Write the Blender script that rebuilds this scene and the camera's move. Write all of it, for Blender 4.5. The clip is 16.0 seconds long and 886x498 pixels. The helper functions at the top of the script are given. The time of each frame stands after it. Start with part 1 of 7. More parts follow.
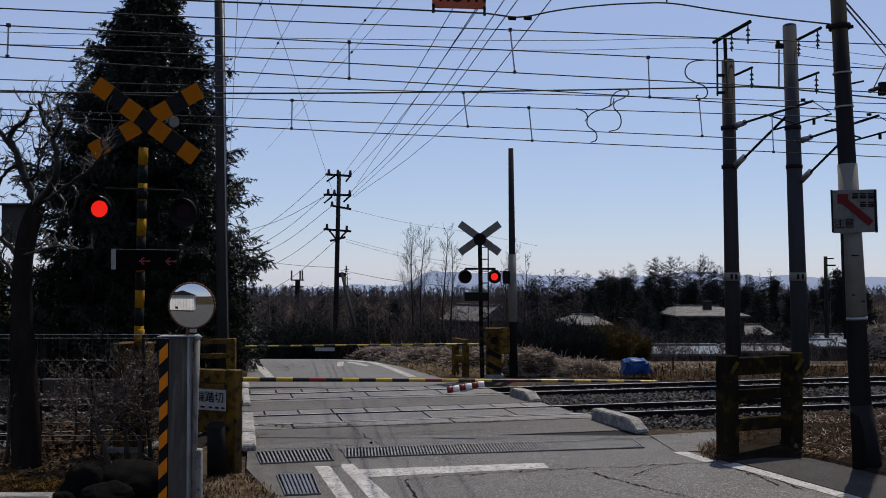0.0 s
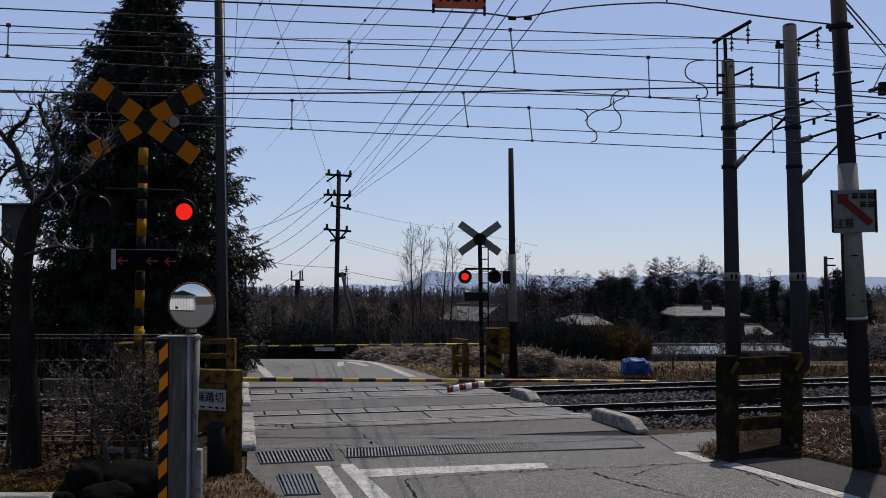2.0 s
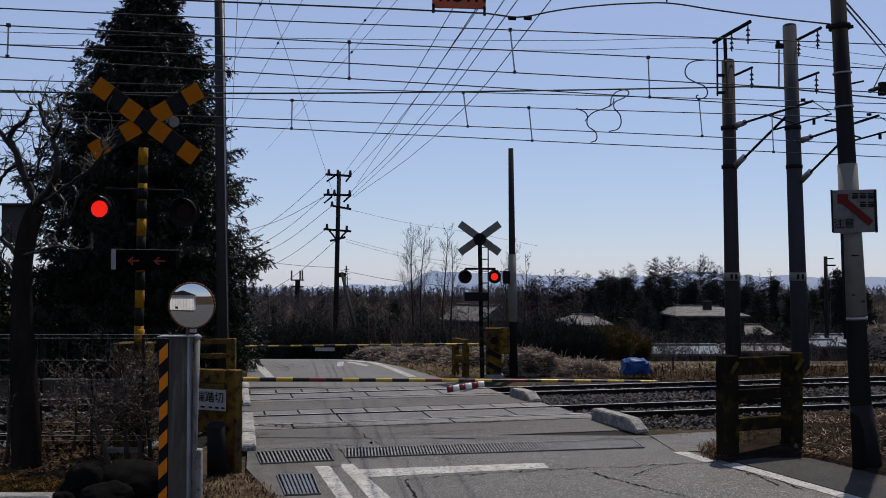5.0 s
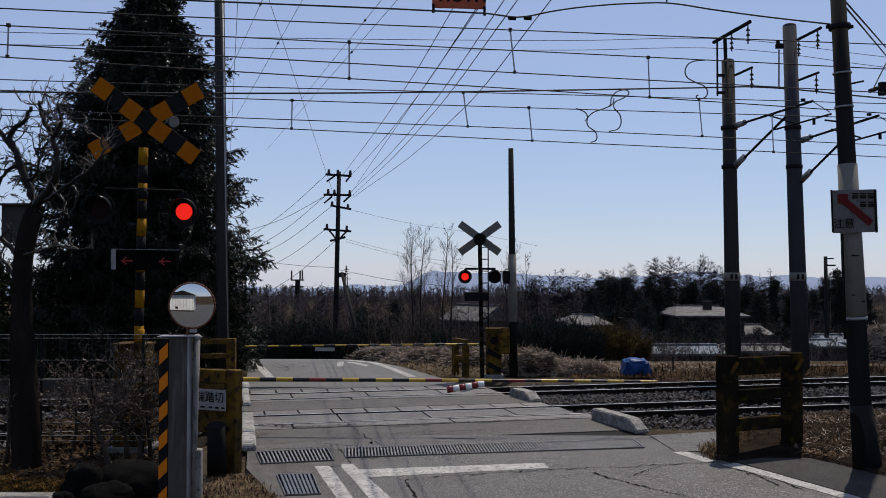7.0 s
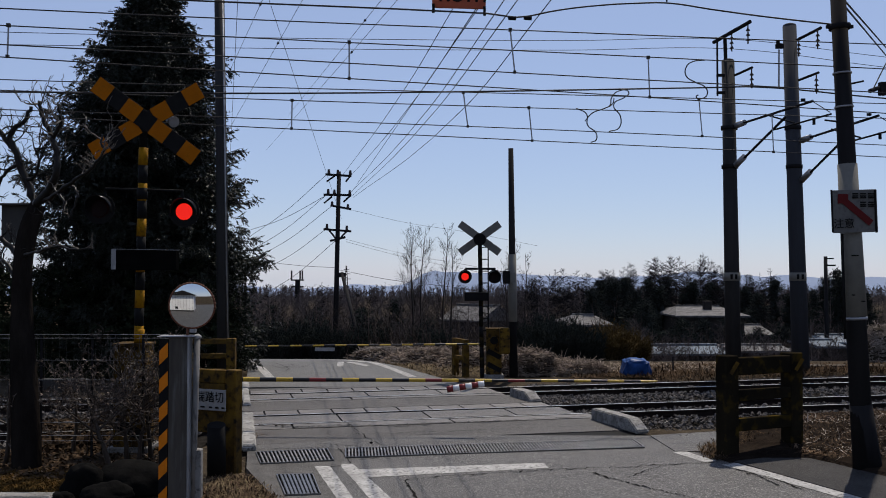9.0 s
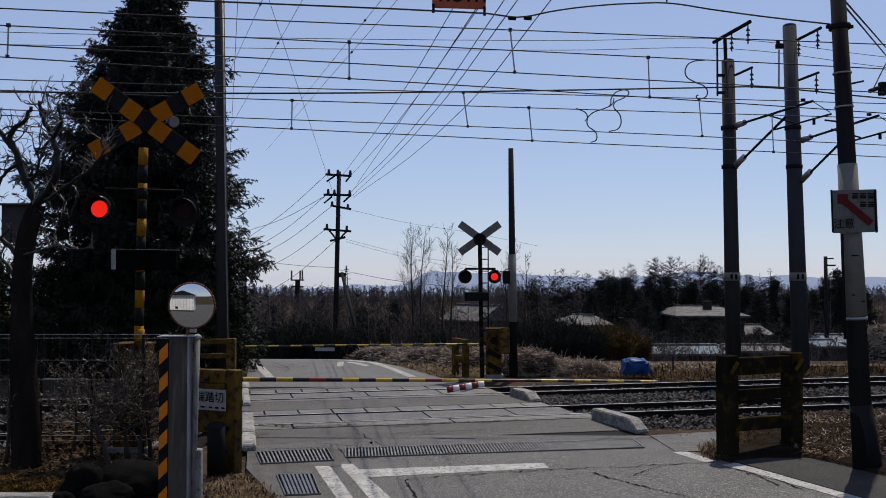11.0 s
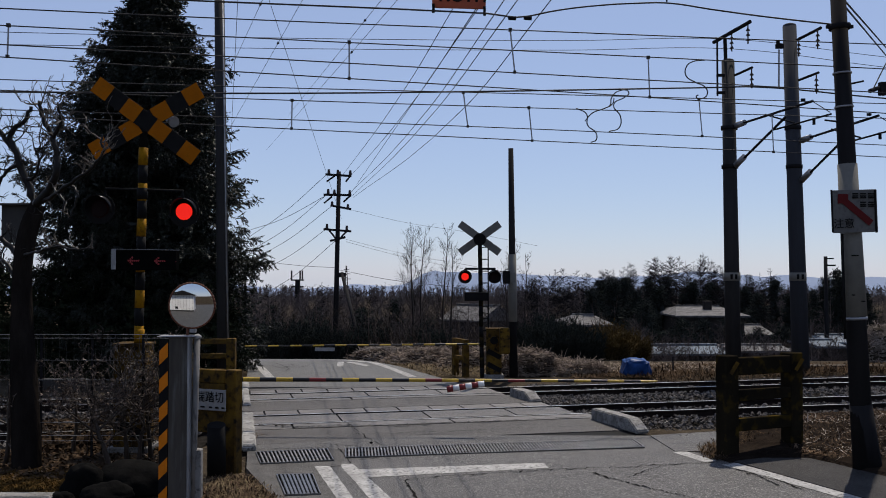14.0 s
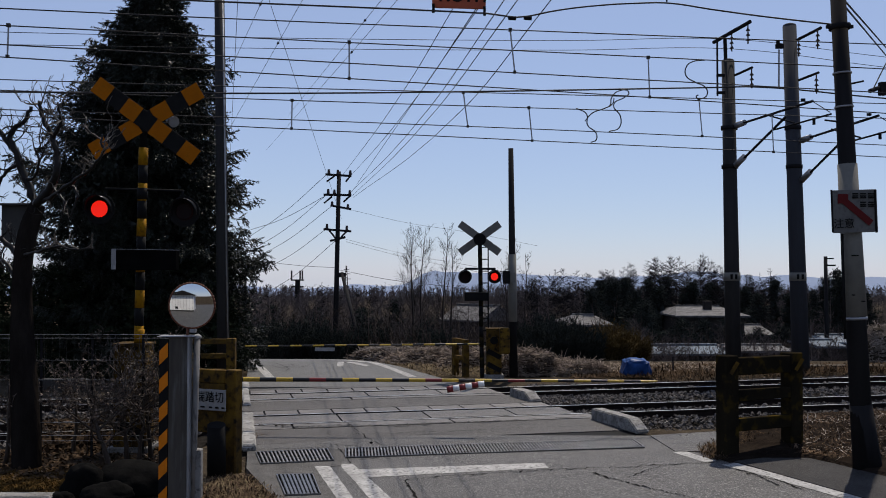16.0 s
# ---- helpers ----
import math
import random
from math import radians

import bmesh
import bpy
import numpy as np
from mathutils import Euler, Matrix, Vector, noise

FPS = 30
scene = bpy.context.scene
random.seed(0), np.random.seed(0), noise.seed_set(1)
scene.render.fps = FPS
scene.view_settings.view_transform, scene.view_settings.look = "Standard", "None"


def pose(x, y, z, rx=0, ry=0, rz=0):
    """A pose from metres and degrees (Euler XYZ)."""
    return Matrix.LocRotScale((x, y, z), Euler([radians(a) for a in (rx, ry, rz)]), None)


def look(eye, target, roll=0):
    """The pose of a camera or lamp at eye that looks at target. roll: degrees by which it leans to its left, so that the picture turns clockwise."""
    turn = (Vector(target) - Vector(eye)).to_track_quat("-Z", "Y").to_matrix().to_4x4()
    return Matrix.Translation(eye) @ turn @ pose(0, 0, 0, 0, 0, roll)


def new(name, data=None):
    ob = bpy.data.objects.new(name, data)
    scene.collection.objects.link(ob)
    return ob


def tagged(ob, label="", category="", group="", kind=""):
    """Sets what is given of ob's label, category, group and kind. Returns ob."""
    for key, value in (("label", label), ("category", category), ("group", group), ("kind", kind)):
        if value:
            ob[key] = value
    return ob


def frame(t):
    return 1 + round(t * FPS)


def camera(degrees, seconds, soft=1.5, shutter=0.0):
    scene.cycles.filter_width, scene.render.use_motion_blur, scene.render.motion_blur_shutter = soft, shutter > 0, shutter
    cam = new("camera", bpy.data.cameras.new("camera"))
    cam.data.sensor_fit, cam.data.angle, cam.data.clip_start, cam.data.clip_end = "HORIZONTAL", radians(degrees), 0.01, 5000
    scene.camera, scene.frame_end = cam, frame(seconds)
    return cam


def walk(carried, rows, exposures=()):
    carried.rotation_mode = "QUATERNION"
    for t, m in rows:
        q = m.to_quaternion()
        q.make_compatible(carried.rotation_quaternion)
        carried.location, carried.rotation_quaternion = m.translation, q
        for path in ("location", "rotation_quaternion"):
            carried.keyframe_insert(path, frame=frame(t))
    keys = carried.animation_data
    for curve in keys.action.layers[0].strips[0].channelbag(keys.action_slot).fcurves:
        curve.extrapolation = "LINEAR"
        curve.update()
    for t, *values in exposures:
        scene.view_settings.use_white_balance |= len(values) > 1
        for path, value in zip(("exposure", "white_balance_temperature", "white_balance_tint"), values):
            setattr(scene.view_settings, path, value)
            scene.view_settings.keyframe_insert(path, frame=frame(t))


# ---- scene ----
# ---- camera: it stands still ----
cam = camera(48.27, 16.0, soft=0.95)
EYE = pose(0, 0, 2.5, 90 + 1.473, 0, 0)
walk(cam, [(0.0, EYE), (16.0, EYE)], exposures=[(0.0, 0.06, 6550, 13), (16.0, 0.06, 6550, 13)])

# ---- sky and sun ----
SUN_EL, SUN_AZ = radians(59), radians(22)
world = bpy.data.worlds.new("world")
scene.world = world
world.use_nodes = True
wn = world.node_tree.nodes
sky = wn.new("ShaderNodeTexSky")
sky.sky_type, sky.sun_disc = "NISHITA", False
sky.sun_elevation, sky.sun_rotation = SUN_EL, SUN_AZ
sky.altitude, sky.air_density, sky.dust_density, sky.ozone_density = 900, 1.0, 0.3, 3.0
wn["Background"].inputs["Strength"].default_value = 0.084
veil = wn.new("ShaderNodeMix")                # thin even spring haze over the clear sky
veil.data_type = "RGBA"
veil.inputs[0].default_value = 0.5
veil.inputs[7].default_value = (5.0, 6.2, 9.45, 1)
world.node_tree.links.new(sky.outputs[0], veil.inputs[6])
world.node_tree.links.new(veil.outputs[2], wn["Background"].inputs["Color"])
sun = new("sun", bpy.data.lights.new("sun", "SUN"))
sun.data.energy, sun.data.angle, sun.data.color = 4.65, radians(0.53), (1.0, 0.935, 0.82)
SUN_WAY = Vector((math.sin(SUN_AZ) * math.cos(SUN_EL), math.cos(SUN_AZ) * math.cos(SUN_EL), math.sin(SUN_EL)))
sun.matrix_world = look(SUN_WAY * 80, (0, 0, 0))

# ---- materials ----


def material(name, a, b=None, rough=0.7, metal=0.0, scale=4.0, fine=60.0, bump=0.15, c=None, rand=0.0, spec=0.07, streak=None, depth=0.01):
    """A worn surface: colours a and b mixed by coarse noise, c by finer spots, fine relief, and a tone that varies from piece to piece."""
    m = bpy.data.materials.new(name)
    m.use_nodes = True
    n, l = m.node_tree.nodes, m.node_tree.links
    p = n["Principled BSDF"]
    p.inputs["Roughness"].default_value, p.inputs["Metallic"].default_value = rough, metal
    p.inputs["Specular IOR Level"].default_value = spec
    b = b or tuple(v * 0.7 for v in a)
    tc = n.new("ShaderNodeTexCoord")
    mp = n.new("ShaderNodeMapping")
    l.new(tc.outputs["Object"], mp.inputs[0])
    if streak:
        mp.inputs["Scale"].default_value = streak
    n1 = n.new("ShaderNodeTexNoise")
    n1.inputs["Scale"].default_value, n1.inputs["Detail"].default_value, n1.inputs["Roughness"].default_value = scale, 6, 0.65
    l.new(mp.outputs[0], n1.inputs[0])
    r1 = n.new("ShaderNodeMapRange")
    r1.inputs["From Min"].default_value, r1.inputs["From Max"].default_value = 0.35, 0.65
    l.new(n1.outputs[0], r1.inputs[0])
    mix = n.new("ShaderNodeMix")
    mix.data_type = "RGBA"
    mix.inputs[6].default_value, mix.inputs[7].default_value = (*a, 1), (*b, 1)
    l.new(r1.outputs[0], mix.inputs[0])
    out = mix.outputs[2]
    n2 = n.new("ShaderNodeTexNoise")
    n2.inputs["Scale"].default_value, n2.inputs["Detail"].default_value = fine, 4
    l.new(mp.outputs[0], n2.inputs[0])
    if c:
        r2 = n.new("ShaderNodeMapRange")
        r2.inputs["From Min"].default_value, r2.inputs["From Max"].default_value = 0.52, 0.68
        l.new(n2.outputs[0], r2.inputs[0])
        mix2 = n.new("ShaderNodeMix")
        mix2.data_type = "RGBA"
        mix2.inputs[7].default_value = (*c, 1)
        l.new(r2.outputs[0], mix2.inputs[0])
        l.new(out, mix2.inputs[6])
        out = mix2.outputs[2]
    if rand:
        info = n.new("ShaderNodeObjectInfo")
        geo = n.new("ShaderNodeNewGeometry")
        add = n.new("ShaderNodeMath")
        l.new(info.outputs["Random"], add.inputs[0])
        l.new(geo.outputs["Random Per Island"], add.inputs[1])
        r3 = n.new("ShaderNodeMapRange")
        r3.inputs["From Max"].default_value = 2.0
        r3.inputs["To Min"].default_value, r3.inputs["To Max"].default_value = 1 - rand, 1 + rand
        l.new(add.outputs[0], r3.inputs[0])
        hsv = n.new("ShaderNodeHueSaturation")
        l.new(r3.outputs[0], hsv.inputs["Value"])
        l.new(out, hsv.inputs["Color"])
        out = hsv.outputs[0]
    l.new(out, p.inputs["Base Color"])
    if bump:
        bp = n.new("ShaderNodeBump")
        bp.inputs["Strength"].default_value, bp.inputs["Distance"].default_value = bump, depth
        l.new(n2.outputs[0], bp.inputs["Height"])
        l.new(bp.outputs[0], p.inputs["Normal"])
    return m


def glow(name, colour, strength):
    m = bpy.data.materials.new(name)
    m.use_nodes = True
    p = m.node_tree.nodes["Principled BSDF"]
    p.inputs["Base Color"].default_value = (*[v * 0.06 for v in colour], 1)
    p.inputs["Emission Color"].default_value, p.inputs["Emission Strength"].default_value = (*colour, 1), strength
    return m


ASPHALT = material("asphalt", (0.048, 0.0452, 0.043), (0.022, 0.0207, 0.0197), 0.7, scale=0.9, fine=52, bump=1.0, c=(0.20, 0.191, 0.182), spec=0.28, depth=0.016)
OLD_ASPHALT = material("old_asphalt", (0.06068, 0.05906, 0.05663), (0.04045, 0.03965, 0.03843), 0.72, scale=1.3, fine=75, bump=0.8, c=(0.1092, 0.1072, 0.1011), spec=0.35, depth=0.015)
ASPHALT_STRIP = material("worn_asphalt_strip", (0.043, 0.039, 0.036), (0.022, 0.0196, 0.018), 0.7, scale=0.8, fine=44, bump=1.0, c=(0.13, 0.12, 0.112), spec=0.25, depth=0.016)
CONCRETE = material("concrete", (0.231, 0.224, 0.21), (0.119, 0.1134, 0.105), 0.85, scale=4, fine=28, bump=0.7, c=(0.077, 0.0728, 0.0672), depth=0.015)
PANEL = material("crossing_panel", (0.066, 0.060, 0.055), (0.025, 0.0215, 0.019), 0.6, scale=1.3, fine=40, bump=1.0, c=(0.135, 0.126, 0.117), rand=0.4, depth=0.015, spec=0.35)
ROADPAINT = material("road_paint", (0.36, 0.354, 0.335), (0.22, 0.214, 0.205), 0.8, scale=4, fine=26, bump=0.6, c=(0.075, 0.073, 0.07))
STEEL_RAIL = material("rail_steel", (0.018, 0.012, 0.0096), (0.0112, 0.008, 0.0068), 0.8, scale=6, fine=40, bump=0.2)
RAIL_TOP = material("polished_rail_head", (0.62, 0.61, 0.58), (0.40, 0.38, 0.36), 0.36, 0.9, scale=3, fine=30, bump=0.03)
STONE = material("ballast_stone", (0.118, 0.108, 0.100), (0.020, 0.018, 0.0165), 0.9, scale=9, fine=60, bump=0.3, rand=0.75, spec=0.0)
BALLAST_BED = material("ballast_bed", (0.021, 0.0186, 0.0162), (0.012, 0.0108, 0.0096), 0.95, scale=7, fine=25, bump=0.9, depth=0.05, spec=0.0)
SOIL = material("winter_soil", (0.0504, 0.0399, 0.0287), (0.0252, 0.0203, 0.0154), 0.95, scale=0.7, fine=14, bump=0.9, c=(0.0805, 0.0644, 0.0448), depth=0.05, spec=0.0)
DRYGRASS = material("dry_grass", (0.1814, 0.1361, 0.0756), (0.1109, 0.07812, 0.04284), 0.85, scale=2, fine=20, bump=0, rand=0.5)
DEADLEAF = material("dead_leaves", (0.0845, 0.0572, 0.0351), (0.0325, 0.0221, 0.01495), 0.85, scale=2, fine=20, bump=0, rand=0.75, spec=0.0)
BARK = material("bark", (0.0195, 0.01625, 0.01365), (0.00975, 0.008125, 0.00715), 0.9, scale=6, fine=30, bump=0.8, streak=(1, 1, 0.25), depth=0.03, spec=0.0)
SHOOT = material("smooth_shoot_bark", (0.014, 0.012, 0.010), (0.008, 0.007, 0.006), 0.45, scale=6, fine=30, bump=0.3, streak=(1, 1, 0.25), depth=0.01, spec=0.15)
TWIG = material("bare_twigs", (0.0595, 0.0476, 0.0391), (0.02975, 0.0238, 0.0204), 0.9, scale=2, fine=20, bump=0, rand=0.4, spec=0.0)
CLINGING = material("withered_clinging_leaves", (0.17, 0.125, 0.095), (0.035, 0.025, 0.019), 0.6, scale=4, fine=20, bump=0, rand=0.8, spec=0.2)
# lighter copy of the shoot bark, with sunlight put into the colour
SUNLIT_SHOOT = material("sunlit_shoots", (0.085, 0.070, 0.056), (0.045, 0.036, 0.029), 0.45, scale=6, fine=30, bump=0, spec=0.2)
BIRCH = material("grey_birch_bark", (0.045, 0.038, 0.034), (0.026, 0.022, 0.020), 0.9, scale=2, fine=20, bump=0, rand=0.35, spec=0.0)
LARCH = material("dark_larch_twigs", (0.020, 0.0175, 0.017), (0.012, 0.010, 0.010), 0.95, scale=0.15, fine=3, bump=0, rand=0.5, spec=0.0)
PALETWIG = material("pale_dry_twigs", (0.33, 0.285, 0.245), (0.13, 0.108, 0.094), 0.9, scale=2, fine=20, bump=0, rand=0.3)
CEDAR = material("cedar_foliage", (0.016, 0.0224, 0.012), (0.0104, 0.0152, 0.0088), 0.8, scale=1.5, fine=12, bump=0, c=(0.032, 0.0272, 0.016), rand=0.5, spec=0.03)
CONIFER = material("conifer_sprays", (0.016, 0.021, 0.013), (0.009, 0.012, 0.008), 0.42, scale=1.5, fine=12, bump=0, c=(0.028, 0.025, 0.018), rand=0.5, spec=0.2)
# evergreen tone lifted a little, some distance haze painted in
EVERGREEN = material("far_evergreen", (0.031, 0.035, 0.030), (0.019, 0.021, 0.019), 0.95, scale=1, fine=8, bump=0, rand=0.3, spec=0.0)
MOSS = material("mossy_lawn", (0.105, 0.058, 0.018), (0.040, 0.028, 0.011), 0.9, scale=2.5, fine=14, bump=0, rand=0.5, spec=0.0)
BROWNBUSH = material("brown_bush", (0.088, 0.056, 0.016), (0.034, 0.024, 0.010), 0.9, scale=1, fine=8, bump=0, rand=0.5)
POLE_CONC = material("pole_concrete", (0.043, 0.046, 0.054), (0.032, 0.0345, 0.041), 0.85, scale=2.5, fine=40, bump=0.2, streak=(1, 1, 0.15), c=(0.038, 0.0395, 0.044))
POLE_DARK = material("dark_pole_grey", (0.021, 0.020, 0.0205), (0.013, 0.0125, 0.0128), 0.9, spec=0.03, scale=2.5, fine=40, bump=0.15, streak=(1, 1, 0.15))
PALE_WRAP = material("pale_pole_wrap", (0.17, 0.162, 0.142), (0.125, 0.119, 0.105), 0.8, scale=3, fine=20, bump=0.15, c=(0.14, 0.133, 0.118))
GALV = material("galvanised_steel", (0.3024, 0.3024, 0.3096), (0.216, 0.216, 0.2232), 0.5, 0.7, scale=5, fine=30, bump=0.1)
GREYPAINT = material("grey_painted_steel", (0.056, 0.054, 0.050), (0.036, 0.035, 0.033), 0.65, 0.0, scale=3, fine=20, bump=0.12, c=(0.045, 0.042, 0.04), streak=(1, 1, 0.2))
POSTGREY = material("weathered_post_grey", (0.082, 0.072, 0.060), (0.038, 0.033, 0.028), 0.75, scale=5, fine=14, bump=0.2, c=(0.10, 0.096, 0.088), streak=(1, 1, 0.12), spec=0.05)
PALEPOST = material("chalky_white_post", (0.21, 0.20, 0.185), (0.11, 0.104, 0.095), 0.7, scale=6, fine=22, bump=0.2, c=(0.07, 0.066, 0.06), streak=(1, 1, 0.3))
GLOSSBLACK = material("glossy_black_enamel", (0.008, 0.008, 0.008), (0.012, 0.011, 0.011), 0.34, scale=4, fine=30, bump=0.04, spec=0.3)
BLACKPAINT = material("black_paint", (0.007, 0.007, 0.007), (0.012, 0.0115, 0.011), 0.8, scale=4, fine=30, bump=0.1, spec=0.06)
HOOD = material("satin_black_hood", (0.006, 0.006, 0.006), (0.010, 0.009, 0.009), 0.32, scale=4, fine=30, bump=0.05, spec=0.2)
DARKASPHALT = material("dark_asphalt_patch", (0.030, 0.028, 0.0265), (0.015, 0.014, 0.0135), 0.75, scale=1.2, fine=80, bump=0.8, c=(0.075, 0.071, 0.067), spec=0.08, depth=0.015)
GRATE = material("worn_grating_steel", (0.16, 0.155, 0.15), (0.08, 0.076, 0.07), 0.33, 0.7, scale=6, fine=30, bump=0.25)
GRATE2 = material("glinting_grating_steel", (0.26, 0.25, 0.24), (0.10, 0.095, 0.09), 0.34, 0.35, scale=6, fine=30, bump=0.25)
# the sign's red, darker than REDPAINT because it holds the sign's shade
SIGNRED = material("sign_red", (0.10, 0.011, 0.011), (0.08, 0.010, 0.010), 0.6, scale=4, fine=25, bump=0.05)
# near-black rock, the boulders' shade put into its colour
ROCKY = material("shade_dark_rock", (0.006, 0.0058, 0.0054), (0.003, 0.0029, 0.0028), 0.95, scale=5, fine=30, bump=0.6, spec=0.02)
# for the drains, the dark of a deep pit is in this colour
PIT = material("matt_black", (0.003, 0.003, 0.003), (0.005, 0.005, 0.005), 1.0, bump=0, spec=0.0)
TAR = material("tar_crack", (0.007, 0.0065, 0.006), (0.014, 0.013, 0.012), 0.95, bump=0.2, spec=0.02)
YELLOW = material("signal_yellow", (0.3256, 0.09504, 0.00088), (0.2728, 0.07744, 0.00088), 0.6, scale=4, fine=25, bump=0.08, c=(0.264, 0.0836, 0.00264), spec=0.06)
ORANGE = material("orange_reflective_tape", (0.62, 0.17, 0.008), (0.52, 0.14, 0.008), 0.45, scale=5, fine=30, bump=0.05)
ARMYELLOW = material("gate_arm_yellow", (0.46, 0.30, 0.028), (0.36, 0.23, 0.022), 0.32, scale=4, fine=25, bump=0.05, c=(0.25, 0.16, 0.02), spec=0.3)
# yellow with real rust, and shade of the near faces put into it
OLDYELLOW = material("rusty_shaded_yellow", (0.125, 0.070, 0.009), (0.030, 0.018, 0.008), 0.75, scale=3.2, fine=10, bump=0.4, c=(0.011, 0.008, 0.006))
# worn guard paint, its brown-black tone taking in the shade as well
DARKPAINT = material("worn_shaded_paint", (0.018, 0.0145, 0.009), (0.009, 0.0078, 0.006), 0.85, scale=2.2, fine=5, bump=0.3, c=(0.052, 0.034, 0.007), spec=0.0)
TANGLE = material("tangled_dead_grass", (0.085, 0.057, 0.034), (0.02, 0.0145, 0.0105), 0.9, scale=2, fine=20, bump=0, rand=0.8, spec=0.0)
GUTTER = material("gutter_concrete", (0.09223, 0.08925, 0.08449), (0.05236, 0.04998, 0.047), 0.85, scale=2.2, fine=40, bump=0.8, c=(0.1249, 0.119, 0.113), depth=0.015)
KERBWHITE = material("dirty_white_kerb", (0.315, 0.3087, 0.2898), (0.1512, 0.1449, 0.1323), 0.85, scale=5, fine=24, bump=0.6, c=(0.0756, 0.07245, 0.06615))
SHRUBTWIG = material("sunlit_shrub_twigs", (0.046, 0.034, 0.026), (0.018, 0.0135, 0.010), 0.5, scale=2, fine=20, bump=0, rand=0.6, spec=0.14)
LITTER = material("curled_dead_leaves", (0.13, 0.088, 0.058), (0.028, 0.019, 0.013), 0.85, scale=4, fine=20, bump=0, rand=0.8, spec=0.0)
# bank soil darkened for the shade of the pole and guard
BANKSOIL = material("shaded_bank_soil", (0.020, 0.0155, 0.012), (0.009, 0.007, 0.006), 0.95, scale=3, fine=18, bump=1.0, c=(0.022, 0.016, 0.012), depth=0.05, spec=0.0)
KERBSTONE = material("grimy_kerb_concrete", (0.2826, 0.2721, 0.2512), (0.1099, 0.1046, 0.09628), 0.9, scale=7, fine=34, bump=0.8, c=(0.07849, 0.0743, 0.06802), depth=0.015)
GRAVEL = material("pale_gravel", (0.119, 0.1036, 0.0868), (0.0595, 0.0504, 0.042), 0.95, scale=3, fine=16, bump=0.8, c=(0.042, 0.035, 0.028), depth=0.03, spec=0.0)
# far twigs paler than TWIG, distance haze put into the colour
FARTWIG = material("far_leafless_twigs", (0.0943, 0.07626, 0.06888), (0.05412, 0.04428, 0.04182), 0.95, scale=0.15, fine=3, bump=0, rand=0.45, spec=0.0)
HEAPSOIL = material("heaped_brush_soil", (0.080, 0.062, 0.048), (0.026, 0.020, 0.016), 0.95, scale=5, fine=18, bump=1.0, depth=0.06, spec=0.0)
CLODS = material("dry_clods", (0.32, 0.26, 0.21), (0.12, 0.092, 0.072), 0.95, scale=3, fine=12, bump=1.0, depth=0.06)
# pole grey made dark, shade of the near side put into it
LEFTPOLE = material("darkened_grey_pole", (0.036, 0.035, 0.035), (0.022, 0.022, 0.022), 0.8, scale=2.5, fine=40, bump=0.2, streak=(1, 1, 0.15))
WIRE = material("wire", (0.03, 0.03, 0.032), (0.05, 0.045, 0.04), 0.6, bump=0)
INSUL = material("brown_insulator", (0.06, 0.045, 0.04), (0.04, 0.03, 0.028), 0.3, bump=0)
# white of the warning sign with its shade put into the grey
SIGNGREY = material("shaded_white_sign", (0.135, 0.132, 0.125), (0.10, 0.098, 0.092), 0.7, scale=3, fine=20, bump=0.05, c=(0.09, 0.085, 0.08), spec=0.05)
# pole yellow below the signal yellow, shade put into the paint colour
DULLYELLOW = material("shaded_pole_yellow", (0.27, 0.13, 0.004), (0.20, 0.095, 0.004), 0.7, scale=4, fine=25, bump=0.08, c=(0.12, 0.06, 0.006), spec=0.05)
# white greyed in its colour, for faces turned away from the sun
WHITE = material("shade_greyed_enamel", (0.28, 0.275, 0.265), (0.21, 0.205, 0.195), 0.6, scale=3, fine=20, bump=0.05, c=(0.22, 0.2, 0.18))
BRIGHT = material("white_wall", (0.75, 0.74, 0.71), (0.62, 0.6, 0.57), 0.8, scale=1, fine=12, bump=0.05)
REDPAINT = material("red_paint", (0.17, 0.016, 0.016), (0.12, 0.013, 0.013), 0.34, scale=4, fine=25, bump=0.05, spec=0.3)
SIGN_RED = material("faded_red_board", (0.42, 0.10, 0.05), (0.30, 0.07, 0.04), 0.6, scale=3, fine=25, bump=0.08)
RIMBROWN = material("weathered_rim", (0.16, 0.06, 0.035), (0.10, 0.045, 0.03), 0.6, bump=0.05)
LIT = glow("lit_red_lens", (1.0, 0.016, 0.004), 0.77)
LED = glow("dim_red_led", (1.0, 0.01, 0.03), 0.027)
LENS_DARK = material("unlit_red_lens", (0.010, 0.0025, 0.0025), (0.007, 0.002, 0.002), 0.5, bump=0, spec=0.1)

# ---- mesh tools ----
BASE = {}


def thing(name, at, label, category, group="", kind=""):
    ob = new(name)
    ob.empty_display_size = 0.1
    ob.location = at
    BASE[ob] = Vector(at)
    return tagged(ob, label, category, group, kind)


def finish(name, bm, mat, smooth=False):
    me = bpy.data.meshes.new(name)
    bm.to_mesh(me)
    bm.free()
    me.materials.append(mat)
    if smooth:
        me.polygons.foreach_set("use_smooth", [len(q.vertices) < 5 for q in me.polygons])
    return me


def part(name, bm, mat, parent=None, label="", smooth=False, origin=None):
    """Links a bmesh, given in world metres, as one mesh under a thing or a part."""
    base = BASE[parent] if parent else Vector((0, 0, 0))
    here = Vector(origin) if origin is not None else base
    bmesh.ops.translate(bm, verts=bm.verts, vec=-here)
    ob = new(name, finish(name, bm, mat, smooth))
    ob.parent = parent
    ob.location = here - base
    BASE[ob] = here
    return tagged(ob, label)


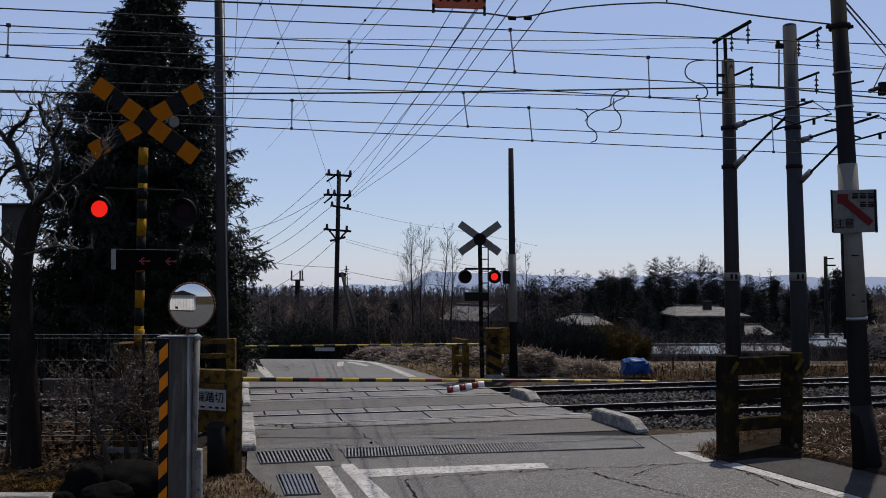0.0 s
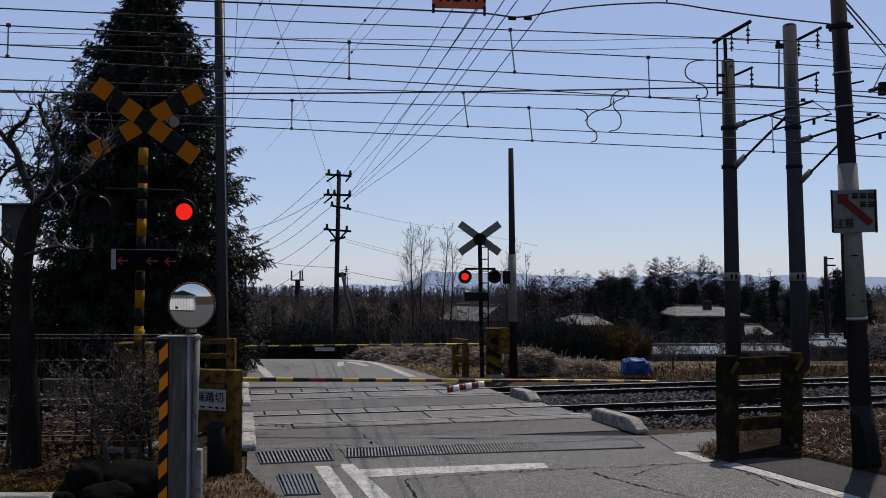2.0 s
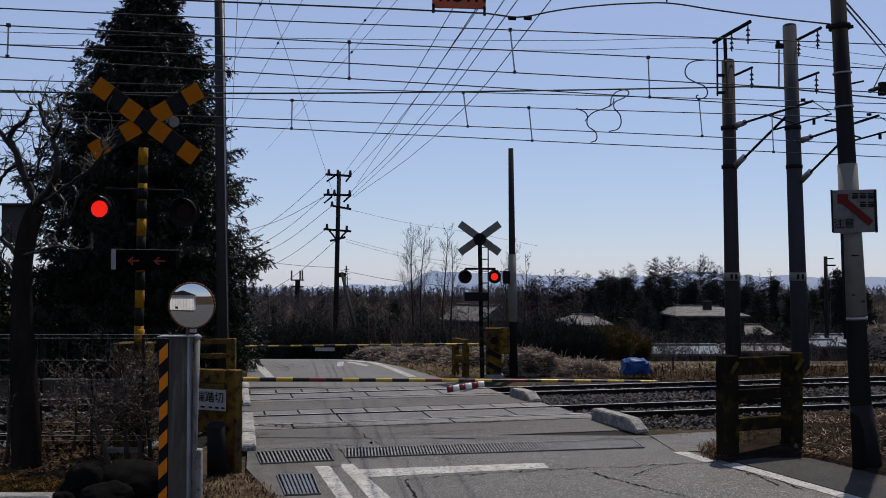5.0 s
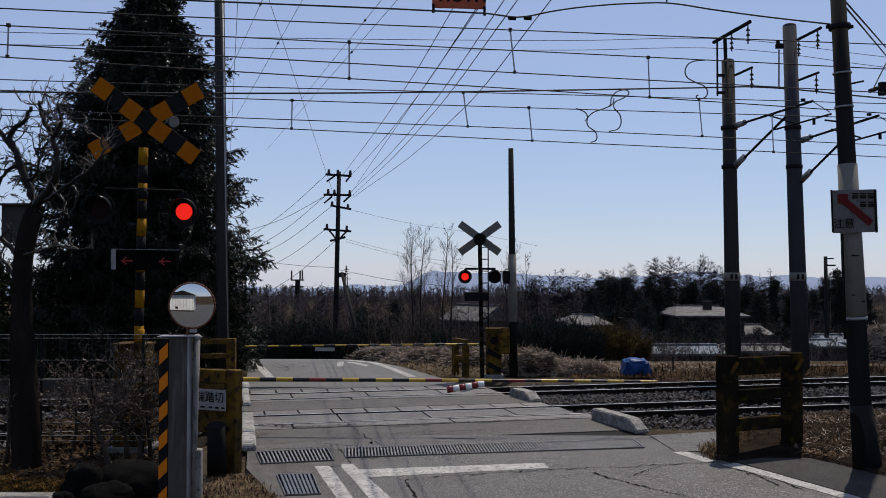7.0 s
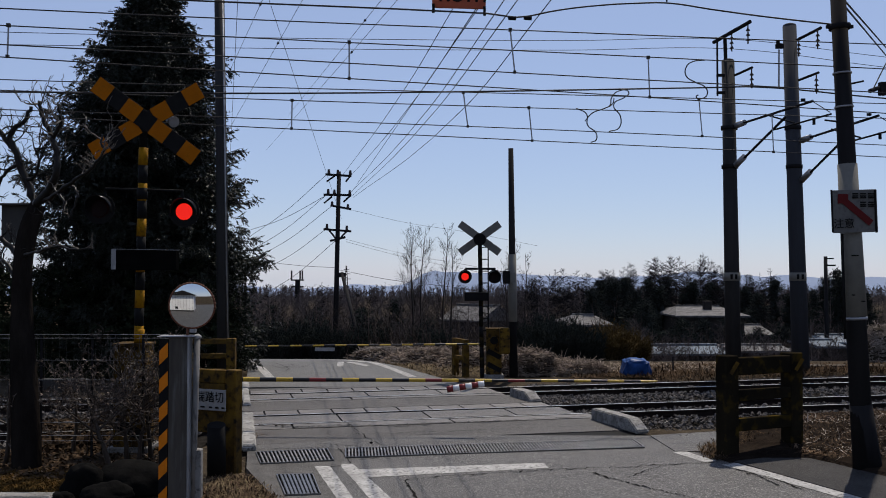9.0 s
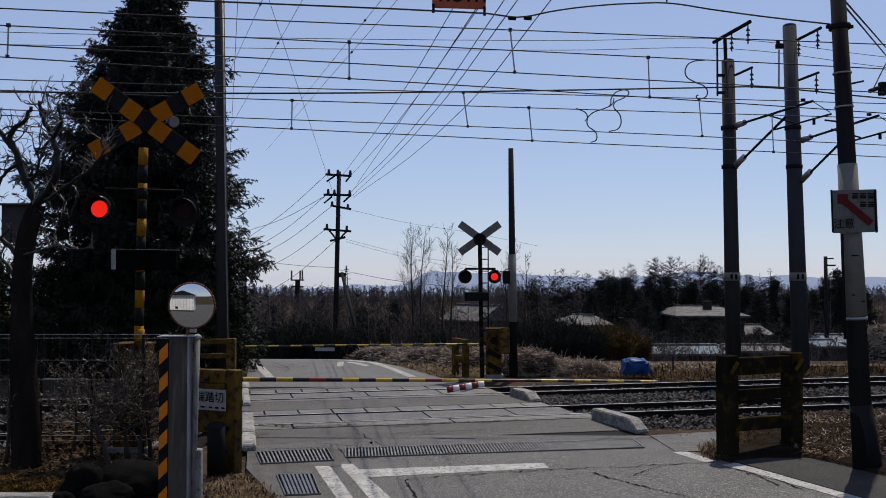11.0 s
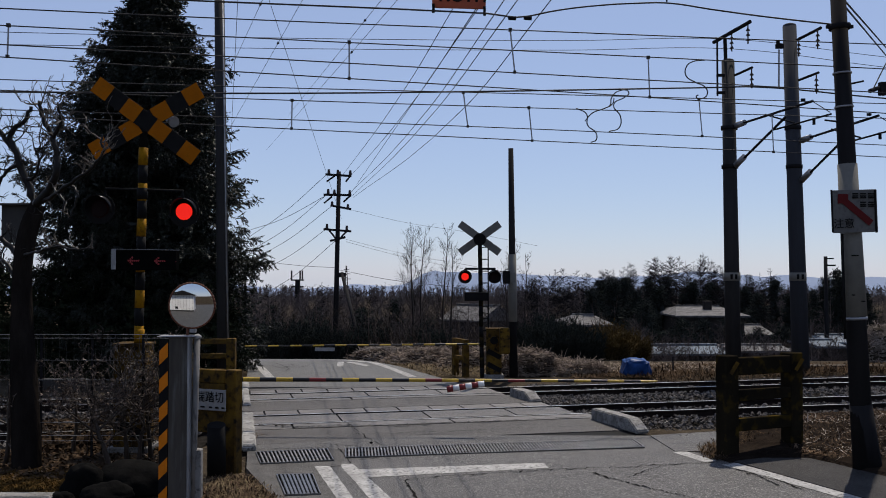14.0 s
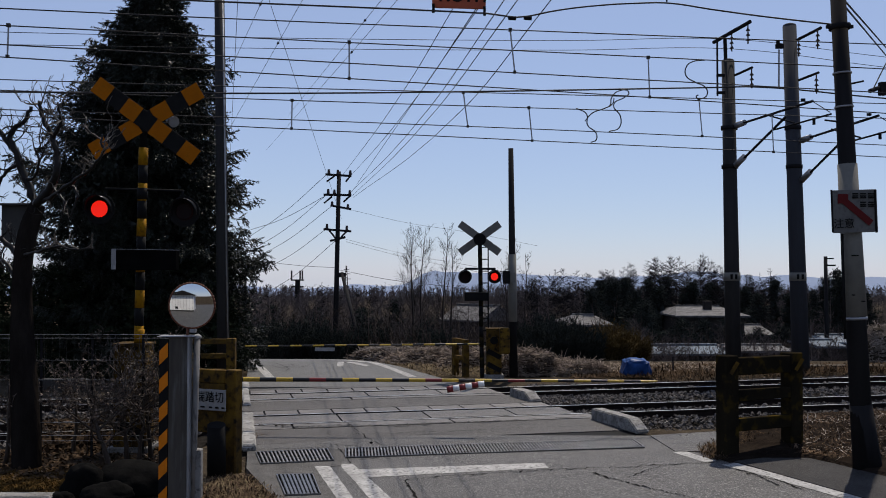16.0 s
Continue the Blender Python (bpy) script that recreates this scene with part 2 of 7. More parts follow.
def solid(name, at, bm, mat, label, category, group="", kind="", smooth=False):
    """A top-level thing of one mesh, its origin at its base."""
    bmesh.ops.translate(bm, verts=bm.verts, vec=-Vector(at))
    ob = new(name, finish(name, bm, mat, smooth))
    ob.location = at
    BASE[ob] = Vector(at)
    return tagged(ob, label, category, group, kind)


def piece(name, mesh, parent, m):
    """One of many alike pieces, on shared mesh data; m in the parent's space."""
    ob = new(name, mesh)
    ob.parent = parent
    ob.matrix_basis = m
    return ob


def box(bm, centre, size, turn=None, bevel=0.0):
    m = Matrix.Translation(centre) @ (turn.to_4x4() if turn else Matrix()) @ Matrix.Diagonal((*size, 1))
    vs = bmesh.ops.create_cube(bm, size=1, matrix=m)["verts"]
    if bevel:
        es = list({e for v in vs for e in v.link_edges})
        bmesh.ops.bevel(bm, geom=es, offset=bevel, segments=1, affect="EDGES", clamp_overlap=True)
    return bm


def tube(bm, p0, p1, r0, r1=None, n=10, caps=True):
    p0, p1 = Vector(p0), Vector(p1)
    r1 = r0 if r1 is None else r1
    d = p1 - p0
    m = Matrix.Translation((p0 + p1) / 2) @ d.to_track_quat("Z", "Y").to_matrix().to_4x4()
    bmesh.ops.create_cone(bm, cap_ends=caps, segments=n, radius1=r0, radius2=max(r1, 1e-4), depth=d.length, matrix=m)
    return bm


def ball(bm, at, r, scale=(1, 1, 1), u=14, v=9):
    bmesh.ops.create_uvsphere(bm, u_segments=u, v_segments=v, radius=r, matrix=Matrix.Translation(at) @ Matrix.Diagonal((*scale, 1)))
    return bm


def prism(bm, outline, z0, z1, m=None):
    """A flat outline in x and y, raised from z0 to z1."""
    m = m or Matrix()
    lo = [bm.verts.new(m @ Vector((x, y, z0))) for x, y in outline]
    hi = [bm.verts.new(m @ Vector((x, y, z1))) for x, y in outline]
    bm.faces.new(lo[::-1])
    bm.faces.new(hi)
    for i in range(len(lo)):
        j = (i + 1) % len(lo)
        bm.faces.new((lo[i], lo[j], hi[j], hi[i]))
    bmesh.ops.recalc_face_normals(bm, faces=bm.faces)
    return bm


def B():
    return bmesh.new()


def wire(name, pts, r, label, group="overhead wires", mat=None, smooth=True, parent=None, category="wire"):
    cu = bpy.data.curves.new(name, "CURVE")
    cu.dimensions, cu.bevel_depth, cu.bevel_resolution, cu.resolution_u = "3D", r, 1, 6
    sp = cu.splines.new("BEZIER" if smooth else "POLY")
    if smooth:
        sp.bezier_points.add(len(pts) - 1)
        for bp, p in zip(sp.bezier_points, pts):
            bp.co, bp.handle_left_type, bp.handle_right_type = p, "AUTO", "AUTO"
    else:
        sp.points.add(len(pts) - 1)
        for bp, p in zip(sp.points, pts):
            bp.co = (*p, 1)
    cu.materials.append(mat or WIRE)
    ob = new(name, cu)
    if parent:
        ob.parent = parent
        ob.location = -BASE[parent]
        BASE[ob] = Vector((0, 0, 0))
        return tagged(ob, label)
    return tagged(ob, label, category, group)


def soup(name, verts, faces, mat, label="", category="", kind="stuff", parent=None):
    me = bpy.data.meshes.new(name)
    me.from_pydata(verts, [], faces)
    me.materials.append(mat)
    ob = new(name, me)
    if parent:
        ob.parent = parent
        ob.location = -BASE[parent]
    return tagged(ob, label, category, kind=kind)


def P_X(px, d):
    return (px - 784) / 1750 * d


def P_Z(py, d):
    return 2.5 + (486 - py) / 1750 * d


def mend(t):
    return t * t * (3 - 2 * t)


def hill(x, y):
    """The lie of the land: level at the crossing, falling away beyond it to a wide valley."""
    z = 0.0
    if y > 26.8:
        k = min(1.0, (y - 26.8) / 36.0)
        z -= 4.2 * mend(k)
    if y > 64:
        z -= 0.02 * (y - 64)
    if y > 34:
        z += 0.25 * noise.noise((x * 0.12, y * 0.12, 3))
    return z

# ---- ground and road ----
TS = 0.24                                   # the tracks run to y = c + TS * x
TRACK_TURN = math.atan(TS)
RAILS_C = (17.05, 18.15, 20.45, 21.43)
LEFT_EDGE = [(14.6, -30), (6.0, -8), (1.25, 5), (-1.05, 10.9), (-1.55, 12.9), (-2.62, 13.9), (-3.42, 17.2), (-4.35, 21.6), (-4.75, 24), (-5.3, 27), (-5.9, 29.5), (-7.4, 34), (-10, 42)]
RIGHT_EDGE = [(19.6, -30), (12.2, -8), (8.6, 3), (6.3, 10.9), (5.05, 12.75), (3.75, 13.6), (3.35, 15.0), (2.72, 17.2), (1.5, 20.5), (0.3, 23), (-0.35, 24.8), (-1.2, 27), (-2.3, 29.5), (-4.0, 34), (-6.6, 42)]


def edge_x(edge, y):
    for (x0, y0), (x1, y1) in zip(edge, edge[1:]):
        if y0 <= y <= y1:
            return x0 + (x1 - x0) * (y - y0) / (y1 - y0)
    return edge[-1][0]


def build_ground():
    xs = sorted(set([-3000, -1200, -500, -220, -120, -80] + [i * 2.0 for i in range(-28, 41)] + [100, 140, 240, 500, 1200, 3000]))
    ys = sorted(set([-3000, -800, -200, -90, -45] + [i * 2.0 for i in range(-15, 60)] + [125, 135, 150, 180, 220, 300, 420, 700, 1200, 2200, 4200]))
    verts = []
    for y in ys:
        for x in xs:
            z = hill(x, y) - 0.06
            c = y - TS * x
            if 16.0 < c < 22.5 and abs(x) < 60:
                z -= 0.16
            verts.append((x, y, z))
    w = len(xs)
    faces = [(j * w + i, j * w + i + 1, (j + 1) * w + i + 1, (j + 1) * w + i) for j in range(len(ys) - 1) for i in range(w - 1)]
    soup("ground", verts, faces, SOIL, "brown winter soil with dry grass", "ground", "structure")


def ribbon(name, left, right, ys, z, mat, label, category, thick=0.2):
    bm = B()
    rows = []
    for y in ys:
        a, b = edge_x(left, y), edge_x(right, y)
        row = []
        for k in range(9):
            x = a + (b - a) * k / 8
            row.append(bm.verts.new((x, y, hill(x, y) + z + 0.008 * (1 - (k / 4 - 1) ** 2))))
        rows.append(row)
    for r0, r1 in zip(rows, rows[1:]):
        for k in range(8):
            bm.faces.new((r0[k], r0[k + 1], r1[k + 1], r1[k]))
    ext = bmesh.ops.extrude_face_region(bm, geom=list(bm.faces))
    bmesh.ops.translate(bm, verts=[v for v in ext["geom"] if isinstance(v, bmesh.types.BMVert)], vec=(0, 0, -thick))
    bmesh.ops.recalc_face_normals(bm, faces=bm.faces)
    me = finish(name, bm, mat)
    return tagged(new(name, me), label, category, kind="structure")


def painted(name, outline, label, z=0.004, mat=None):
    """A road marking, a thin raised film on the asphalt with slightly ragged edges."""
    bm = B()
    pts = []
    for (x0, y0), (x1, y1) in zip(outline, outline[1:] + outline[:1]):
        n = max(1, int(math.hypot(x1 - x0, y1 - y0) / 0.12))
        for k in range(n):
            t = k / n
            x, y = x0 + (x1 - x0) * t, y0 + (y1 - y0) * t
            pts.append((x + random.uniform(-0.005, 0.005), y + random.uniform(-0.008, 0.008)))
    vs = [bm.verts.new((x, y, hill(x, y) + road_z(x, y) + z)) for x, y in pts]
    f = bm.faces.new(vs)
    bmesh.ops.triangulate(bm, faces=[f])
    return tagged(new(name, finish(name, bm, mat or ROADPAINT)), label, "road marking", kind="structure")


def road_z(x, y):
    a, b = edge_x(LEFT_EDGE, y), edge_x(RIGHT_EDGE, y)
    k = (x - a) / (b - a)
    return 0.008 * (1 - (2 * k - 1) ** 2) if 0 < k < 1 else 0.0


build_ground()
ROAD_YS = [-30, -20, -8, -2, 3, 7, 9, 10.9, 12, 12.9, 13.4, 13.9, 14.5, 15.4]
road = ribbon("road", LEFT_EDGE, RIGHT_EDGE, ROAD_YS, 0.0, ASPHALT, "grey patched asphalt road before the crossing", "road")
ribbon("road_beyond", LEFT_EDGE, RIGHT_EDGE, [22.0, 23, 24, 24.8, 26, 26.5, 27, 27.5, 28, 28.5, 29, 29.5, 30, 30.5, 31, 32, 33, 34, 36, 38, 40, 42], 0.0, OLD_ASPHALT, "grey asphalt road going over a crest", "road")


def quad(a, b, c, d):
    return [tuple(p[:2]) for p in (a, b, c, d)]


painted("stop_line", quad((-1.290, 12.681, 0.000), (-0.945, 12.225, 0.000), (1.367, 12.791, 0.000), (1.329, 13.133, 0.000)), "worn white stop line")
painted("edge_line", quad((-1.370, 13.094, 0.000), (-1.191, 13.094, 0.000), (-0.566, 11.064, 0.000), (-0.811, 11.064, 0.000)), "worn white edge line")
painted("edge_line", quad((-1.677, 12.940, 0.000), (-1.471, 12.940, 0.000), (-0.993, 11.064, 0.000), (-1.181, 11.064, 0.000)), "faded white edge line", 0.008)
painted("edge_line", quad((3.223, 13.962, 0.000), (3.420, 14.051, 0.000), (3.657, 13.291, 0.000), (3.470, 13.211, 0.000)), "worn white edge line")
painted("edge_line", quad((3.648, 13.017, 0.000), (3.882, 13.133, 0.000), (4.725, 11.064, 0.000), (4.461, 11.064, 0.000)), "worn white edge line", 0.006)
painted("edge_line", quad((-5.538, 28.492, 0.000), (-5.310, 28.492, 0.000), (-4.072, 23.987, 0.000), (-4.291, 23.987, 0.000)), "white edge line beyond the crossing", 0.008)
FAR_LINE = [((-3.785, 29.645, 0.000), (-3.500, 29.805, 0.000)), ((-2.877, 29.348, 0.000), (-2.588, 29.486, 0.000)), ((-2.123, 28.218, 0.000), (-1.904, 28.309, 0.000)), ((-1.429, 26.123, 0.000), (-1.239, 26.201, 0.000)), ((-0.866, 24.119, 0.000), (-0.632, 24.119, 0.000))]
for (p0, q0), (p1, q1) in zip(FAR_LINE, FAR_LINE[1:]):
    painted("edge_line", quad(p0, q0, q1, p1), "white edge line curving beyond the crossing", 0.008)
painted("road_mark", quad((-3.030, 28.585, 0.000), (-2.851, 28.585, 0.000), (-2.699, 26.759, 0.000), (-2.867, 26.759, 0.000)), "short white mark on the road", 0.01)
painted("road_mark", quad((-2.833, 28.400, 0.000), (-2.672, 28.585, 0.000), (-1.998, 27.172, 0.000), (-2.126, 26.840, 0.000)), "short white slanted mark on the road", 0.01)


# gutter slab along the road, and the three gratings
def slab(name, pts, z, mat, label, thick=0.12):
    bm = B()
    prism(bm, [tuple(p[:2]) for p in pts], z - thick, z)
    return tagged(new(name, finish(name, bm, mat)), label, "pavement", kind="structure")


slab("verge_patch", [(3.875, 13.211, 0.000), (4.304, 13.493, 0.000), (4.955, 13.535, 0.000), (5.450, 12.717, 0.000), (6.128, 11.525, 0.000), (5.045, 9.499, 0.000), (4.702, 11.009, 0.000)], 0.02, DARKASPHALT, "dark asphalt patch beside the edge line")
slab("apron_slab", [(3.200, 15.372, 0.000), (4.489, 15.812, 0.000), (4.030, 14.007, 0.000), (3.273, 14.007, 0.000)], 0.012, ASPHALT, "grey concrete apron beside the road")
slab("gutter_slab", [(-2.800, 14.232, 0.000), (-2.530, 12.791, 0.000), (-1.860, 11.064, 0.000), (-1.156, 11.064, 0.000), (-1.533, 12.903, 0.000), (-1.328, 12.978, 0.000), (-1.388, 14.187, 0.000)], 0.006, GUTTER, "weathered concrete gutter slab")


def toothed(a, b, width, z):
    """A grating bar whose upper edge is worn into low teeth against slipping."""
    bm = B()
    d = (b - a).normalized()
    side = Vector((-d.y, d.x, 0)) * (width / 2)
    n = max(4, int((b - a).length / 0.045))
    lift = (b - a).length / n
    prev = None
    for k in range(2 * n + 1):
        p = a.lerp(b, k / (2 * n))
        h = z - (0.0 if k % 2 else 0.35 * lift * math.tan(radians(random.choice((-4, 0, 2, 4, 6, 9, 13, 20, 24)))))
        cur = [bm.verts.new((p + side).to_2d().to_3d() + Vector((0, 0, h))), bm.verts.new((p - side).to_2d().to_3d() + Vector((0, 0, h))), bm.verts.new((p - side).to_2d().to_3d() + Vector((0, 0, z - 0.014))), bm.verts.new((p + side).to_2d().to_3d() + Vector((0, 0, z - 0.014)))]
        if prev:
            for i in (0, 1, 3):
                j = (i + 1) % 4
                bm.faces.new((prev[i], prev[j], cur[j], cur[i]))
        prev = cur
    bmesh.ops.recalc_face_normals(bm, faces=bm.faces)
    return bm


def grating(p00, p10, p11, p01, nx, label, z=0.026, bars=None, width=0.014):
    """A steel grating nearly flush with the road: black plate for the shaded pit, thin frame, cross rods and many bars.
    """
    c = [Vector(p[:2]).to_3d() for p in (p00, p10, p11, p01)]
    mid = sum(c, Vector()) / 4
    g = thing("drain_grating", (mid.x, mid.y, z), label, "grating", "drain gratings")
    bm = B()
    prism(bm, [tuple(v[:2]) for v in c], z - 0.03, z - 0.014)
    part("pit", bm, PIT, g, "black plate for the shaded drain pit")
    bm = B()
    for a, b in zip(c, c[1:] + c[:1]):
        d = (b - a).normalized()
        box(bm, (a + b) / 2 + Vector((0, 0, z - 0.009)), ((b - a).length + 0.014, 0.014, 0.018), Matrix.Rotation(math.atan2(d.y, d.x), 3, "Z"))
    part("frame", bm, GRATE, g)
    for k in range(1, nx):
        t = k / nx
        a, b = c[0].lerp(c[1], t), c[3].lerp(c[2], t)
        d = b - a
        bm = toothed(a, b, bars, z) if bars else box(B(), (a + b) / 2 + Vector((0, 0, z - 0.006)), (d.length, width, 0.012), Matrix.Rotation(math.atan2(d.y, d.x), 3, "Z"))
        part("bar", bm, GRATE2 if bars else GRATE, g)
    bm = B()
    for t in (0.33, 0.66):
        a, b = c[0].lerp(c[3], t), c[1].lerp(c[2], t)
        d = (b - a)
        box(bm, (a + b) / 2 + Vector((0, 0, z - 0.010)), (d.length, 0.012, 0.006), Matrix.Rotation(math.atan2(d.y, d.x), 3, "Z"))
    part("cross_rod", bm, GRATE, g)


grating((-2.611, 13.875, 0.000), (-1.648, 14.141, 0.000), (-1.466, 13.291, 0.000), (-2.390, 13.055, 0.000), 19, "steel drain grating set in a concrete gutter", bars=0.021)
grating((-2.060, 12.327, 0.000), (-1.623, 12.362, 0.000), (-1.388, 11.261, 0.000), (-1.775, 11.204, 0.000), 9, "pale steel drain grating beside dry grass", width=0.028)
grating((-1.388, 14.187, 0.000), (2.858, 14.955, 0.000), (2.891, 14.278, 0.000), (-1.319, 13.493, 0.000), 94, "long worn steel grating across the road", bars=0.019)


# ---- tracks ----
def along(c, x, z=0.0):
    return Vector((x, c + TS * x, z))


def build_rail(c, label):
    r = thing("rail", along(c, 0, 0), label, "rail", "rails of the two tracks")
    x0, x1 = -60, 120
    m = Matrix.Translation(along(c, 0)) @ Matrix.Rotation(TRACK_TURN, 4, "Z")
    prof = [(-0.063, -0.153), (0.063, -0.153), (0.063, -0.142), (0.012, -0.122), (0.009, -0.045), (0.031, -0.034), (0.032, -0.006), (-0.032, -0.006), (-0.031, -0.034), (-0.009, -0.045), (-0.012, -0.122), (-0.063, -0.142)]
    bm = B()
    ends = []
    for x in (x0, x1):
        ends.append([bm.verts.new(m @ Vector((x, p, q + 0.035))) for p, q in prof])
    for i in range(len(prof)):
        j = (i + 1) % len(prof)
        bm.faces.new((ends[0][i], ends[0][j], ends[1][j], ends[1][i]))
    bmesh.ops.recalc_face_normals(bm, faces=bm.faces)
    part("web_and_foot", bm, STEEL_RAIL, r, "rust-brown rail web and foot")
    bm = B()
    box(bm, m @ Vector(((x0 + x1) / 2, 0, 0.0305)), (x1 - x0, 0.036, 0.006), m.to_3x3(), 0.0)
    part("head", bm, RAIL_TOP, r, "polished rail head")


for c in RAILS_C:
    build_rail(c, "long steel rail with polished head and rusty web")

rng = np.random.default_rng(4)


def scatter_stones(name, spots, size, mat, label, category):
    """Loose angular stones, joined."""
    octa = np.array([(1, 0, 0), (-1, 0, 0), (0, 1, 0), (0, -1, 0), (0, 0, 1), (0, 0, -1)], float)
    tri = np.array([(0, 2, 4), (2, 1, 4), (1, 3, 4), (3, 0, 4), (2, 0, 5), (1, 2, 5), (3, 1, 5), (0, 3, 5)])
    n = len(spots)
    v = octa[None] * rng.uniform(0.55, 1.25, (n, 6, 1)) * (size * rng.uniform(0.6, 1.35, (n, 1, 1)))
    a = rng.uniform(0, 6.28, n)
    ca, sa = np.cos(a)[:, None], np.sin(a)[:, None]
    x, y, z = v[..., 0], v[..., 1], v[..., 2] * 0.75
    t = rng.uniform(-0.7, 0.7, (n, 1))
    y, z = y * np.cos(t) - z * np.sin(t), y * np.sin(t) + z * np.cos(t)
    x, y = x * ca - y * sa, x * sa + y * ca
    v = np.stack([x, y, z], -1) + np.array(spots)[:, None, :]
    f = tri[None] + (np.arange(n) * 6)[:, None, None]
    return soup(name, v.reshape(-1, 3).tolist(), f.reshape(-1, 3).tolist(), mat, label, category)


def bed(name, x0, x1):
    bm = B()
    secs = [(15.45, -0.2), (16.0, -0.165), (16.9, -0.11), (18.3, -0.11), (18.9, -0.08), (19.8, -0.08), (20.3, -0.11), (21.6, -0.11), (22.4, -0.15), (23.3, -0.22)]
    xs = [x0 + (x1 - x0) * i / 30 for i in range(31)]
    rows = [[bm.verts.new(along(c, x, z)) for c, z in secs] for x in xs]
    for r0, r1 in zip(rows, rows[1:]):
        for k in range(len(secs) - 1):
            bm.faces.new((r0[k], r0[k + 1], r1[k + 1], r1[k]))
    bmesh.ops.recalc_face_normals(bm, faces=bm.faces)
    tagged(new(name, finish(name, bm, BALLAST_BED)), "dark ballast bed under the tracks", "track bed", kind="structure")


bed("track_bed_east", 1.9, 120)
bed("track_bed_west", -60, -3.7)
spots = []
for _ in range(25000):
    west = rng.random() < 0.22
    x = rng.uniform(-13, -3.9) if west else 2.0 + 24 * rng.random() ** 1.4
    c = rng.uniform(15.7, 23.0)
    if min(abs(c - q) for q in RAILS_C) < 0.09:
        continue
    if not west and x < edge_x(RIGHT_EDGE, c + TS * x) + 0.12:
        continue
    z = -0.112 + 0.04 * math.exp(-((c - 19.35) / 0.5) ** 2) - 0.06 * max(0.0, 16.6 - c, c - 22.0)
    spots.append(along(c, x, z + 0.02 + 0.045 * rng.random())[:])
scatter_stones("ballast", spots, 0.042, STONE, "grey and brown crushed-stone track ballast", "ballast")

# sleepers, just showing in the ballast
bm0 = box(B(), (0, 0, 0), (0.22, 2.0, 0.10), None, 0.015)
SLEEPER = finish("sleeper", bm0, CONCRETE)
for cc in (17.6, 20.94):
    for i in range(34):
        x = 2.55 + cc * 0 + 0.62 * i + (0.0 if cc < 19 else -1.0)
        p = along(cc, x, -0.165)
        if x < edge_x(RIGHT_EDGE, p.y) + 0.5:
            continue
        s = new("sleeper", SLEEPER)
        s.matrix_basis = Matrix.Translation(p) @ Matrix.Rotation(TRACK_TURN, 4, "Z")
        tagged(s, "concrete railway sleeper bedded in ballast", "sleeper", "sleepers under the tracks")

# ---- crossing deck: base and panels between and beside the rails ----
bm = B()
pts = [(edge_x(LEFT_EDGE, 15.2) - 0.05, 15.2), (edge_x(RIGHT_EDGE, 15.2), 15.2), (edge_x(RIGHT_EDGE, 17.2), 17.2), (edge_x(RIGHT_EDGE, 20.5), 20.5), (edge_x(RIGHT_EDGE, 22.4) + 0.2, 22.4), (edge_x(LEFT_EDGE, 22.4), 22.4), (edge_x(LEFT_EDGE, 17.2), 17.2)]
prism(bm, pts, -0.2, -0.012)
deck = new("crossing_deck", finish("crossing_deck", bm, BLACKPAINT))
BASE[deck] = Vector((0, 0, 0))
tagged(deck, "level crossing deck of grey concrete panels between rails", "crossing deck", kind="structure")

PANEL_BANDS = [  # from, to (across the tracks), panel length, offset
    (15.25, 16.50, 12.0, 0.0), (16.55, 17.00, 2.6, 0.2), (17.17, 18.03, 1.5, 0.5), (18.22, 18.76, 0.59, 0.3),
    (18.80, 20.06, 12.0, 0.0), (20.12, 20.40, 3.1, 0.3), (20.57, 21.31, 1.5, 0.7), (21.50, 22.10, 0.53, 0.15), (22.13, 22.6, 12.0, 0.0)]
for c0, c1, length, off in PANEL_BANDS:
    x = -5.2 + off
    while x < 4.2:
        ym = (c0 + c1) / 2 + TS * (x + length / 2)
        corners = []
        xa, xb = x + 0.014, x + length - 0.014
        lo, hi = edge_x(LEFT_EDGE, ym) + 0.06, edge_x(RIGHT_EDGE, ym) - 0.04
        xa, xb = max(xa, lo), min(xb, hi)
        if xb - xa > 0.12:
            bm = B()
            sk = -TS * 0.9
            q = [(xa, c0), (xb, c0), (xb + sk * (c1 - c0), c1), (xa + sk * (c1 - c0), c1)]
            dz = random.uniform(-0.004, 0.003)
            prism(bm, [along(c, xx)[:2] for xx, c in q], -0.03, 0.025 + dz)
            for v in bm.verts:               # the outer strips ramp down to the road
                c = v.co.y - TS * v.co.x
                if v.co.z > 0 and (c0 < 15.3 and c < c0 + 0.05 or c1 > 22.5 and c > c1 - 0.05):
                    v.co.z = 0.004
            top = [e for e in bm.edges if all(v.co.z > 0 for v in e.verts)]
            bmesh.ops.bevel(bm, geom=top, offset=0.004, segments=1, affect="EDGES")
            part("panel", bm, ASPHALT_STRIP if length > 9 else PANEL, deck, "dark asphalt strip between the panels" if length > 9 else "")
        x += length


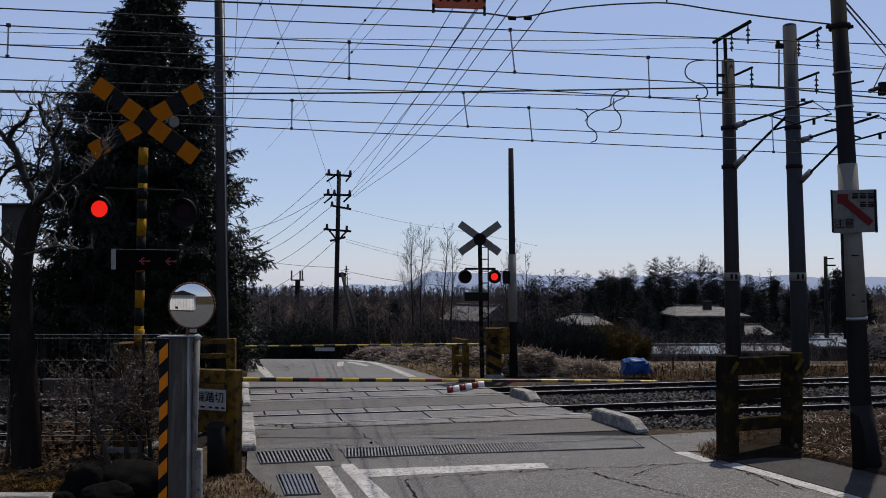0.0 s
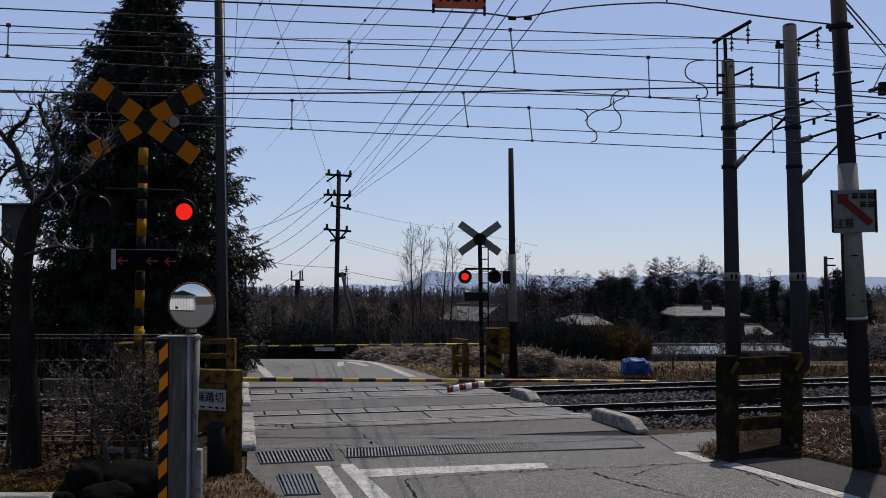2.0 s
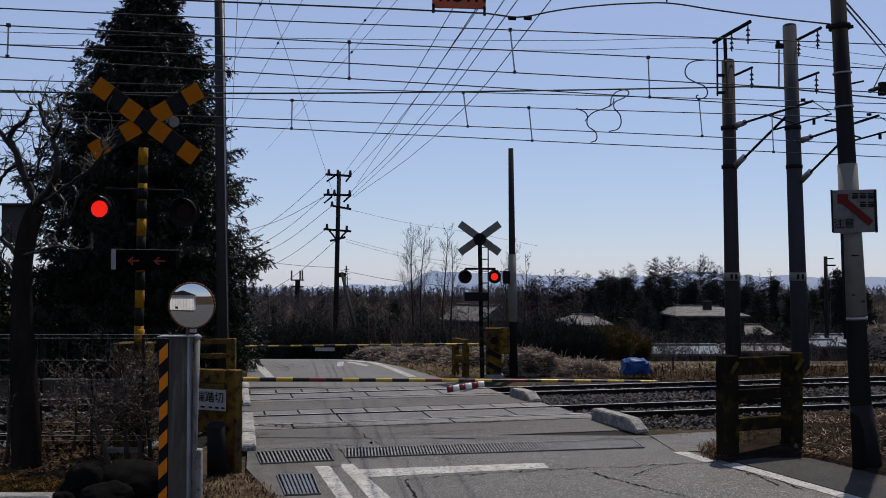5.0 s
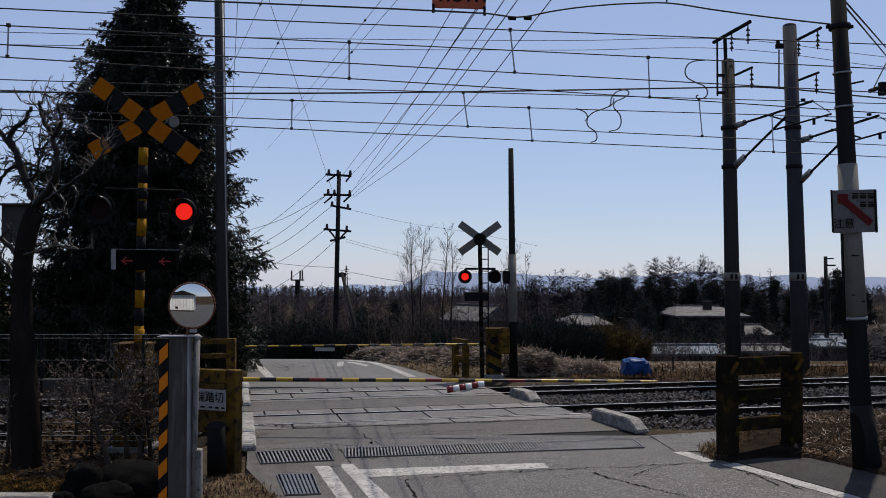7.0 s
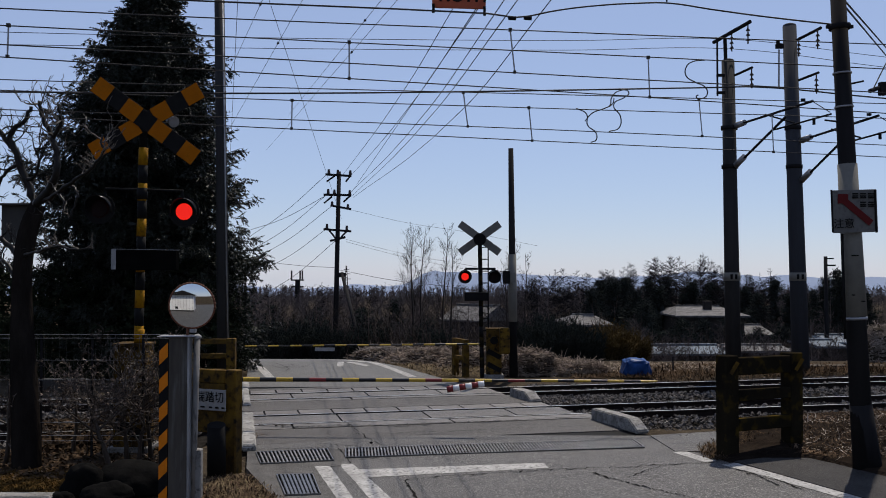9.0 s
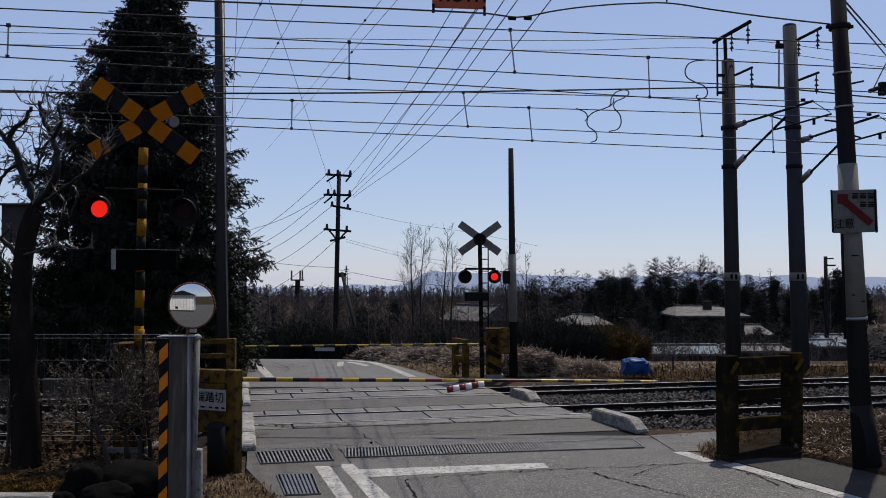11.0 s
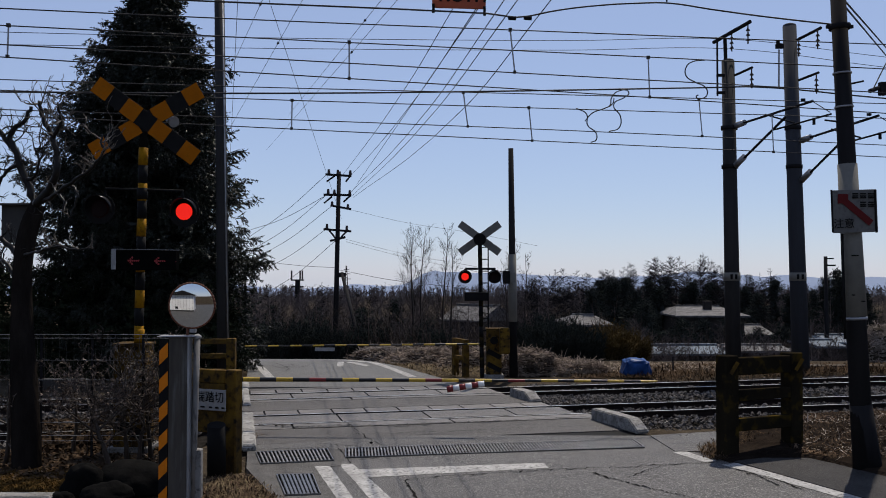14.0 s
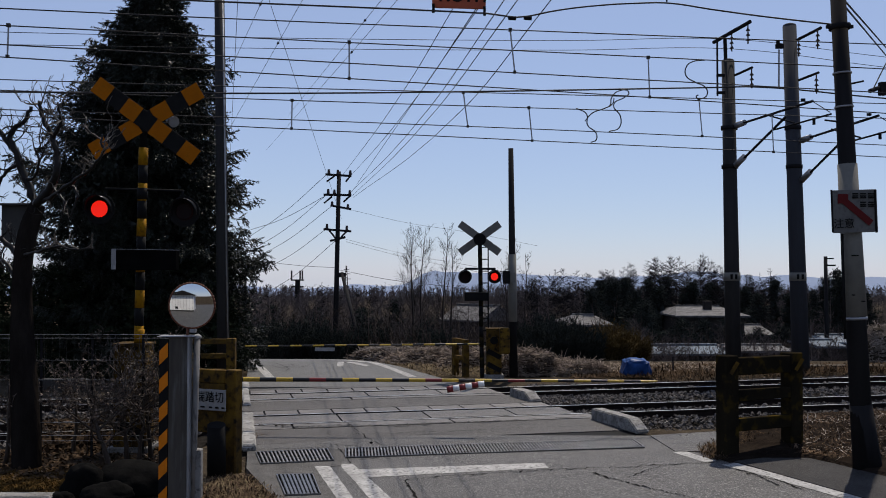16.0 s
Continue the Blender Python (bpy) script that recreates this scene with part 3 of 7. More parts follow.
# ---- kerb blocks ----
def kerb(p0, p1, w, h, label, slope_end=True, mat=None):
    p0, p1 = Vector(p0), Vector(p1)
    d = (p1 - p0).normalized()
    side = Vector((d.y, -d.x, 0))
    L = (p1 - p0).length
    bm = B()
    s = 0.28 if slope_end else 0.02
    prof = [(0, 0), (L, 0), (L, 0.06 if slope_end else h), (L - s, h), (0.03, h), (0, h - 0.03)]
    a = [bm.verts.new(p0 + d * u + Vector((0, 0, v)) + side * 0) for u, v in prof]
    b = [bm.verts.new(p0 + d * u + Vector((0, 0, v)) + side * w) for u, v in prof]
    bm.faces.new(a)
    bm.faces.new(b[::-1])
    for i in range(len(prof)):
        j = (i + 1) % len(prof)
        bm.faces.new((a[i], b[i], b[j], a[j]))
    bmesh.ops.recalc_face_normals(bm, faces=bm.faces)
    bmesh.ops.bevel(bm, geom=list(bm.edges), offset=0.018, segments=2, affect="EDGES")
    return solid("kerb_block", p0[:], bm, mat or CONCRETE, label, "kerb block", "kerb blocks of the crossing")


kerb((1.360, 20.239, 0.000), (1.689, 19.266, 0.000), -0.25, 0.19, "pale weathered concrete kerb block beside the far track", True, KERBSTONE)
kerb((2.540, 17.033, 0.000), (3.031, 15.534, 0.000), -0.22, 0.21, "pale weathered concrete kerb block beside the near track", True, KERBSTONE)
kerb((-4.322, 21.316, 0.000), (-4.650, 22.866, 0.000), 0.16, 0.1, "white-painted concrete kerb block", False, KERBWHITE)
kerb((-3.751, 18.615, 0.000), (-4.260, 21.011, 0.000), 0.14, 0.1, "white-painted concrete kerb block", False, KERBWHITE)
kerb((-2.835, 14.007, 0.000), (-3.515, 17.300, 0.000), 0.2, 0.1, "white-painted concrete kerb block", False, KERBWHITE)


# cracks and tar seams in the road
def crack(pts, width, seed, label="dark jagged crack in the asphalt"):
    r = random.Random(seed)
    line = []
    for p, q in zip(pts, pts[1:]):
        p, q = Vector(p[:2]), Vector(q[:2])
        n = max(2, int((q - p).length / 0.045))
        for k in range(n):
            line.append(p.lerp(q, k / n) + Vector((r.gauss(0, 0.008), r.gauss(0, 0.026))))
    line.append(Vector(pts[-1][:2]))
    bm = B()
    prev = None
    for i, p in enumerate(line):
        d = (line[min(i + 1, len(line) - 1)] - line[max(i - 1, 0)]).normalized()
        w = width * r.choice((0.25, 0.35, 0.45, 0.6, 1.0)) * 0.5
        s = Vector((-d.y, d.x)) * w
        z = road_z(p.x, p.y) + 0.008 if p.y < 15.3 else 0.042
        cur = (bm.verts.new((p.x + s.x, p.y + s.y, z)), bm.verts.new((p.x - s.x, p.y - s.y, z)))
        if prev:
            bm.faces.new((prev[0], cur[0], cur[1], prev[1]))
        prev = cur
    bmesh.ops.recalc_face_normals(bm, faces=bm.faces)
    for f in bm.faces:
        if f.normal.z < 0:
            f.normal_flip()
    tagged(new("road_crack", finish("road_crack", bm, TAR)), label, "road crack", kind="structure")


crack([(-0.260, 10.901, 0.000), (-0.466, 12.059, 0.000), (0.112, 12.327, 0.000), (0.824, 12.501, 0.000), (1.413, 12.681, 0.000), (2.304, 12.828, 0.000), (2.930, 13.017, 0.000), (3.665, 13.211, 0.000)], 0.036, 1)
crack([(1.876, 12.501, 0.000), (2.045, 12.158, 0.000), (2.409, 11.585, 0.000), (2.802, 11.064, 0.000)], 0.045, 2)
crack([(3.744, 12.717, 0.000), (4.048, 12.158, 0.000), (4.164, 11.525, 0.000)], 0.03, 3)
crack([(-3.047, 16.279, 0.000), (-2.410, 16.042, 0.000), (-1.790, 16.219, 0.000), (-0.867, 16.219, 0.000), (-0.225, 16.461, 0.000), (0.720, 16.647, 0.000), (1.699, 16.967, 0.000), (2.501, 17.165, 0.000)], 0.045, 4)
crack([(-0.740, 15.479, 0.000), (0.142, 15.589, 0.000), (1.328, 15.984, 0.000), (1.971, 16.042, 0.000)], 0.02, 5)
crack([(3.638, 15.372, 0.000), (3.834, 14.465, 0.000), (3.887, 14.007, 0.000)], 0.035, 6)
crack([(-1.867, 14.657, 0.000), (-1.177, 14.371, 0.000), (-1.418, 14.007, 0.000)], 0.02, 7)
crack([(-4.636, 26.759, 0.000), (-4.203, 25.969, 0.000), (-4.101, 27.256, 0.000)], 0.04, 8)

solid("pebble", (-1.059, 14.657, 0.000), ball(B(), Vector((-1.059, 14.657, 0.000)) + Vector((0, 0, 0.020)), 0.02, (1.3, 1, 0.8), 8, 6), ROCKY, "small dark stone lying on the road", "stone")
crack([(-1.095, 13.371, 0.000), (-0.191, 14.007, 0.000), (0.129, 14.141, 0.000)], 0.02, 9)
crack([(-1.648, 16.647, 0.000), (-1.259, 15.372, 0.000), (-0.669, 14.007, 0.000)], 0.02, 10)
crack([(2.252, 12.158, 0.000), (2.544, 12.573, 0.000), (2.930, 13.017, 0.000)], 0.025, 11)
crack([(0.681, 15.756, 0.000), (1.007, 15.265, 0.000), (1.902, 15.479, 0.000)], 0.016, 12)

crack([(-2.750, 16.219, 0.000), (-2.418, 16.101, 0.000), (-2.044, 16.042, 0.000), (-1.686, 16.101, 0.000), (-1.500, 16.279, 0.000)], 0.07, 13)
crack([(-1.364, 15.372, 0.000), (-0.819, 15.318, 0.000), (-0.124, 15.534, 0.000), (0.589, 15.700, 0.000)], 0.02, 14)
crack([(-0.775, 16.219, 0.000), (-0.361, 16.279, 0.000), (-0.177, 16.400, 0.000)], 0.06, 15)
crack([(0.338, 16.523, 0.000), (1.103, 16.710, 0.000), (1.981, 16.902, 0.000)], 0.035, 16)
crack([(-2.712, 14.278, 0.000), (-2.137, 14.232, 0.000), (-1.526, 14.278, 0.000), (-1.434, 14.007, 0.000), (-1.206, 13.094, 0.000)], 0.022, 17)
crack([(-4.656, 27.598, 0.000), (-4.331, 26.759, 0.000), (-4.025, 25.969, 0.000), (-4.019, 25.370, 0.000)], 0.03, 18)
crack([(-3.978, 25.666, 0.000), (-3.698, 26.597, 0.000), (-3.626, 27.426, 0.000)], 0.02, 19)
crack([(3.794, 12.501, 0.000), (3.897, 12.225, 0.000), (3.961, 11.739, 0.000)], 0.04, 20)
crack([(3.220, 15.057, 0.000), (3.900, 15.372, 0.000), (4.432, 15.644, 0.000)], 0.025, 21)


# ---- warning signals ----
def banded_pole(base, top, r, parent, n_bands, name="pole_band", first=0, paint=None):
    base, top = Vector(base), Vector(top)
    for k in range(n_bands):
        a, b = base.lerp(top, k / n_bands), base.lerp(top, (k + 1) / n_bands)
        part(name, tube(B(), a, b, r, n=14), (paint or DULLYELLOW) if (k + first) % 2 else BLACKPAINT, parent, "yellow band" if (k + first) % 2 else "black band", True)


def crossbuck(at, length, width, parent, front):
    """Two crossed boards; front: banded yellow and black, or else the plain back."""
    at = Vector(at)
    for s, ang in ((1, 36.5 if front else 36), (-1, -30 if front else -36)):
        rot = Matrix.Rotation(radians(ang), 3, "Y")
        off = Vector((0, -0.012 * s, 0))
        board = part("board", box(B(), at + off, (length, 0.016, width), rot, 0.003), BLACKPAINT if front else PALE_WRAP, parent, "black and yellow crossing board" if front else "pale crossing board seen from behind")
        if front:
            n = 7
            for k in range(n):
                u = (k + 0.5) / n * length - length / 2
                if k in (0, 2, 4, 6):
                    pos = at + off + rot @ Vector((u, -0.0115, 0))
                    part("yellow_square", box(B(), pos, (length / n, 0.004, width - 0.004), rot), YELLOW, board)
    return


FLIPS = []


def signal_lamp(at, parent, facing=-1, lit_first=True, shade=0.125, lens=0.074):
    """A round flashing lamp: housing, round backing plate, hood, and a lens drum whose one face is lit and whose other is dark."""
    at = Vector(at)
    f = Vector((0, facing, 0))
    housing = part("lamp_housing", tube(B(), at - f * 0.02, at - f * 0.15, shade * 0.8, shade * 0.55, 20), BLACKPAINT, parent, "black lamp housing", True)
    bm = B()
    for k in range(36):                      # the backing plate, a ring round the lens
        a0, a1 = 2 * math.pi * k / 36, 2 * math.pi * (k + 1) / 36
        q = []
        for a, r in ((a0, lens + 0.004), (a1, lens + 0.004), (a1, shade), (a0, shade)):
            q.append(bm.verts.new(at + Vector((math.cos(a) * r, 0, math.sin(a) * r)) - f * 0.012))
        bm.faces.new(q)
    bmesh.ops.remove_doubles(bm, verts=bm.verts, dist=1e-5)
    ext = bmesh.ops.extrude_face_region(bm, geom=list(bm.faces))
    bmesh.ops.translate(bm, verts=[v for v in ext["geom"] if isinstance(v, bmesh.types.BMVert)], vec=f * 0.012)
    bmesh.ops.recalc_face_normals(bm, faces=bm.faces)
    part("backing_plate", bm, BLACKPAINT, housing)
    bm = B()
    n = 18
    rows = []
    for k in range(n + 1):                   # hood over the upper half, slanting forward
        a = math.pi * (-0.08 + 1.16 * k / n)
        w = math.sin(math.pi * k / n)
        c, s = math.cos(a), math.sin(a)
        rows.append([bm.verts.new(at + Vector((c * r, 0, s * r)) + f * d) for r, d in ((shade * 0.86, 0.0), (shade * 0.83, 0.05 + 0.15 * w), (shade * 0.81, 0.05 + 0.15 * w), (shade * 0.84, 0.0))])
    for r0, r1 in zip(rows, rows[1:]):
        for k in range(4):
            bm.faces.new((r0[k], r0[(k + 1) % 4], r1[(k + 1) % 4], r1[k]))
    bmesh.ops.recalc_face_normals(bm, faces=bm.faces)
    part("hood", bm, HOOD, housing, smooth=True)
    pivot = at + f * 0.004
    drum = part("lens", tube(B(), pivot - f * 0.004, pivot + f * 0.004, lens, n=28), LENS_DARK, parent, "red signal lens", origin=pivot)
    front = part("lit_face", tube(B(), pivot + f * 0.0045, pivot + f * 0.009, lens * 0.97, lens * 0.9, 28), LIT, drum, "glowing red face", origin=pivot)
    part("dark_face", tube(B(), pivot - f * 0.009, pivot - f * 0.0045, lens * 0.9, lens * 0.97, 28), LENS_DARK, drum, "unlit dark red face", origin=pivot)
    FLIPS.append((drum, lit_first))
    return housing


# the near signal, beside the road, facing this way
NS = 14.05
sig = thing("crossing_signal", (-4.305, NS, 0.0), "black and yellow crossing signal with crossed boards and flashing red lamps", "crossing signal", "crossing signals")
banded_pole((-4.345, NS, 0.0), (-4.268, 14.050, 4.303), 0.066, sig, 17, first=1)
part("clamp_sleeve", tube(B(), (-4.281, NS, P_Z(353, NS)), (-4.279, NS, P_Z(333, NS)), 0.075, n=14), BLACKPAINT, sig, "black clamp round the pole", True)
part("pole_cap", tube(B(), (-4.268, 14.050, 4.303), (-4.266, 14.050, 4.78), 0.05, n=12), BLACKPAINT, sig, smooth=True)
crossbuck((-4.200, 13.930, 4.669), 1.77, 0.248, sig, True)
part("lamp_bracket", tube(B(), (-4.810, 14.050, 3.722), (-3.692, 14.050, 3.690), 0.016, n=10), BLACKPAINT, sig, "thin horizontal lamp arm", True)
for px in (186, 322):
    part("lamp_bracket", tube(B(), (-6.296 * 0 + (px - 784) / 1750 * 14.05, NS, 3.690), ((px - 784) / 1750 * 14.05, NS - 0.0, 3.497), 0.018, n=8), BLACKPAINT, sig)
signal_lamp((-4.815, 13.840, 3.418), sig, -1, True, 0.215, 0.121)
signal_lamp((-3.627, 13.840, 3.379), sig, -1, False, 0.215, 0.121)
# direction indicator under the lamps: a long dark box with moving red arrows behind its window
IND = part("direction_indicator", box(B(), (-4.162, 13.900, 2.699), (0.858, 0.16, 0.278), None, 0.006), PIT, sig, "dark direction indicator box")
# bright strip added for the highlight along the box's top
part("top_edge", box(B(), (-4.136, 13.810, 2.847), (0.921, 0.012, 0.006), Matrix.Rotation(radians(1.0), 3, "Y")), GALV, IND, "thin bright strip for the top highlight")
part("end_plate", box(B(), (-4.598, 13.800, 2.713), (0.064, 0.012, 0.286), None), GALV, IND, "bright metal end plate")
ARROWS = []


def arrow_piece(at, parent):
    bm = B()
    x, y, z = at
    for dx, dz in ((-0.03, 0), (-0.015, 0.014), (-0.015, -0.014), (0.0, 0.026), (0.0, -0.026), (-0.015, 0), (0.0, 0), (0.018, 0), (0.036, 0), (0.052, 0)):
        tube(bm, (x + dx * 1.65, y, z + dz * 1.65), (x + dx * 1.65, y - 0.008, z + dz * 1.65), 0.013, n=8)
    ob = part("led_arrow", bm, LED, parent, "dim red arrow of small lamps", origin=at)
    ARROWS.append(ob)


arrow_piece((-4.500, 13.790, 2.691), IND)
arrow_piece((-4.138, 13.790, 2.687), IND)
arrow_piece((-3.776, 13.790, 2.681), IND)
# loudspeaker and cap behind the crossed boards
part("bell_speaker", tube(B(), (-3.855, 14.120, 4.686), (-4.019, 14.300, 4.771), 0.082, 0.03, 20), GALV, sig, "small bright metal speaker horn", True)

# the far signal, seen from behind
FS = 24.0
far = thing("crossing_signal", (0.919, FS, 0.0), "dark crossing signal with pale crossed boards seen from behind", "crossing signal", "crossing signals")
banded_pole((0.947, FS, 0.0), (0.892, 24.000, 3.474), 0.052, far, 14, paint=DARKPAINT)
crossbuck((0.894, 24.060, 3.380), 1.2, 0.185, far, False)
part("speaker", tube(B(), (0.881, 23.700, 3.340), (0.891, 23.980, 3.350), 0.15, 0.13, 18), BLACKPAINT, far, "dark round speaker")
part("lamp_bracket", tube(B(), (0.535, 24.000, 2.637), (1.275, 24.000, 2.637), 0.028, n=8), BLACKPAINT, far)
for px in (823, 875):
    part("lamp_bracket", tube(B(), ((px - 784) / 1750 * 24, FS, 2.637), ((px - 784) / 1750 * 24, FS, 2.527), 0.025, n=8), BLACKPAINT, far)
signal_lamp((0.531, 23.850, 2.446), far, -1, False, 0.165, 0.092)
signal_lamp((1.240, 23.850, 2.446), far, -1, True, 0.165, 0.092)
part("direction_indicator", box(B(), (0.805, 23.900, 1.968), (0.576, 0.14, 0.206), None, 0.01), BLACKPAINT, far, "dark direction indicator box")
lad = part("ladder", box(B(), (1.101, 24.100, 2.032), (0.03, 0.03, 2.606), None), BLACKPAINT, far, "thin dark ladder rail")
for k in range(9):
    part("rung", box(B(), (1.019, 24.100, 3.161) , (0.165, 0.025, 0.025)), BLACKPAINT, lad).location.z -= k * 0.29

# ---- gates ----
def gate_arm(parent, p0, p1, r0, r1, bands, label, colours, red=()):
    p0, p1 = Vector(p0), Vector(p1)
    g = part("arm", tube(B(), p0, p1, r0 * 0.6, r1 * 0.6, 10), BLACKPAINT, parent, label, True)
    for k in range(bands):
        a, b = p0.lerp(p1, k / bands), p0.lerp(p1, (k + 1) / bands)
        part("band", tube(B(), a, b, r0 + (r1 - r0) * k / bands, r0 + (r1 - r0) * (k + 1) / bands, 14, False), REDPAINT if k in red else colours[k % len(colours)], g, "", True)
    return g


def gate_box(base, w, h, label, front=-1):
    base = Vector(base)
    g = thing("gate_machine", base[:], label, "gate machine", "gate machines")
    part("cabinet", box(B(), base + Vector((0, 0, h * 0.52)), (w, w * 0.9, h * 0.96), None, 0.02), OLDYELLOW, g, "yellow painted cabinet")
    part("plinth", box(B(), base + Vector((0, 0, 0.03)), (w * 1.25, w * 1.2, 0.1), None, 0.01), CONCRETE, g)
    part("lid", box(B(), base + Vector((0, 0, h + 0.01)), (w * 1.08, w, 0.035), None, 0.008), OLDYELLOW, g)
    for k in range(2):
        rot = Matrix.Rotation(radians(28), 3, "Y")
        part("stripe", box(B(), base + Vector((0, -w * 0.455, h * (0.22 + 0.27 * k))), (w * 0.98, 0.006, h * 0.10), rot), BLACKPAINT, g, "black slanted stripe")
    return g


gb = gate_box((-4.407, 14.141, 0.000), 0.46, 1.5, "rusty yellow gate machine behind the wire fence")
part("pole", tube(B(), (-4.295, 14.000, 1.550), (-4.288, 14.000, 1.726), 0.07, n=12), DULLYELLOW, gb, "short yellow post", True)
gf = gate_box((1.234, 24.119, 0.000), 0.37, 1.17, "yellow and black striped gate machine of the far side")
part("motor_head", box(B(), (1.473, 23.700, 0.919), (0.24, 0.3, 0.62), None, 0.03), OLDYELLOW, gf)
part("drive_disc", tube(B(), (1.232, 23.960, 0.905), (1.232, 23.880, 0.906), 0.095, n=20), BLACKPAINT, gf, "black round drive cover")
gate_arm(gb, (-4.701, 15.600, 0.856), (3.368, 15.600, 0.821), 0.041, 0.017, 31, "lowered yellow and black arm with red bands", (ARMYELLOW, GLOSSBLACK), (10, 17, 22))
gate_arm(gf, (1.127, 24.100, 0.810), (-4.710, 23.600, 0.792), 0.024, 0.016, 22, "lowered yellow and black arm", (GLOSSBLACK, ARMYELLOW))
part("tag_board", box(B(), (-2.830, 23.750, 0.706), (0.461, 0.03, 0.081)), WHITE, gf, "pale board hanging under the far arm")
part("arm_hub", tube(B(), (-4.401, 14.200, 1.004), (-4.681, 15.620, 0.854), 0.07, n=14), BLACKPAINT, gb, "dark arm hub", True)
# the red and white sleeve that hangs from the near arm
SL0, SL1 = Vector((0.062, 15.500, 0.690)), Vector((0.645, 15.500, 0.795))
sleeve = thing("warning_sleeve", SL1[:], "red and white striped sleeve hanging from the gate arm", "warning sleeve")
for k in range(6):
    a, b = SL0.lerp(SL1, k / 6 + 0.004), SL0.lerp(SL1, (k + 1) / 6)
    part("band", tube(B(), a, b, 0.052 - 0.001 * k, 0.052 - 0.001 * (k + 1), 16), REDPAINT if k % 2 == 0 else BRIGHT, sleeve, "", True)
part("tie", tube(B(), SL1, SL1 + Vector((0.0, 0.1, 0.045)), 0.012, n=6), BLACKPAINT, sleeve)


# ---- guard frames at the corners of the crossing ----
def guard_frame(a, b, h, post, beams, label, paint=None):
    """Two posts on the ground at a and b, and beams between them: (height share, depth)."""
    a, b = Vector(a), Vector(b)
    d = (b - a).normalized()
    g = thing("guard_frame", ((a + b) / 2)[:], label, "guard frame", "guard frames of the crossing")
    rot = Matrix.Rotation(math.atan2(d.y, d.x), 3, "Z")
    for p in (a, b):
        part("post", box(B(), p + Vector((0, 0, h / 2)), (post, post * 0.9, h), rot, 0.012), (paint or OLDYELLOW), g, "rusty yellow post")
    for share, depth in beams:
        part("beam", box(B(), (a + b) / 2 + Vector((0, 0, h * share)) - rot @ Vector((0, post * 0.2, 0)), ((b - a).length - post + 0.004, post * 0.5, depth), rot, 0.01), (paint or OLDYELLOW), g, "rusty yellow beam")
    return g, rot


g1, rot1 = guard_frame((3.914, 13.660, 0.000), (4.986, 14.187, 0.000), 1.385, 0.235, ((0.89, 0.24), (0.60, 0.15), (0.31, 0.17)), "darkened black and yellow guard frame at the road edge", DARKPAINT)
for px, dd in ((1294, 13.60), (1408, 14.16)):
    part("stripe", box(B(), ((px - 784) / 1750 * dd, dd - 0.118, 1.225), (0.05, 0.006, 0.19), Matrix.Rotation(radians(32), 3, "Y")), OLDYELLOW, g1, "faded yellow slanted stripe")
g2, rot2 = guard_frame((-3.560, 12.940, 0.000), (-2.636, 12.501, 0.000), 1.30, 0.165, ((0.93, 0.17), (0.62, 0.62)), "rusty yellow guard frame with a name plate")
g3, rot3 = guard_frame((-5.793, 22.400, 0.076), (-4.785, 22.400, 0.076), 0.98, 0.2, ((0.93, 0.12), (0.60, 0.12), (0.25, 0.1)), "rusty yellow guard frame of the far side")
g4, rot4 = guard_frame((0.309, 24.659, 0.000), (0.550, 24.119, 0.000), 0.92, 0.15, ((0.95, 0.1), (0.5, 0.1)), "short rusty guard frame by the far gate")
# dark short post before the name plate's frame
solid("short_post", (-2.817, 12.362, 0.000), tube(B(), Vector((-2.817, 12.362, 0.000)), (-2.784, 12.200, 0.654), 0.115, 0.11, 16), BLACKPAINT, "short dark post beside the guard frame", "post", smooth=True)
# name plate
np_ob = thing("name_plate", (-2.942, 12.480, 0.881), "white enamel name plate with black characters", "sign")
part("plate", box(B(), (-2.928, 12.482, 0.923), (0.485, 0.012, 0.264), rot2, 0.004), WHITE, np_ob)


def lettering(text, at, size, parent, mat, turn=None, label="", extrude=0.002):
    cu = bpy.data.curves.new("lettering", "FONT")
    cu.body, cu.size, cu.extrude, cu.align_x, cu.align_y = text, size, extrude, "CENTER", "CENTER"
    cu.materials.append(mat)
    ob = new("lettering", cu)
    ob.parent = parent
    ob.matrix_basis = Matrix.Translation(Vector(at) - BASE[parent]) @ (turn or Matrix()).to_4x4() @ Matrix.Rotation(math.pi / 2, 4, "X")
    return tagged(ob, label)


lettering("端踏切", (-2.933, 12.471, 0.952), 0.146, np_ob, BLACKPAINT, rot2, "black characters")
for px, w in ((360, 9), (374, 7), (385, 7), (396, 6)):
    part("text_bar", box(B(), Vector((px - 784, 1750, 0)) * (9.998 / (0.903 - 0.43 * (784 - px) / 1750) / 1750) + Vector((0, 0, 0.832)), (w / 1750 * 12.5, 0.006, 0.02), rot2), BLACKPAINT, np_ob, "small unreadable black writing")

# ---- striped steel post with the round mirror ----
HP = 10.5
hp = thing("striped_post", (-2.797, HP, 0.0), "grey steel box post with orange and black striped edge", "post")
zt = 1.836
bm = B()
prism(bm, [(-2.905, HP), (-2.707, HP), (-2.707, HP + 0.2), (-2.905, HP + 0.2)], 0.0, zt)
part("column", bm, POSTGREY, hp, "grey painted steel column")
bm = B()
prism(bm, [(-3.001, HP - 0.012), (-2.911, HP - 0.012), (-2.911, HP + 0.02), (-3.001, HP + 0.02)], 0.0, zt - 0.02)
part("tape_backing", bm, BLACKPAINT, hp, "black backing of the tape")
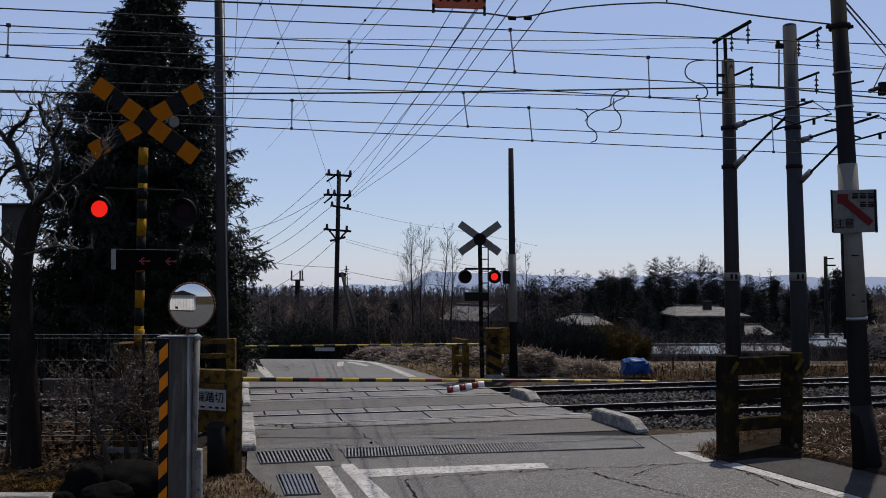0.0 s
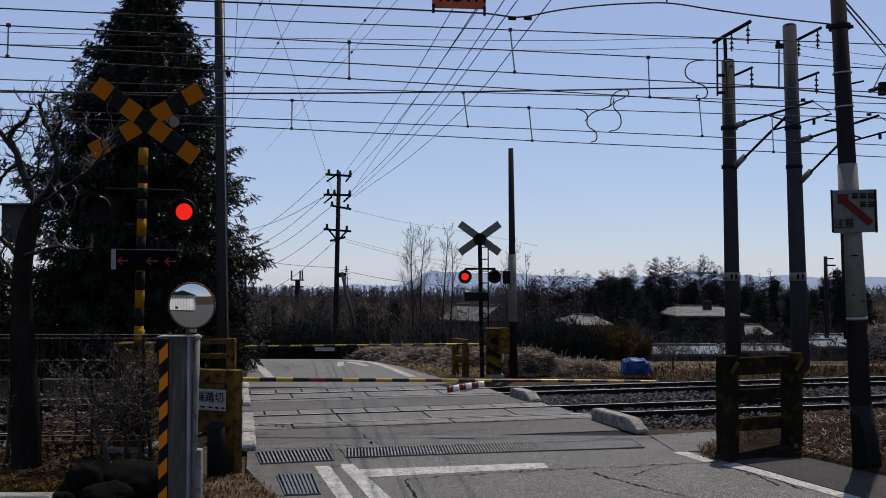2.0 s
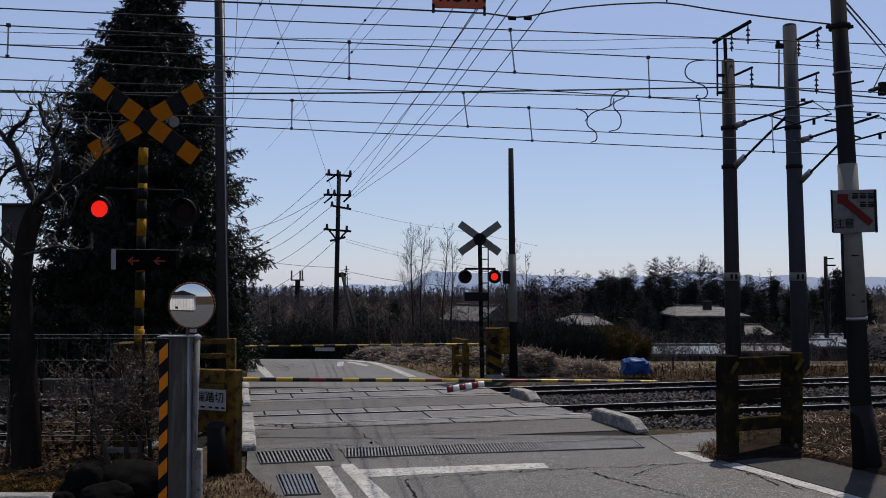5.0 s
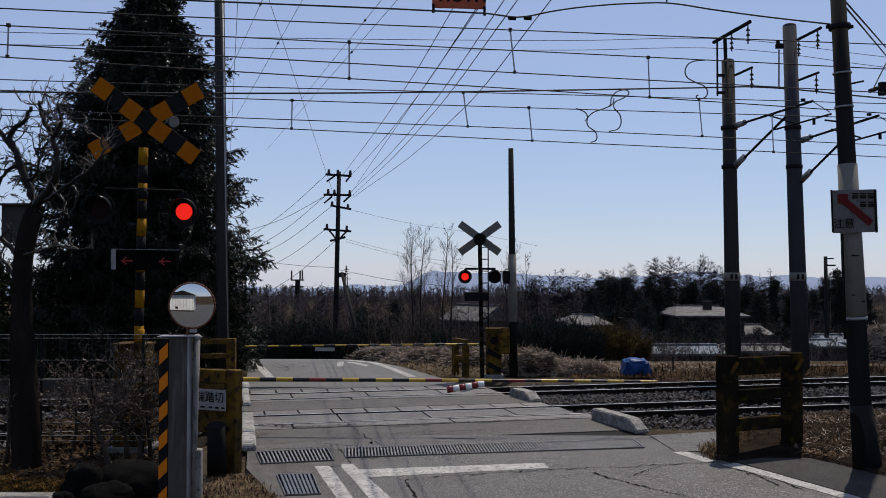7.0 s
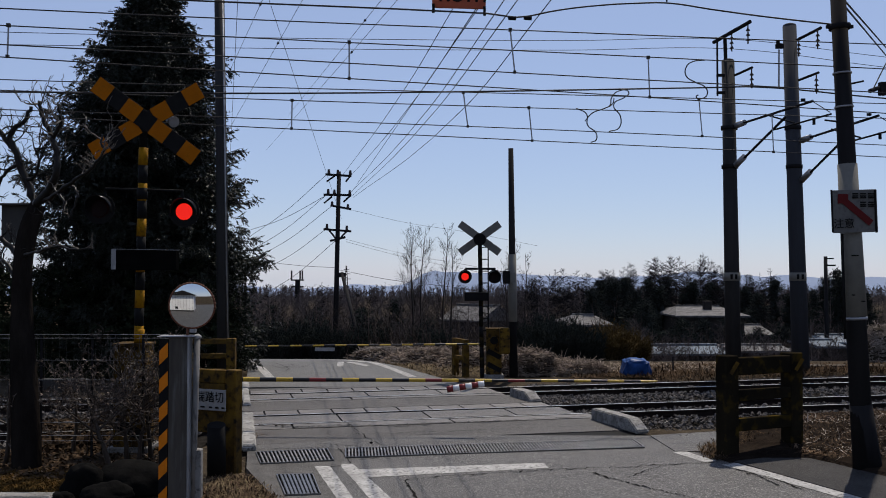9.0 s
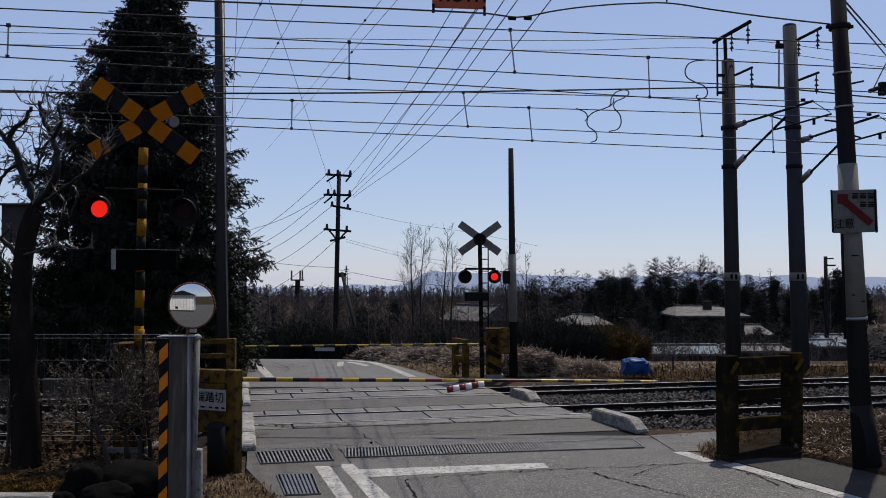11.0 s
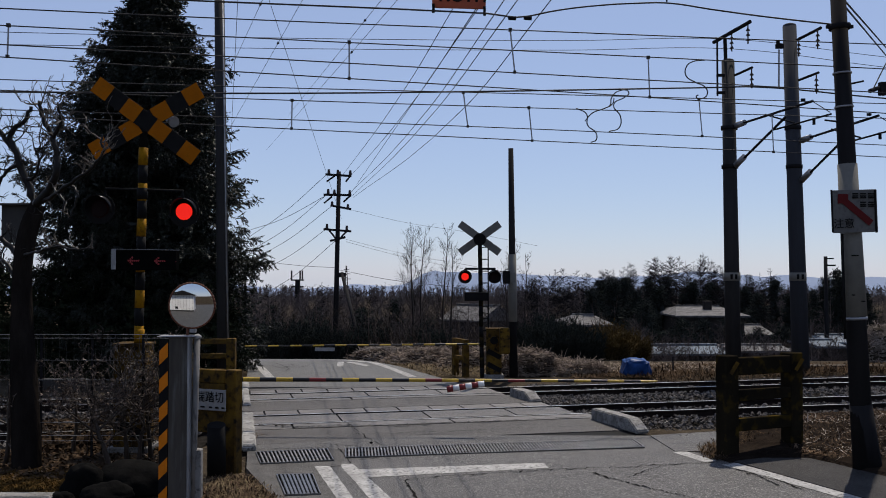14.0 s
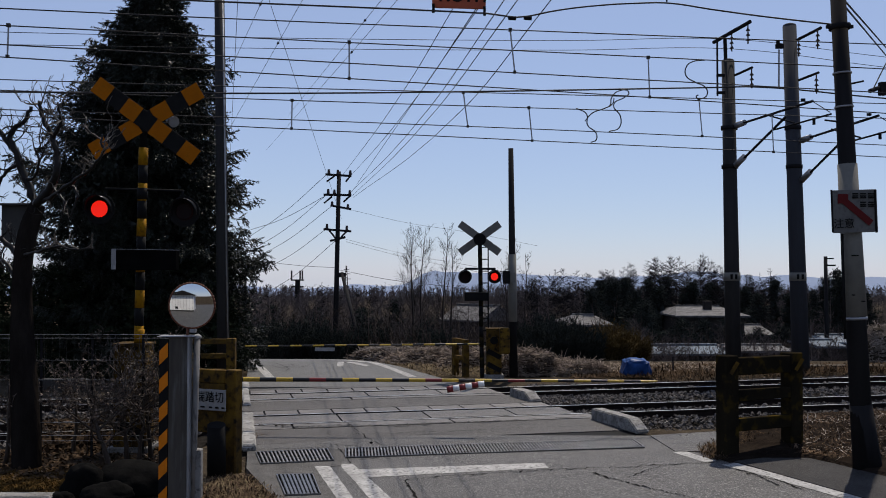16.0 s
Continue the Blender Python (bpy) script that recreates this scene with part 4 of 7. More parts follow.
for k in range(14):
    z = 0.03 + k * 0.302
    if z + 0.2 > zt:
        break
    bm = B()
    x0, x1 = -3.001, -2.911
    vs = [bm.verts.new(v) for v in ((x0, HP - 0.0155, z), (x1, HP - 0.0155, z + 0.09), (x1, HP - 0.0155, z + 0.24), (x0, HP - 0.0155, z + 0.15))]
    bm.faces.new(vs)
    e = bmesh.ops.extrude_face_region(bm, geom=list(bm.faces))
    bmesh.ops.translate(bm, verts=[v for v in e["geom"] if isinstance(v, bmesh.types.BMVert)], vec=(0, 0.003, 0))
    bmesh.ops.recalc_face_normals(bm, faces=bm.faces)
    part("stripe", bm, ORANGE, hp, "orange slanted stripe")
part("edge_flange", box(B(), ((-2.695), HP + 0.05, zt / 2), (0.02, 0.14, zt), None, 0.004), GALV, hp, "bright steel flange")
part("top_cap", box(B(), (-2.833, HP + 0.09, zt + 0.006), (0.384, 0.24, 0.012), None, 0.004), GALV, hp)
mp = thing("mirror_post", (-2.641, HP + 0.12, 0.0), "galvanised tube post with a round convex mirror", "traffic mirror")
part("post", tube(B(), (-2.677, HP + 0.12, 0), (-2.635, 10.620, 1.828), 0.034, n=16), PALEPOST, mp, "pale chalky tube", True)
part("end_cap", ball(B(), (-2.635, 10.620, 1.828), 0.042, (1.1, 1, 0.8)), WHITE, mp, "rounded white cap", True)
part("stem", tube(B(), (-2.743, 10.620, 1.780), (-2.738, 10.620, 1.943), 0.014, n=10), RIMBROWN, mp, "rusty brown stem", True)
part("footing", box(B(), (-2.636, HP + 0.16, 0.368), (0.1, 0.12, 0.521), None, 0.01), CONCRETE, mp)
bm = B()
MC, MR = Vector((-2.689, 10.600, 2.167)), 0.242
n, rings = 40, 9
tip = Vector((0.05, -1, -0.048)).normalized()
basis = tip.to_track_quat("Z", "Y").to_matrix()
RS = 1.7                                   # radius of the mirror's curve
grid = [bm.verts.new(MC + basis @ Vector((0, 0, RS - math.sqrt(RS * RS - MR * MR) + 0.004)))]
prev = None
for k in range(1, rings + 1):
    r = MR * k / rings
    h = math.sqrt(RS * RS - r * r) - math.sqrt(RS * RS - MR * MR) + 0.004
    cur = [bm.verts.new(MC + basis @ Vector((math.cos(2 * math.pi * i / n) * r, math.sin(2 * math.pi * i / n) * r, h))) for i in range(n)]
    for i in range(n):
        j = (i + 1) % n
        if prev:
            bm.faces.new((prev[i], cur[i], cur[j], prev[j]))
        else:
            bm.faces.new((grid[0], cur[i], cur[j]))
    prev = cur
MIRROR = bpy.data.materials.new("mirror")
MIRROR.use_nodes = True
mpn = MIRROR.node_tree.nodes["Principled BSDF"]
mpn.inputs["Metallic"].default_value, mpn.inputs["Roughness"].default_value, mpn.inputs["Base Color"].default_value = 1.0, 0.03, (0.62, 0.63, 0.64, 1)
part("mirror_face", bm, MIRROR, mp, "convex mirror glass", True)
bm = B()
for i in range(n):
    a0, a1 = 2 * math.pi * i / n, 2 * math.pi * (i + 1) / n
    p0, p1 = (MC + basis @ Vector((math.cos(a) * MR, math.sin(a) * MR, 0)) for a in (a0, a1))
    tube(bm, p0, p1, 0.011, n=6)
part("rim", bm, RIMBROWN, mp, "weathered brown rim", True)
part("back_shell", tube(B(), MC - basis @ Vector((0, 0, 0.07)), MC - basis @ Vector((0, 0, 0.004)), MR * 0.45, MR * 0.99, 30), RIMBROWN, mp, "weathered back shell", True)
part("clamp", box(B(), MC + Vector((0, 0.05, -MR * 0.8)), (0.07, 0.05, 0.2), None, 0.008), GALV, mp)


# ---- poles ----
def pole(name, base, top, r0, r1, mat, label, category="utility pole", group="line poles", n=20):
    base, top = Vector(base), Vector(top)
    g = thing(name, base[:], label, category, group)
    part("shaft", tube(B(), base, top, r0, r1, n), mat, g, "", True)
    return g


def insulator(at, length, parent, r=0.055, down=True):
    at = Vector(at)
    bm = tube(B(), at, at + Vector((0, 0, -length)), 0.018, n=8)
    for k in range(3):
        z = -length * (0.3 + 0.25 * k)
        tube(bm, at + Vector((0, 0, z + 0.03)), at + Vector((0, 0, z - 0.02)), 0.025, r, 12)
    return part("insulator", bm, INSUL, parent, "brown ribbed insulator", True)


# left pole before the big conifer
LPB, LPT = Vector((-5.088, 23.0, 0)), Vector((-5.263, 23.000, 10.531))
lp = pole("utility_pole", LPB[:], LPT[:], 0.145, 0.11, LEFTPOLE, "tall grey concrete pole beside the conifer")
# bright tube added along the right side as the pole's sunlit edge
part("conduit", tube(B(), LPB + Vector((0.13, -0.09, 0)), LPT + Vector((0.1, -0.07, -1)), 0.02, n=8), GALV, lp, "thin bright tube standing for the pole's sunlit edge", True)
# far-side pole with a pale wrap
RPB, RPT = Vector((1.718, 24.119, 0.000)), Vector((1.651, 24.000, 5.566))
rp = pole("utility_pole", RPB[:], RPT[:], 0.105, 0.062, POLE_DARK, "dark slim pole with a pale wrap")
z0, z1 = 1.355, 2.992
a, b = RPB.lerp(RPT, z0 / RPT.z), RPB.lerp(RPT, z1 / RPT.z)
part("wrap", tube(B(), a, b, 0.108, 0.098, 18), PALE_WRAP, rp, "pale sheet wrap", True)
part("junction_box", box(B(), (1.523, 23.800, 2.432), (0.17, 0.16, 0.31), None, 0.01), BLACKPAINT, rp, "dark junction box")
part("number_plate", box(B(), (1.684, 23.780, 2.432), (0.13, 0.02, 0.24), None, 0.004), PALE_WRAP, rp, "pale small plate")

# the pair of masts beyond the far track
def mast(bx, by, base_d, top_px, label, frame_top):
    d = base_d
    base = Vector((P_X(bx, d), d, -0.1))
    top = Vector((P_X(top_px[0], d), d, P_Z(top_px[1], d)))
    g = pole("catenary_mast", base[:], top[:], 0.205 if frame_top else 0.225, 0.165 if frame_top else 0.175, LEFTPOLE if frame_top else POLE_CONC, label, "catenary mast", "catenary masts")
    return g, base, top


MD = 26.0
m1, m1b, m1t = mast(1297, 0, MD, (1291, 107), "dark concrete catenary mast with a steel top frame", True)
m2, m2b, m2t = mast(1416, 0, MD, (1401, 44), "grey concrete catenary mast with insulator arms", False)


def mast_fittings(g, mb, mt, k):
    """Arms toward the far track, insulators, the hinged cantilever and plates."""
    def at(px, py, d=MD):
        return Vector((P_X(px, d), d, P_Z(py, d)))
    part("top_dome", ball(B(), mt, 0.165 + 0.01 * k, (1, 1, 0.45)), POLE_CONC if k else LEFTPOLE, g, "", True)
    if k == 0:
        part("top_stub", tube(B(), at(1287, 108), at(1286, 68), 0.05, n=10), POLE_DARK, g)
        part("side_bar", box(B(), at(1272, 118, 25.85), (0.04, 0.04, 1.5), None), POLE_DARK, g)
        for py in (132, 163):
            part("side_bracket", box(B(), at(1278, py, 25.85), (0.22, 0.06, 0.07)), POLE_DARK, g)
        part("cross_arm", tube(B(), at(1266, 73, 26.3), at(1331, 36, 24.6), 0.05, n=8), POLE_DARK, g, "dark slanted cross arm")
        insulator(at(1327, 40, 24.7), 0.5, g)
        insulator(at(1298, 55, 25.5), 0.5, g)
        part("side_arm", tube(B(), at(1303, 132, 25.9), at(1334, 118, 25.0), 0.034, n=8), POLE_DARK, g)
        insulator(at(1333, 120, 25.0), 0.5, g)
    else:
        part("cross_arm", tube(B(), at(1412, 70, 25.9), at(1457, 47, 24.8), 0.04, n=8), POLE_DARK, g)
        insulator(at(1417, 68, 25.8), 0.45, g)
        insulator(at(1451, 50, 24.9), 0.5, g)
        part("side_arm", tube(B(), at(1416, 141, 25.9), at(1452, 127, 25.0), 0.034, n=8), POLE_DARK, g)
        insulator(at(1448, 130, 25.0), 0.5, g)
        part("side_peg", box(B(), at(1383, 80, 25.8), (0.2, 0.08, 0.12)), POLE_DARK, g)
        part("side_peg", box(B(), at(1380, 73, 25.8), (0.08, 0.08, 0.08)), POLE_DARK, g)
        part("drop_tube", tube(B(), at(1382, 86, 25.7), at(1381, 155, 25.7), 0.024, n=8), GALV, g)
    s = (0, 0) if k == 0 else (117, 26)
    def q(px, py, d):
        return at(px + s[0], py + s[1], d)
    part("upper_tube", tube(B(), q(1318, 217, 25.6), q(1441, 178, 22.6), 0.031, n=10), POLE_DARK, g, "slanted cantilever tube", True)
    part("strut", tube(B(), q(1316, 282, 25.6), q(1392, 207, 23.2), 0.031, n=10), POLE_DARK, g, "slanted cantilever strut", True)
    part("steady_arm", tube(B(), q(1373, 229, 23.8), q(1474, 201, 22.4), 0.022, n=8), POLE_DARK, g, "steady arm", True)
    part("brace", tube(B(), q(1357, 202, 24.4), q(1408, 217, 23.4), 0.02, n=8), POLE_DARK, g)
    for a, b in (((1304, 222, 25.85), (1320, 216, 25.55)), ((1303, 293, 25.85), (1319, 277, 25.5))):
        part("post_insulator", tube(B(), q(*a), q(*b), 0.085, 0.075, 12), GALV, g, "pale stout insulator", True)
    part("hanger", tube(B(), q(1443, 180, 22.6), q(1472, 198, 22.4), 0.01, n=6), WIRE, g)
    part("clamp", box(B(), q(1443, 214, 22.9), (0.05, 0.06, 0.16)), POLE_DARK, g)
    part("clamp", box(B(), q(1424, 176, 22.9), (0.09, 0.06, 0.06)), POLE_DARK, g)
    for py in (226, 295):
        t = (P_Z(py, MD) - mb.z) / (mt.z - mb.z)
        p = mb.lerp(mt, t)
        part("band", tube(B(), p - Vector((0, 0, 0.05)), p + Vector((0, 0, 0.05)), 0.215, n=18), POLE_DARK, g, "", True)
    p = mb.lerp(mt, (P_Z(490, MD) - mb.z) / (mt.z - mb.z))
    part("number_plate", tube(B(), p - Vector((0, 0, 0.11)), p + Vector((0, 0, 0.11)), 0.218, n=20), PALE_WRAP, g, "pale number band", True)
    for dxx in (-0.07, 0.05):
        part("text_bar", box(B(), p + Vector((dxx, -0.215, 0)), (0.06, 0.012, 0.13)), BLACKPAINT, g, "dark number bar")


mast_fittings(m1, m1b, m1t, 0)
mast_fittings(m2, m2b, m2t, 1)

# big leaning pole at the right of the road
BPB, BPT = Vector((5.385, 12.700, 0.018)), Vector((5.090, 12.700, 6.492))
BPB.z = -0.05
bp_ = pole("utility_pole", BPB[:], BPT[:], 0.138, 0.093, POLE_DARK, "tall leaning pole with a pale wrap and warning sign")


def bp_at(py):
    z = P_Z(py, 12.7)
    return BPB.lerp(BPT, (z - BPB.z) / (BPT.z - BPB.z))


part("wrap", tube(B(), bp_at(560), bp_at(290), 0.140, 0.122, 24), PALE_WRAP, bp_, "pale sheet wrap", True)
part("wrap_band", tube(B(), bp_at(566), bp_at(561), 0.143, n=24), GALV, bp_, "", True)
for py, dx, w in ((453, -0.02, 0.09), (522, -0.07, 0.04), (533, 0.05, 0.05), (396, 0.03, 0.06)):
    part("tape_mark", box(B(), bp_at(py) + Vector((dx, -0.134, 0)), (w, 0.02, 0.014), None, 0.002), BLACKPAINT, bp_, "dark torn tape mark")
for py in (188, 128):
    part("wire_band", tube(B(), bp_at(py + 2), bp_at(py - 1), 0.119, n=20), GALV, bp_, "", True)
part("clamp", tube(B(), bp_at(50), bp_at(41), 0.135, n=18), POLE_DARK, bp_, "", True)
part("clamp_bolt", box(B(), bp_at(45), (0.34, 0.05, 0.04)), POLE_DARK, bp_)
part("step_peg", tube(B(), bp_at(150), bp_at(145) + Vector((0.27, 0, 0.02)), 0.012, n=6), POLE_DARK, bp_)
part("step_peg", tube(B(), bp_at(216), bp_at(212) + Vector((-0.26, 0, 0.0)), 0.012, n=6), POLE_DARK, bp_)
part("conduit", tube(B(), (5.116, 12.600, 1.681), (5.087, 12.600, 3.019), 0.02, n=8), BLACKPAINT, bp_, "", True)
part("foot", tube(B(), (5.463, 12.700, -0.068), bp_at(715), 0.155, 0.1385, 18), POLE_DARK, bp_, "thick dark foot of the pole", True)
wsign = thing("warning_sign", (5.214, 12.500, 3.301), "white warning sign with a red diagonal bolt and dark writing", "sign")
wt = Matrix.Rotation(radians(-1.5), 3, "Y")
part("plate", box(B(), (5.222, 12.520, 3.302), (0.564, 0.02, 0.543), wt, 0.004), SIGNGREY, wsign)
for px in (1474, 1551):
    part("edge_strip", box(B(), ((px - 784) / 1750 * 12.5 + 0.0, 12.505, 3.301), (0.022, 0.012, 0.543), wt), BLACKPAINT, wsign)
part("bolt", box(B(), (5.221, 12.500, 3.315), (0.52, 0.008, 0.085), Matrix.Rotation(radians(40), 3, "Y")), SIGNRED, wsign, "red diagonal bolt")
part("bolt_head", box(B(), (5.065, 12.500, 3.458), (0.13, 0.01, 0.12), Matrix.Rotation(radians(0), 3, "Y")), SIGNRED, wsign, "red head of the bolt")
lettering("注意", (5.078, 12.503, 3.136), 0.135, wsign, BLACKPAINT, wt, "dark characters")
for px, py in ((1515, 346), (1529, 346), (1543, 346), (1529, 361), (1543, 361)):
    for q in (-3, 1, 4):
        part("text_bar", box(B(), ((px - 784) / 1750 * 12.5, 12.502, P_Z(py + q, 12.5)), (0.075, 0.008, 0.016)), BLACKPAINT, wsign, "unreadable dark writing")

# ---- overhead wires of the two tracks ----
def track_wire(name, pts, r, label):
    pts = [Vector(p) for p in pts]
    a = pts[0] + (pts[0] - pts[1]).normalized() * 14
    b = pts[-1] + (pts[-1] - pts[-2]).normalized() * 40
    return wire(name, [a] + pts + [b], r, label, "overhead railway wires")


R1 = 0.011
track_wire("messenger_wire", [(-7.040, 15.610, 6.728), (-3.628, 16.429, 6.778), (2.214, 17.831, 6.896), (8.391, 19.314, 7.027)], R1, "dark messenger wire over the near track")
track_wire("contact_wire", [(-7.034, 15.612, 6.150), (-3.625, 16.430, 6.142), (2.212, 17.831, 6.103), (8.379, 19.311, 6.079)], R1, "dark contact wire over the near track")
track_wire("messenger_wire", [(-7.240, 16.062, 6.571), (-3.731, 16.905, 6.589), (2.277, 18.346, 6.631), (8.628, 19.871, 6.664)], R1, "dark messenger wire over the near track")
track_wire("contact_wire", [(-7.235, 16.064, 6.052), (-3.728, 16.905, 5.994), (2.274, 18.346, 5.900), (8.616, 19.868, 5.770)], R1, "dark contact wire over the near track")
track_wire("messenger_wire", [(-8.407, 18.682, 5.995), (-4.332, 19.660, 6.019), (2.644, 21.335, 6.085), (10.019, 23.104, 6.170)], R1, "dark messenger wire over the far track")
track_wire("contact_wire", [(-8.402, 18.683, 5.521), (-4.329, 19.661, 5.464), (2.641, 21.334, 5.361), (10.007, 23.102, 5.266)], R1, "dark contact wire over the far track")
track_wire("messenger_wire", [(-8.531, 18.953, 6.253), (-4.397, 19.945, 6.311), (2.683, 21.644, 6.449), (10.168, 23.440, 6.574)], R1, "dark messenger wire over the far track")
track_wire("contact_wire", [(-8.525, 18.954, 5.674), (-4.393, 19.946, 5.679), (2.681, 21.643, 5.664), (10.156, 23.437, 5.589)], R1, "dark contact wire over the far track")
track_wire("feeder_cable", [(-9.706, 21.570, 6.498), (-5.003, 22.699, 6.674), (-1.139, 23.627, 6.865), (7.178, 25.623, 7.367), (8.148, 25.856, 7.426), (11.574, 26.678, 7.306)], 0.021, "thick dark feeder cable")
track_wire("earth_wire", [(-9.883, 21.928, 7.906), (-5.094, 23.078, 8.069), (3.109, 25.046, 8.458), (7.727, 26.154, 8.751), (11.782, 27.128, 8.545)], 0.008, "thin grey line wire")
track_wire("earth_wire", [(-9.880, 21.929, 7.627), (-5.092, 23.078, 7.816), (3.108, 25.046, 8.211), (7.724, 26.154, 8.494), (11.779, 27.127, 8.263)], 0.008, "thin grey line wire")
for a, b in (((-7.115, 16.092, 6.579), (-7.127, 16.090, 6.067)), ((-1.660, 17.402, 6.609), (-1.659, 17.402, 5.966)), ((-3.059, 19.966, 6.028), (-3.068, 19.964, 5.452)), ((0.436, 21.105, 6.399), (0.533, 21.128, 5.673)),
             ((1.203, 17.589, 6.877), (1.284, 17.608, 6.119)), ((1.844, 21.143, 6.077), (1.916, 21.160, 5.374)), ((3.908, 18.738, 6.632), (3.937, 18.745, 5.877)), ((5.822, 22.397, 6.483), (5.899, 22.416, 5.647)), ((7.513, 22.503, 6.152), (7.547, 22.511, 5.298))):
    d = thing("dropper", b, "thin wire dropper between messenger and contact wire", "dropper", "droppers")
    part("rod", tube(B(), a, b, 0.014, n=6), GALV, d)
    part("clip", box(B(), a, (0.06, 0.05, 0.06)), WIRE, d)
    part("clip", box(B(), b, (0.05, 0.05, 0.05)), WIRE, d)
wire("jumper", [(P_X(px, 18.7), 18.7, P_Z(py, 18.7)) for px, py in ((1250, 105), (1230, 107), (1218, 115), (1216, 132), (1232, 144), (1250, 153), (1254, 165), (1246, 173), (1234, 170), (1238, 167))], 0.012, "looping dark jumper cable")
wire("jumper", [(P_X(1088, 21.5), 21.5, P_Z(173, 21.5)), (P_X(1086, 21.5), 21.5, P_Z(182, 21.5)), (P_X(1068, 21.4), 21.4, P_Z(192, 21.4)), (P_X(1050, 21.4), 21.4, P_Z(199, 21.4)), (P_X(1036, 21.4), 21.4, P_Z(214, 21.4))], 0.012, "looping dark jumper cable")
wire("jumper", [(2.911, 21.499, 6.125), (3.140, 21.554, 6.010), (3.165, 21.560, 5.763), (3.357, 21.606, 5.596), (3.356, 21.606, 5.447), (3.241, 21.578, 5.393)], 0.013, "looping dark jumper cable")
wire("jumper", [(3.527, 21.646, 6.137), (3.683, 21.684, 6.231), (3.709, 21.690, 6.382), (3.892, 21.734, 6.553), (4.114, 21.787, 6.525), (4.022, 21.765, 6.421), (3.761, 21.703, 6.234), (3.916, 21.740, 5.990), (3.888, 21.733, 5.739), (3.654, 21.677, 5.643)], 0.013, "looping dark jumper cable")

# ---- span wire and the height board ----
wire("span_wire", [(-7.363, 13.000, 6.375), (-3.545, 13.000, 6.134), (-0.628, 13.000, 6.013), (0.583, 13.000, 5.953), (0.957, 13.000, 5.900), (1.136, 13.000, 5.916)], 0.012, "dark span wire carrying the height board", smooth=False)
wire("span_wire", [(1.136, 13.000, 5.916), (1.503, 13.000, 5.991), (2.064, 13.000, 6.059), (2.588, 13.000, 6.089), (2.962, 13.000, 6.092), (3.559, 13.000, 6.006), (4.157, 13.000, 5.923), (5.108, 12.800, 5.752)], 0.011, "dark span wire tied to the leaning pole")
wire("span_hanger", [(2.962, 13.000, 6.092), (2.965, 13.000, 6.586)], 0.01, "short dark hanger wire", smooth=False)
for px in (907, 935):
    solid("turnbuckle", ((px - 784) / 1750 * 13, 13, P_Z(30, 13)), tube(B(), ((px - 791) / 1750 * 13, 13, P_Z(29, 13)), ((px - 777) / 1750 * 13, 13, P_Z(30, 13)), 0.028, n=10), BLACKPAINT, "dark turnbuckle on the span wire", "turnbuckle", "turnbuckles")
hb = thing("height_board", (0.218, 13.050, 6.034), "faded red height limit board hanging on the span wire", "sign")
part("board", box(B(), (0.218, 13.050, 6.314), (0.713, 0.03, 0.565), Matrix.Rotation(radians(1.6), 3, "Y"), 0.006), SIGN_RED, hb)
for px, py in ((767, 12), (858, 17)):
    part("leg", box(B(), ((px - 784) / 1750 * 13.02, 13.02, P_Z(py, 13.02)), (0.035, 0.03, 0.12)), BLACKPAINT, hb)
lettering("4.5m", (0.217, 13.030, 6.233), 0.38, hb, BLACKPAINT, Matrix.Rotation(radians(1.6), 3, "Y"), "dark figures")

# ---- far power pole and its lines ----
FP = 55.0
fpb = Vector((P_X(592, FP), FP, hill(-6, FP) - 0.1))
fpt = Vector((-5.796, 55.000, 8.232))
fpole = pole("power_pole", fpb[:], fpt[:], 0.16, 0.11, POLE_DARK, "dark wooden power pole with cross arms and insulators", "power pole")
for (x0, y0), (x1, y1) in (((576, 309), (622, 312)), ((573, 345), (622, 346)), ((573, 406), (622, 410)), ((584, 427), (612, 420)), ((585, 364), (622, 371))):
    part("cross_arm", box(B(), ((P_X((x0 + x1) / 2, FP)), FP - 0.15, P_Z((y0 + y1) / 2, FP)), ((x1 - x0) / 1750 * FP, 0.12, 0.12), Matrix.Rotation(math.atan2(y1 - y0, x1 - x0), 3, "Y")), POLE_DARK, fpole)
for px, py in ((582, 308), (598, 309), (620, 310), (581, 343), (592, 344), (619, 345), (588, 365), (616, 370), (579, 405), (614, 408)):
    part("insulator", tube(B(), ((P_X(px, FP)), FP - 0.15, P_Z(py, FP)), (P_X(px, FP), FP - 0.15, P_Z(py - 8, FP)), 0.09, 0.06, 8), INSUL, fpole)
for (x0, y0), (x1, y1) in (((578, 322), (592, 312)), ((574, 360), (588, 348)), ((612, 322), (620, 312)), ((608, 358), (620, 347)), ((583, 408), (594, 422)), ((604, 420), (614, 410))):
    part("brace", tube(B(), ((P_X(x0, FP)), FP - 0.15, P_Z(y0, FP)), (P_X(x1, FP), FP - 0.15, P_Z(y1, FP)), 0.05, n=6), POLE_DARK, fpole)
st = thing("stay_post", (P_X(652, 50), 50, hill(-4, 50)), "dark leaning stay post of the power pole", "stay post")
part("shaft", tube(B(), (P_X(655, 50), 50, hill(-4, 50)), (P_X(605, 54), 54, P_Z(483, 54)), 0.105, 0.09, 10), POLE_DARK, st, "", True)
part("head", box(B(), (P_X(603, 54), 54, P_Z(487, 54)), (0.5, 0.2, 0.25)), POLE_DARK, st)
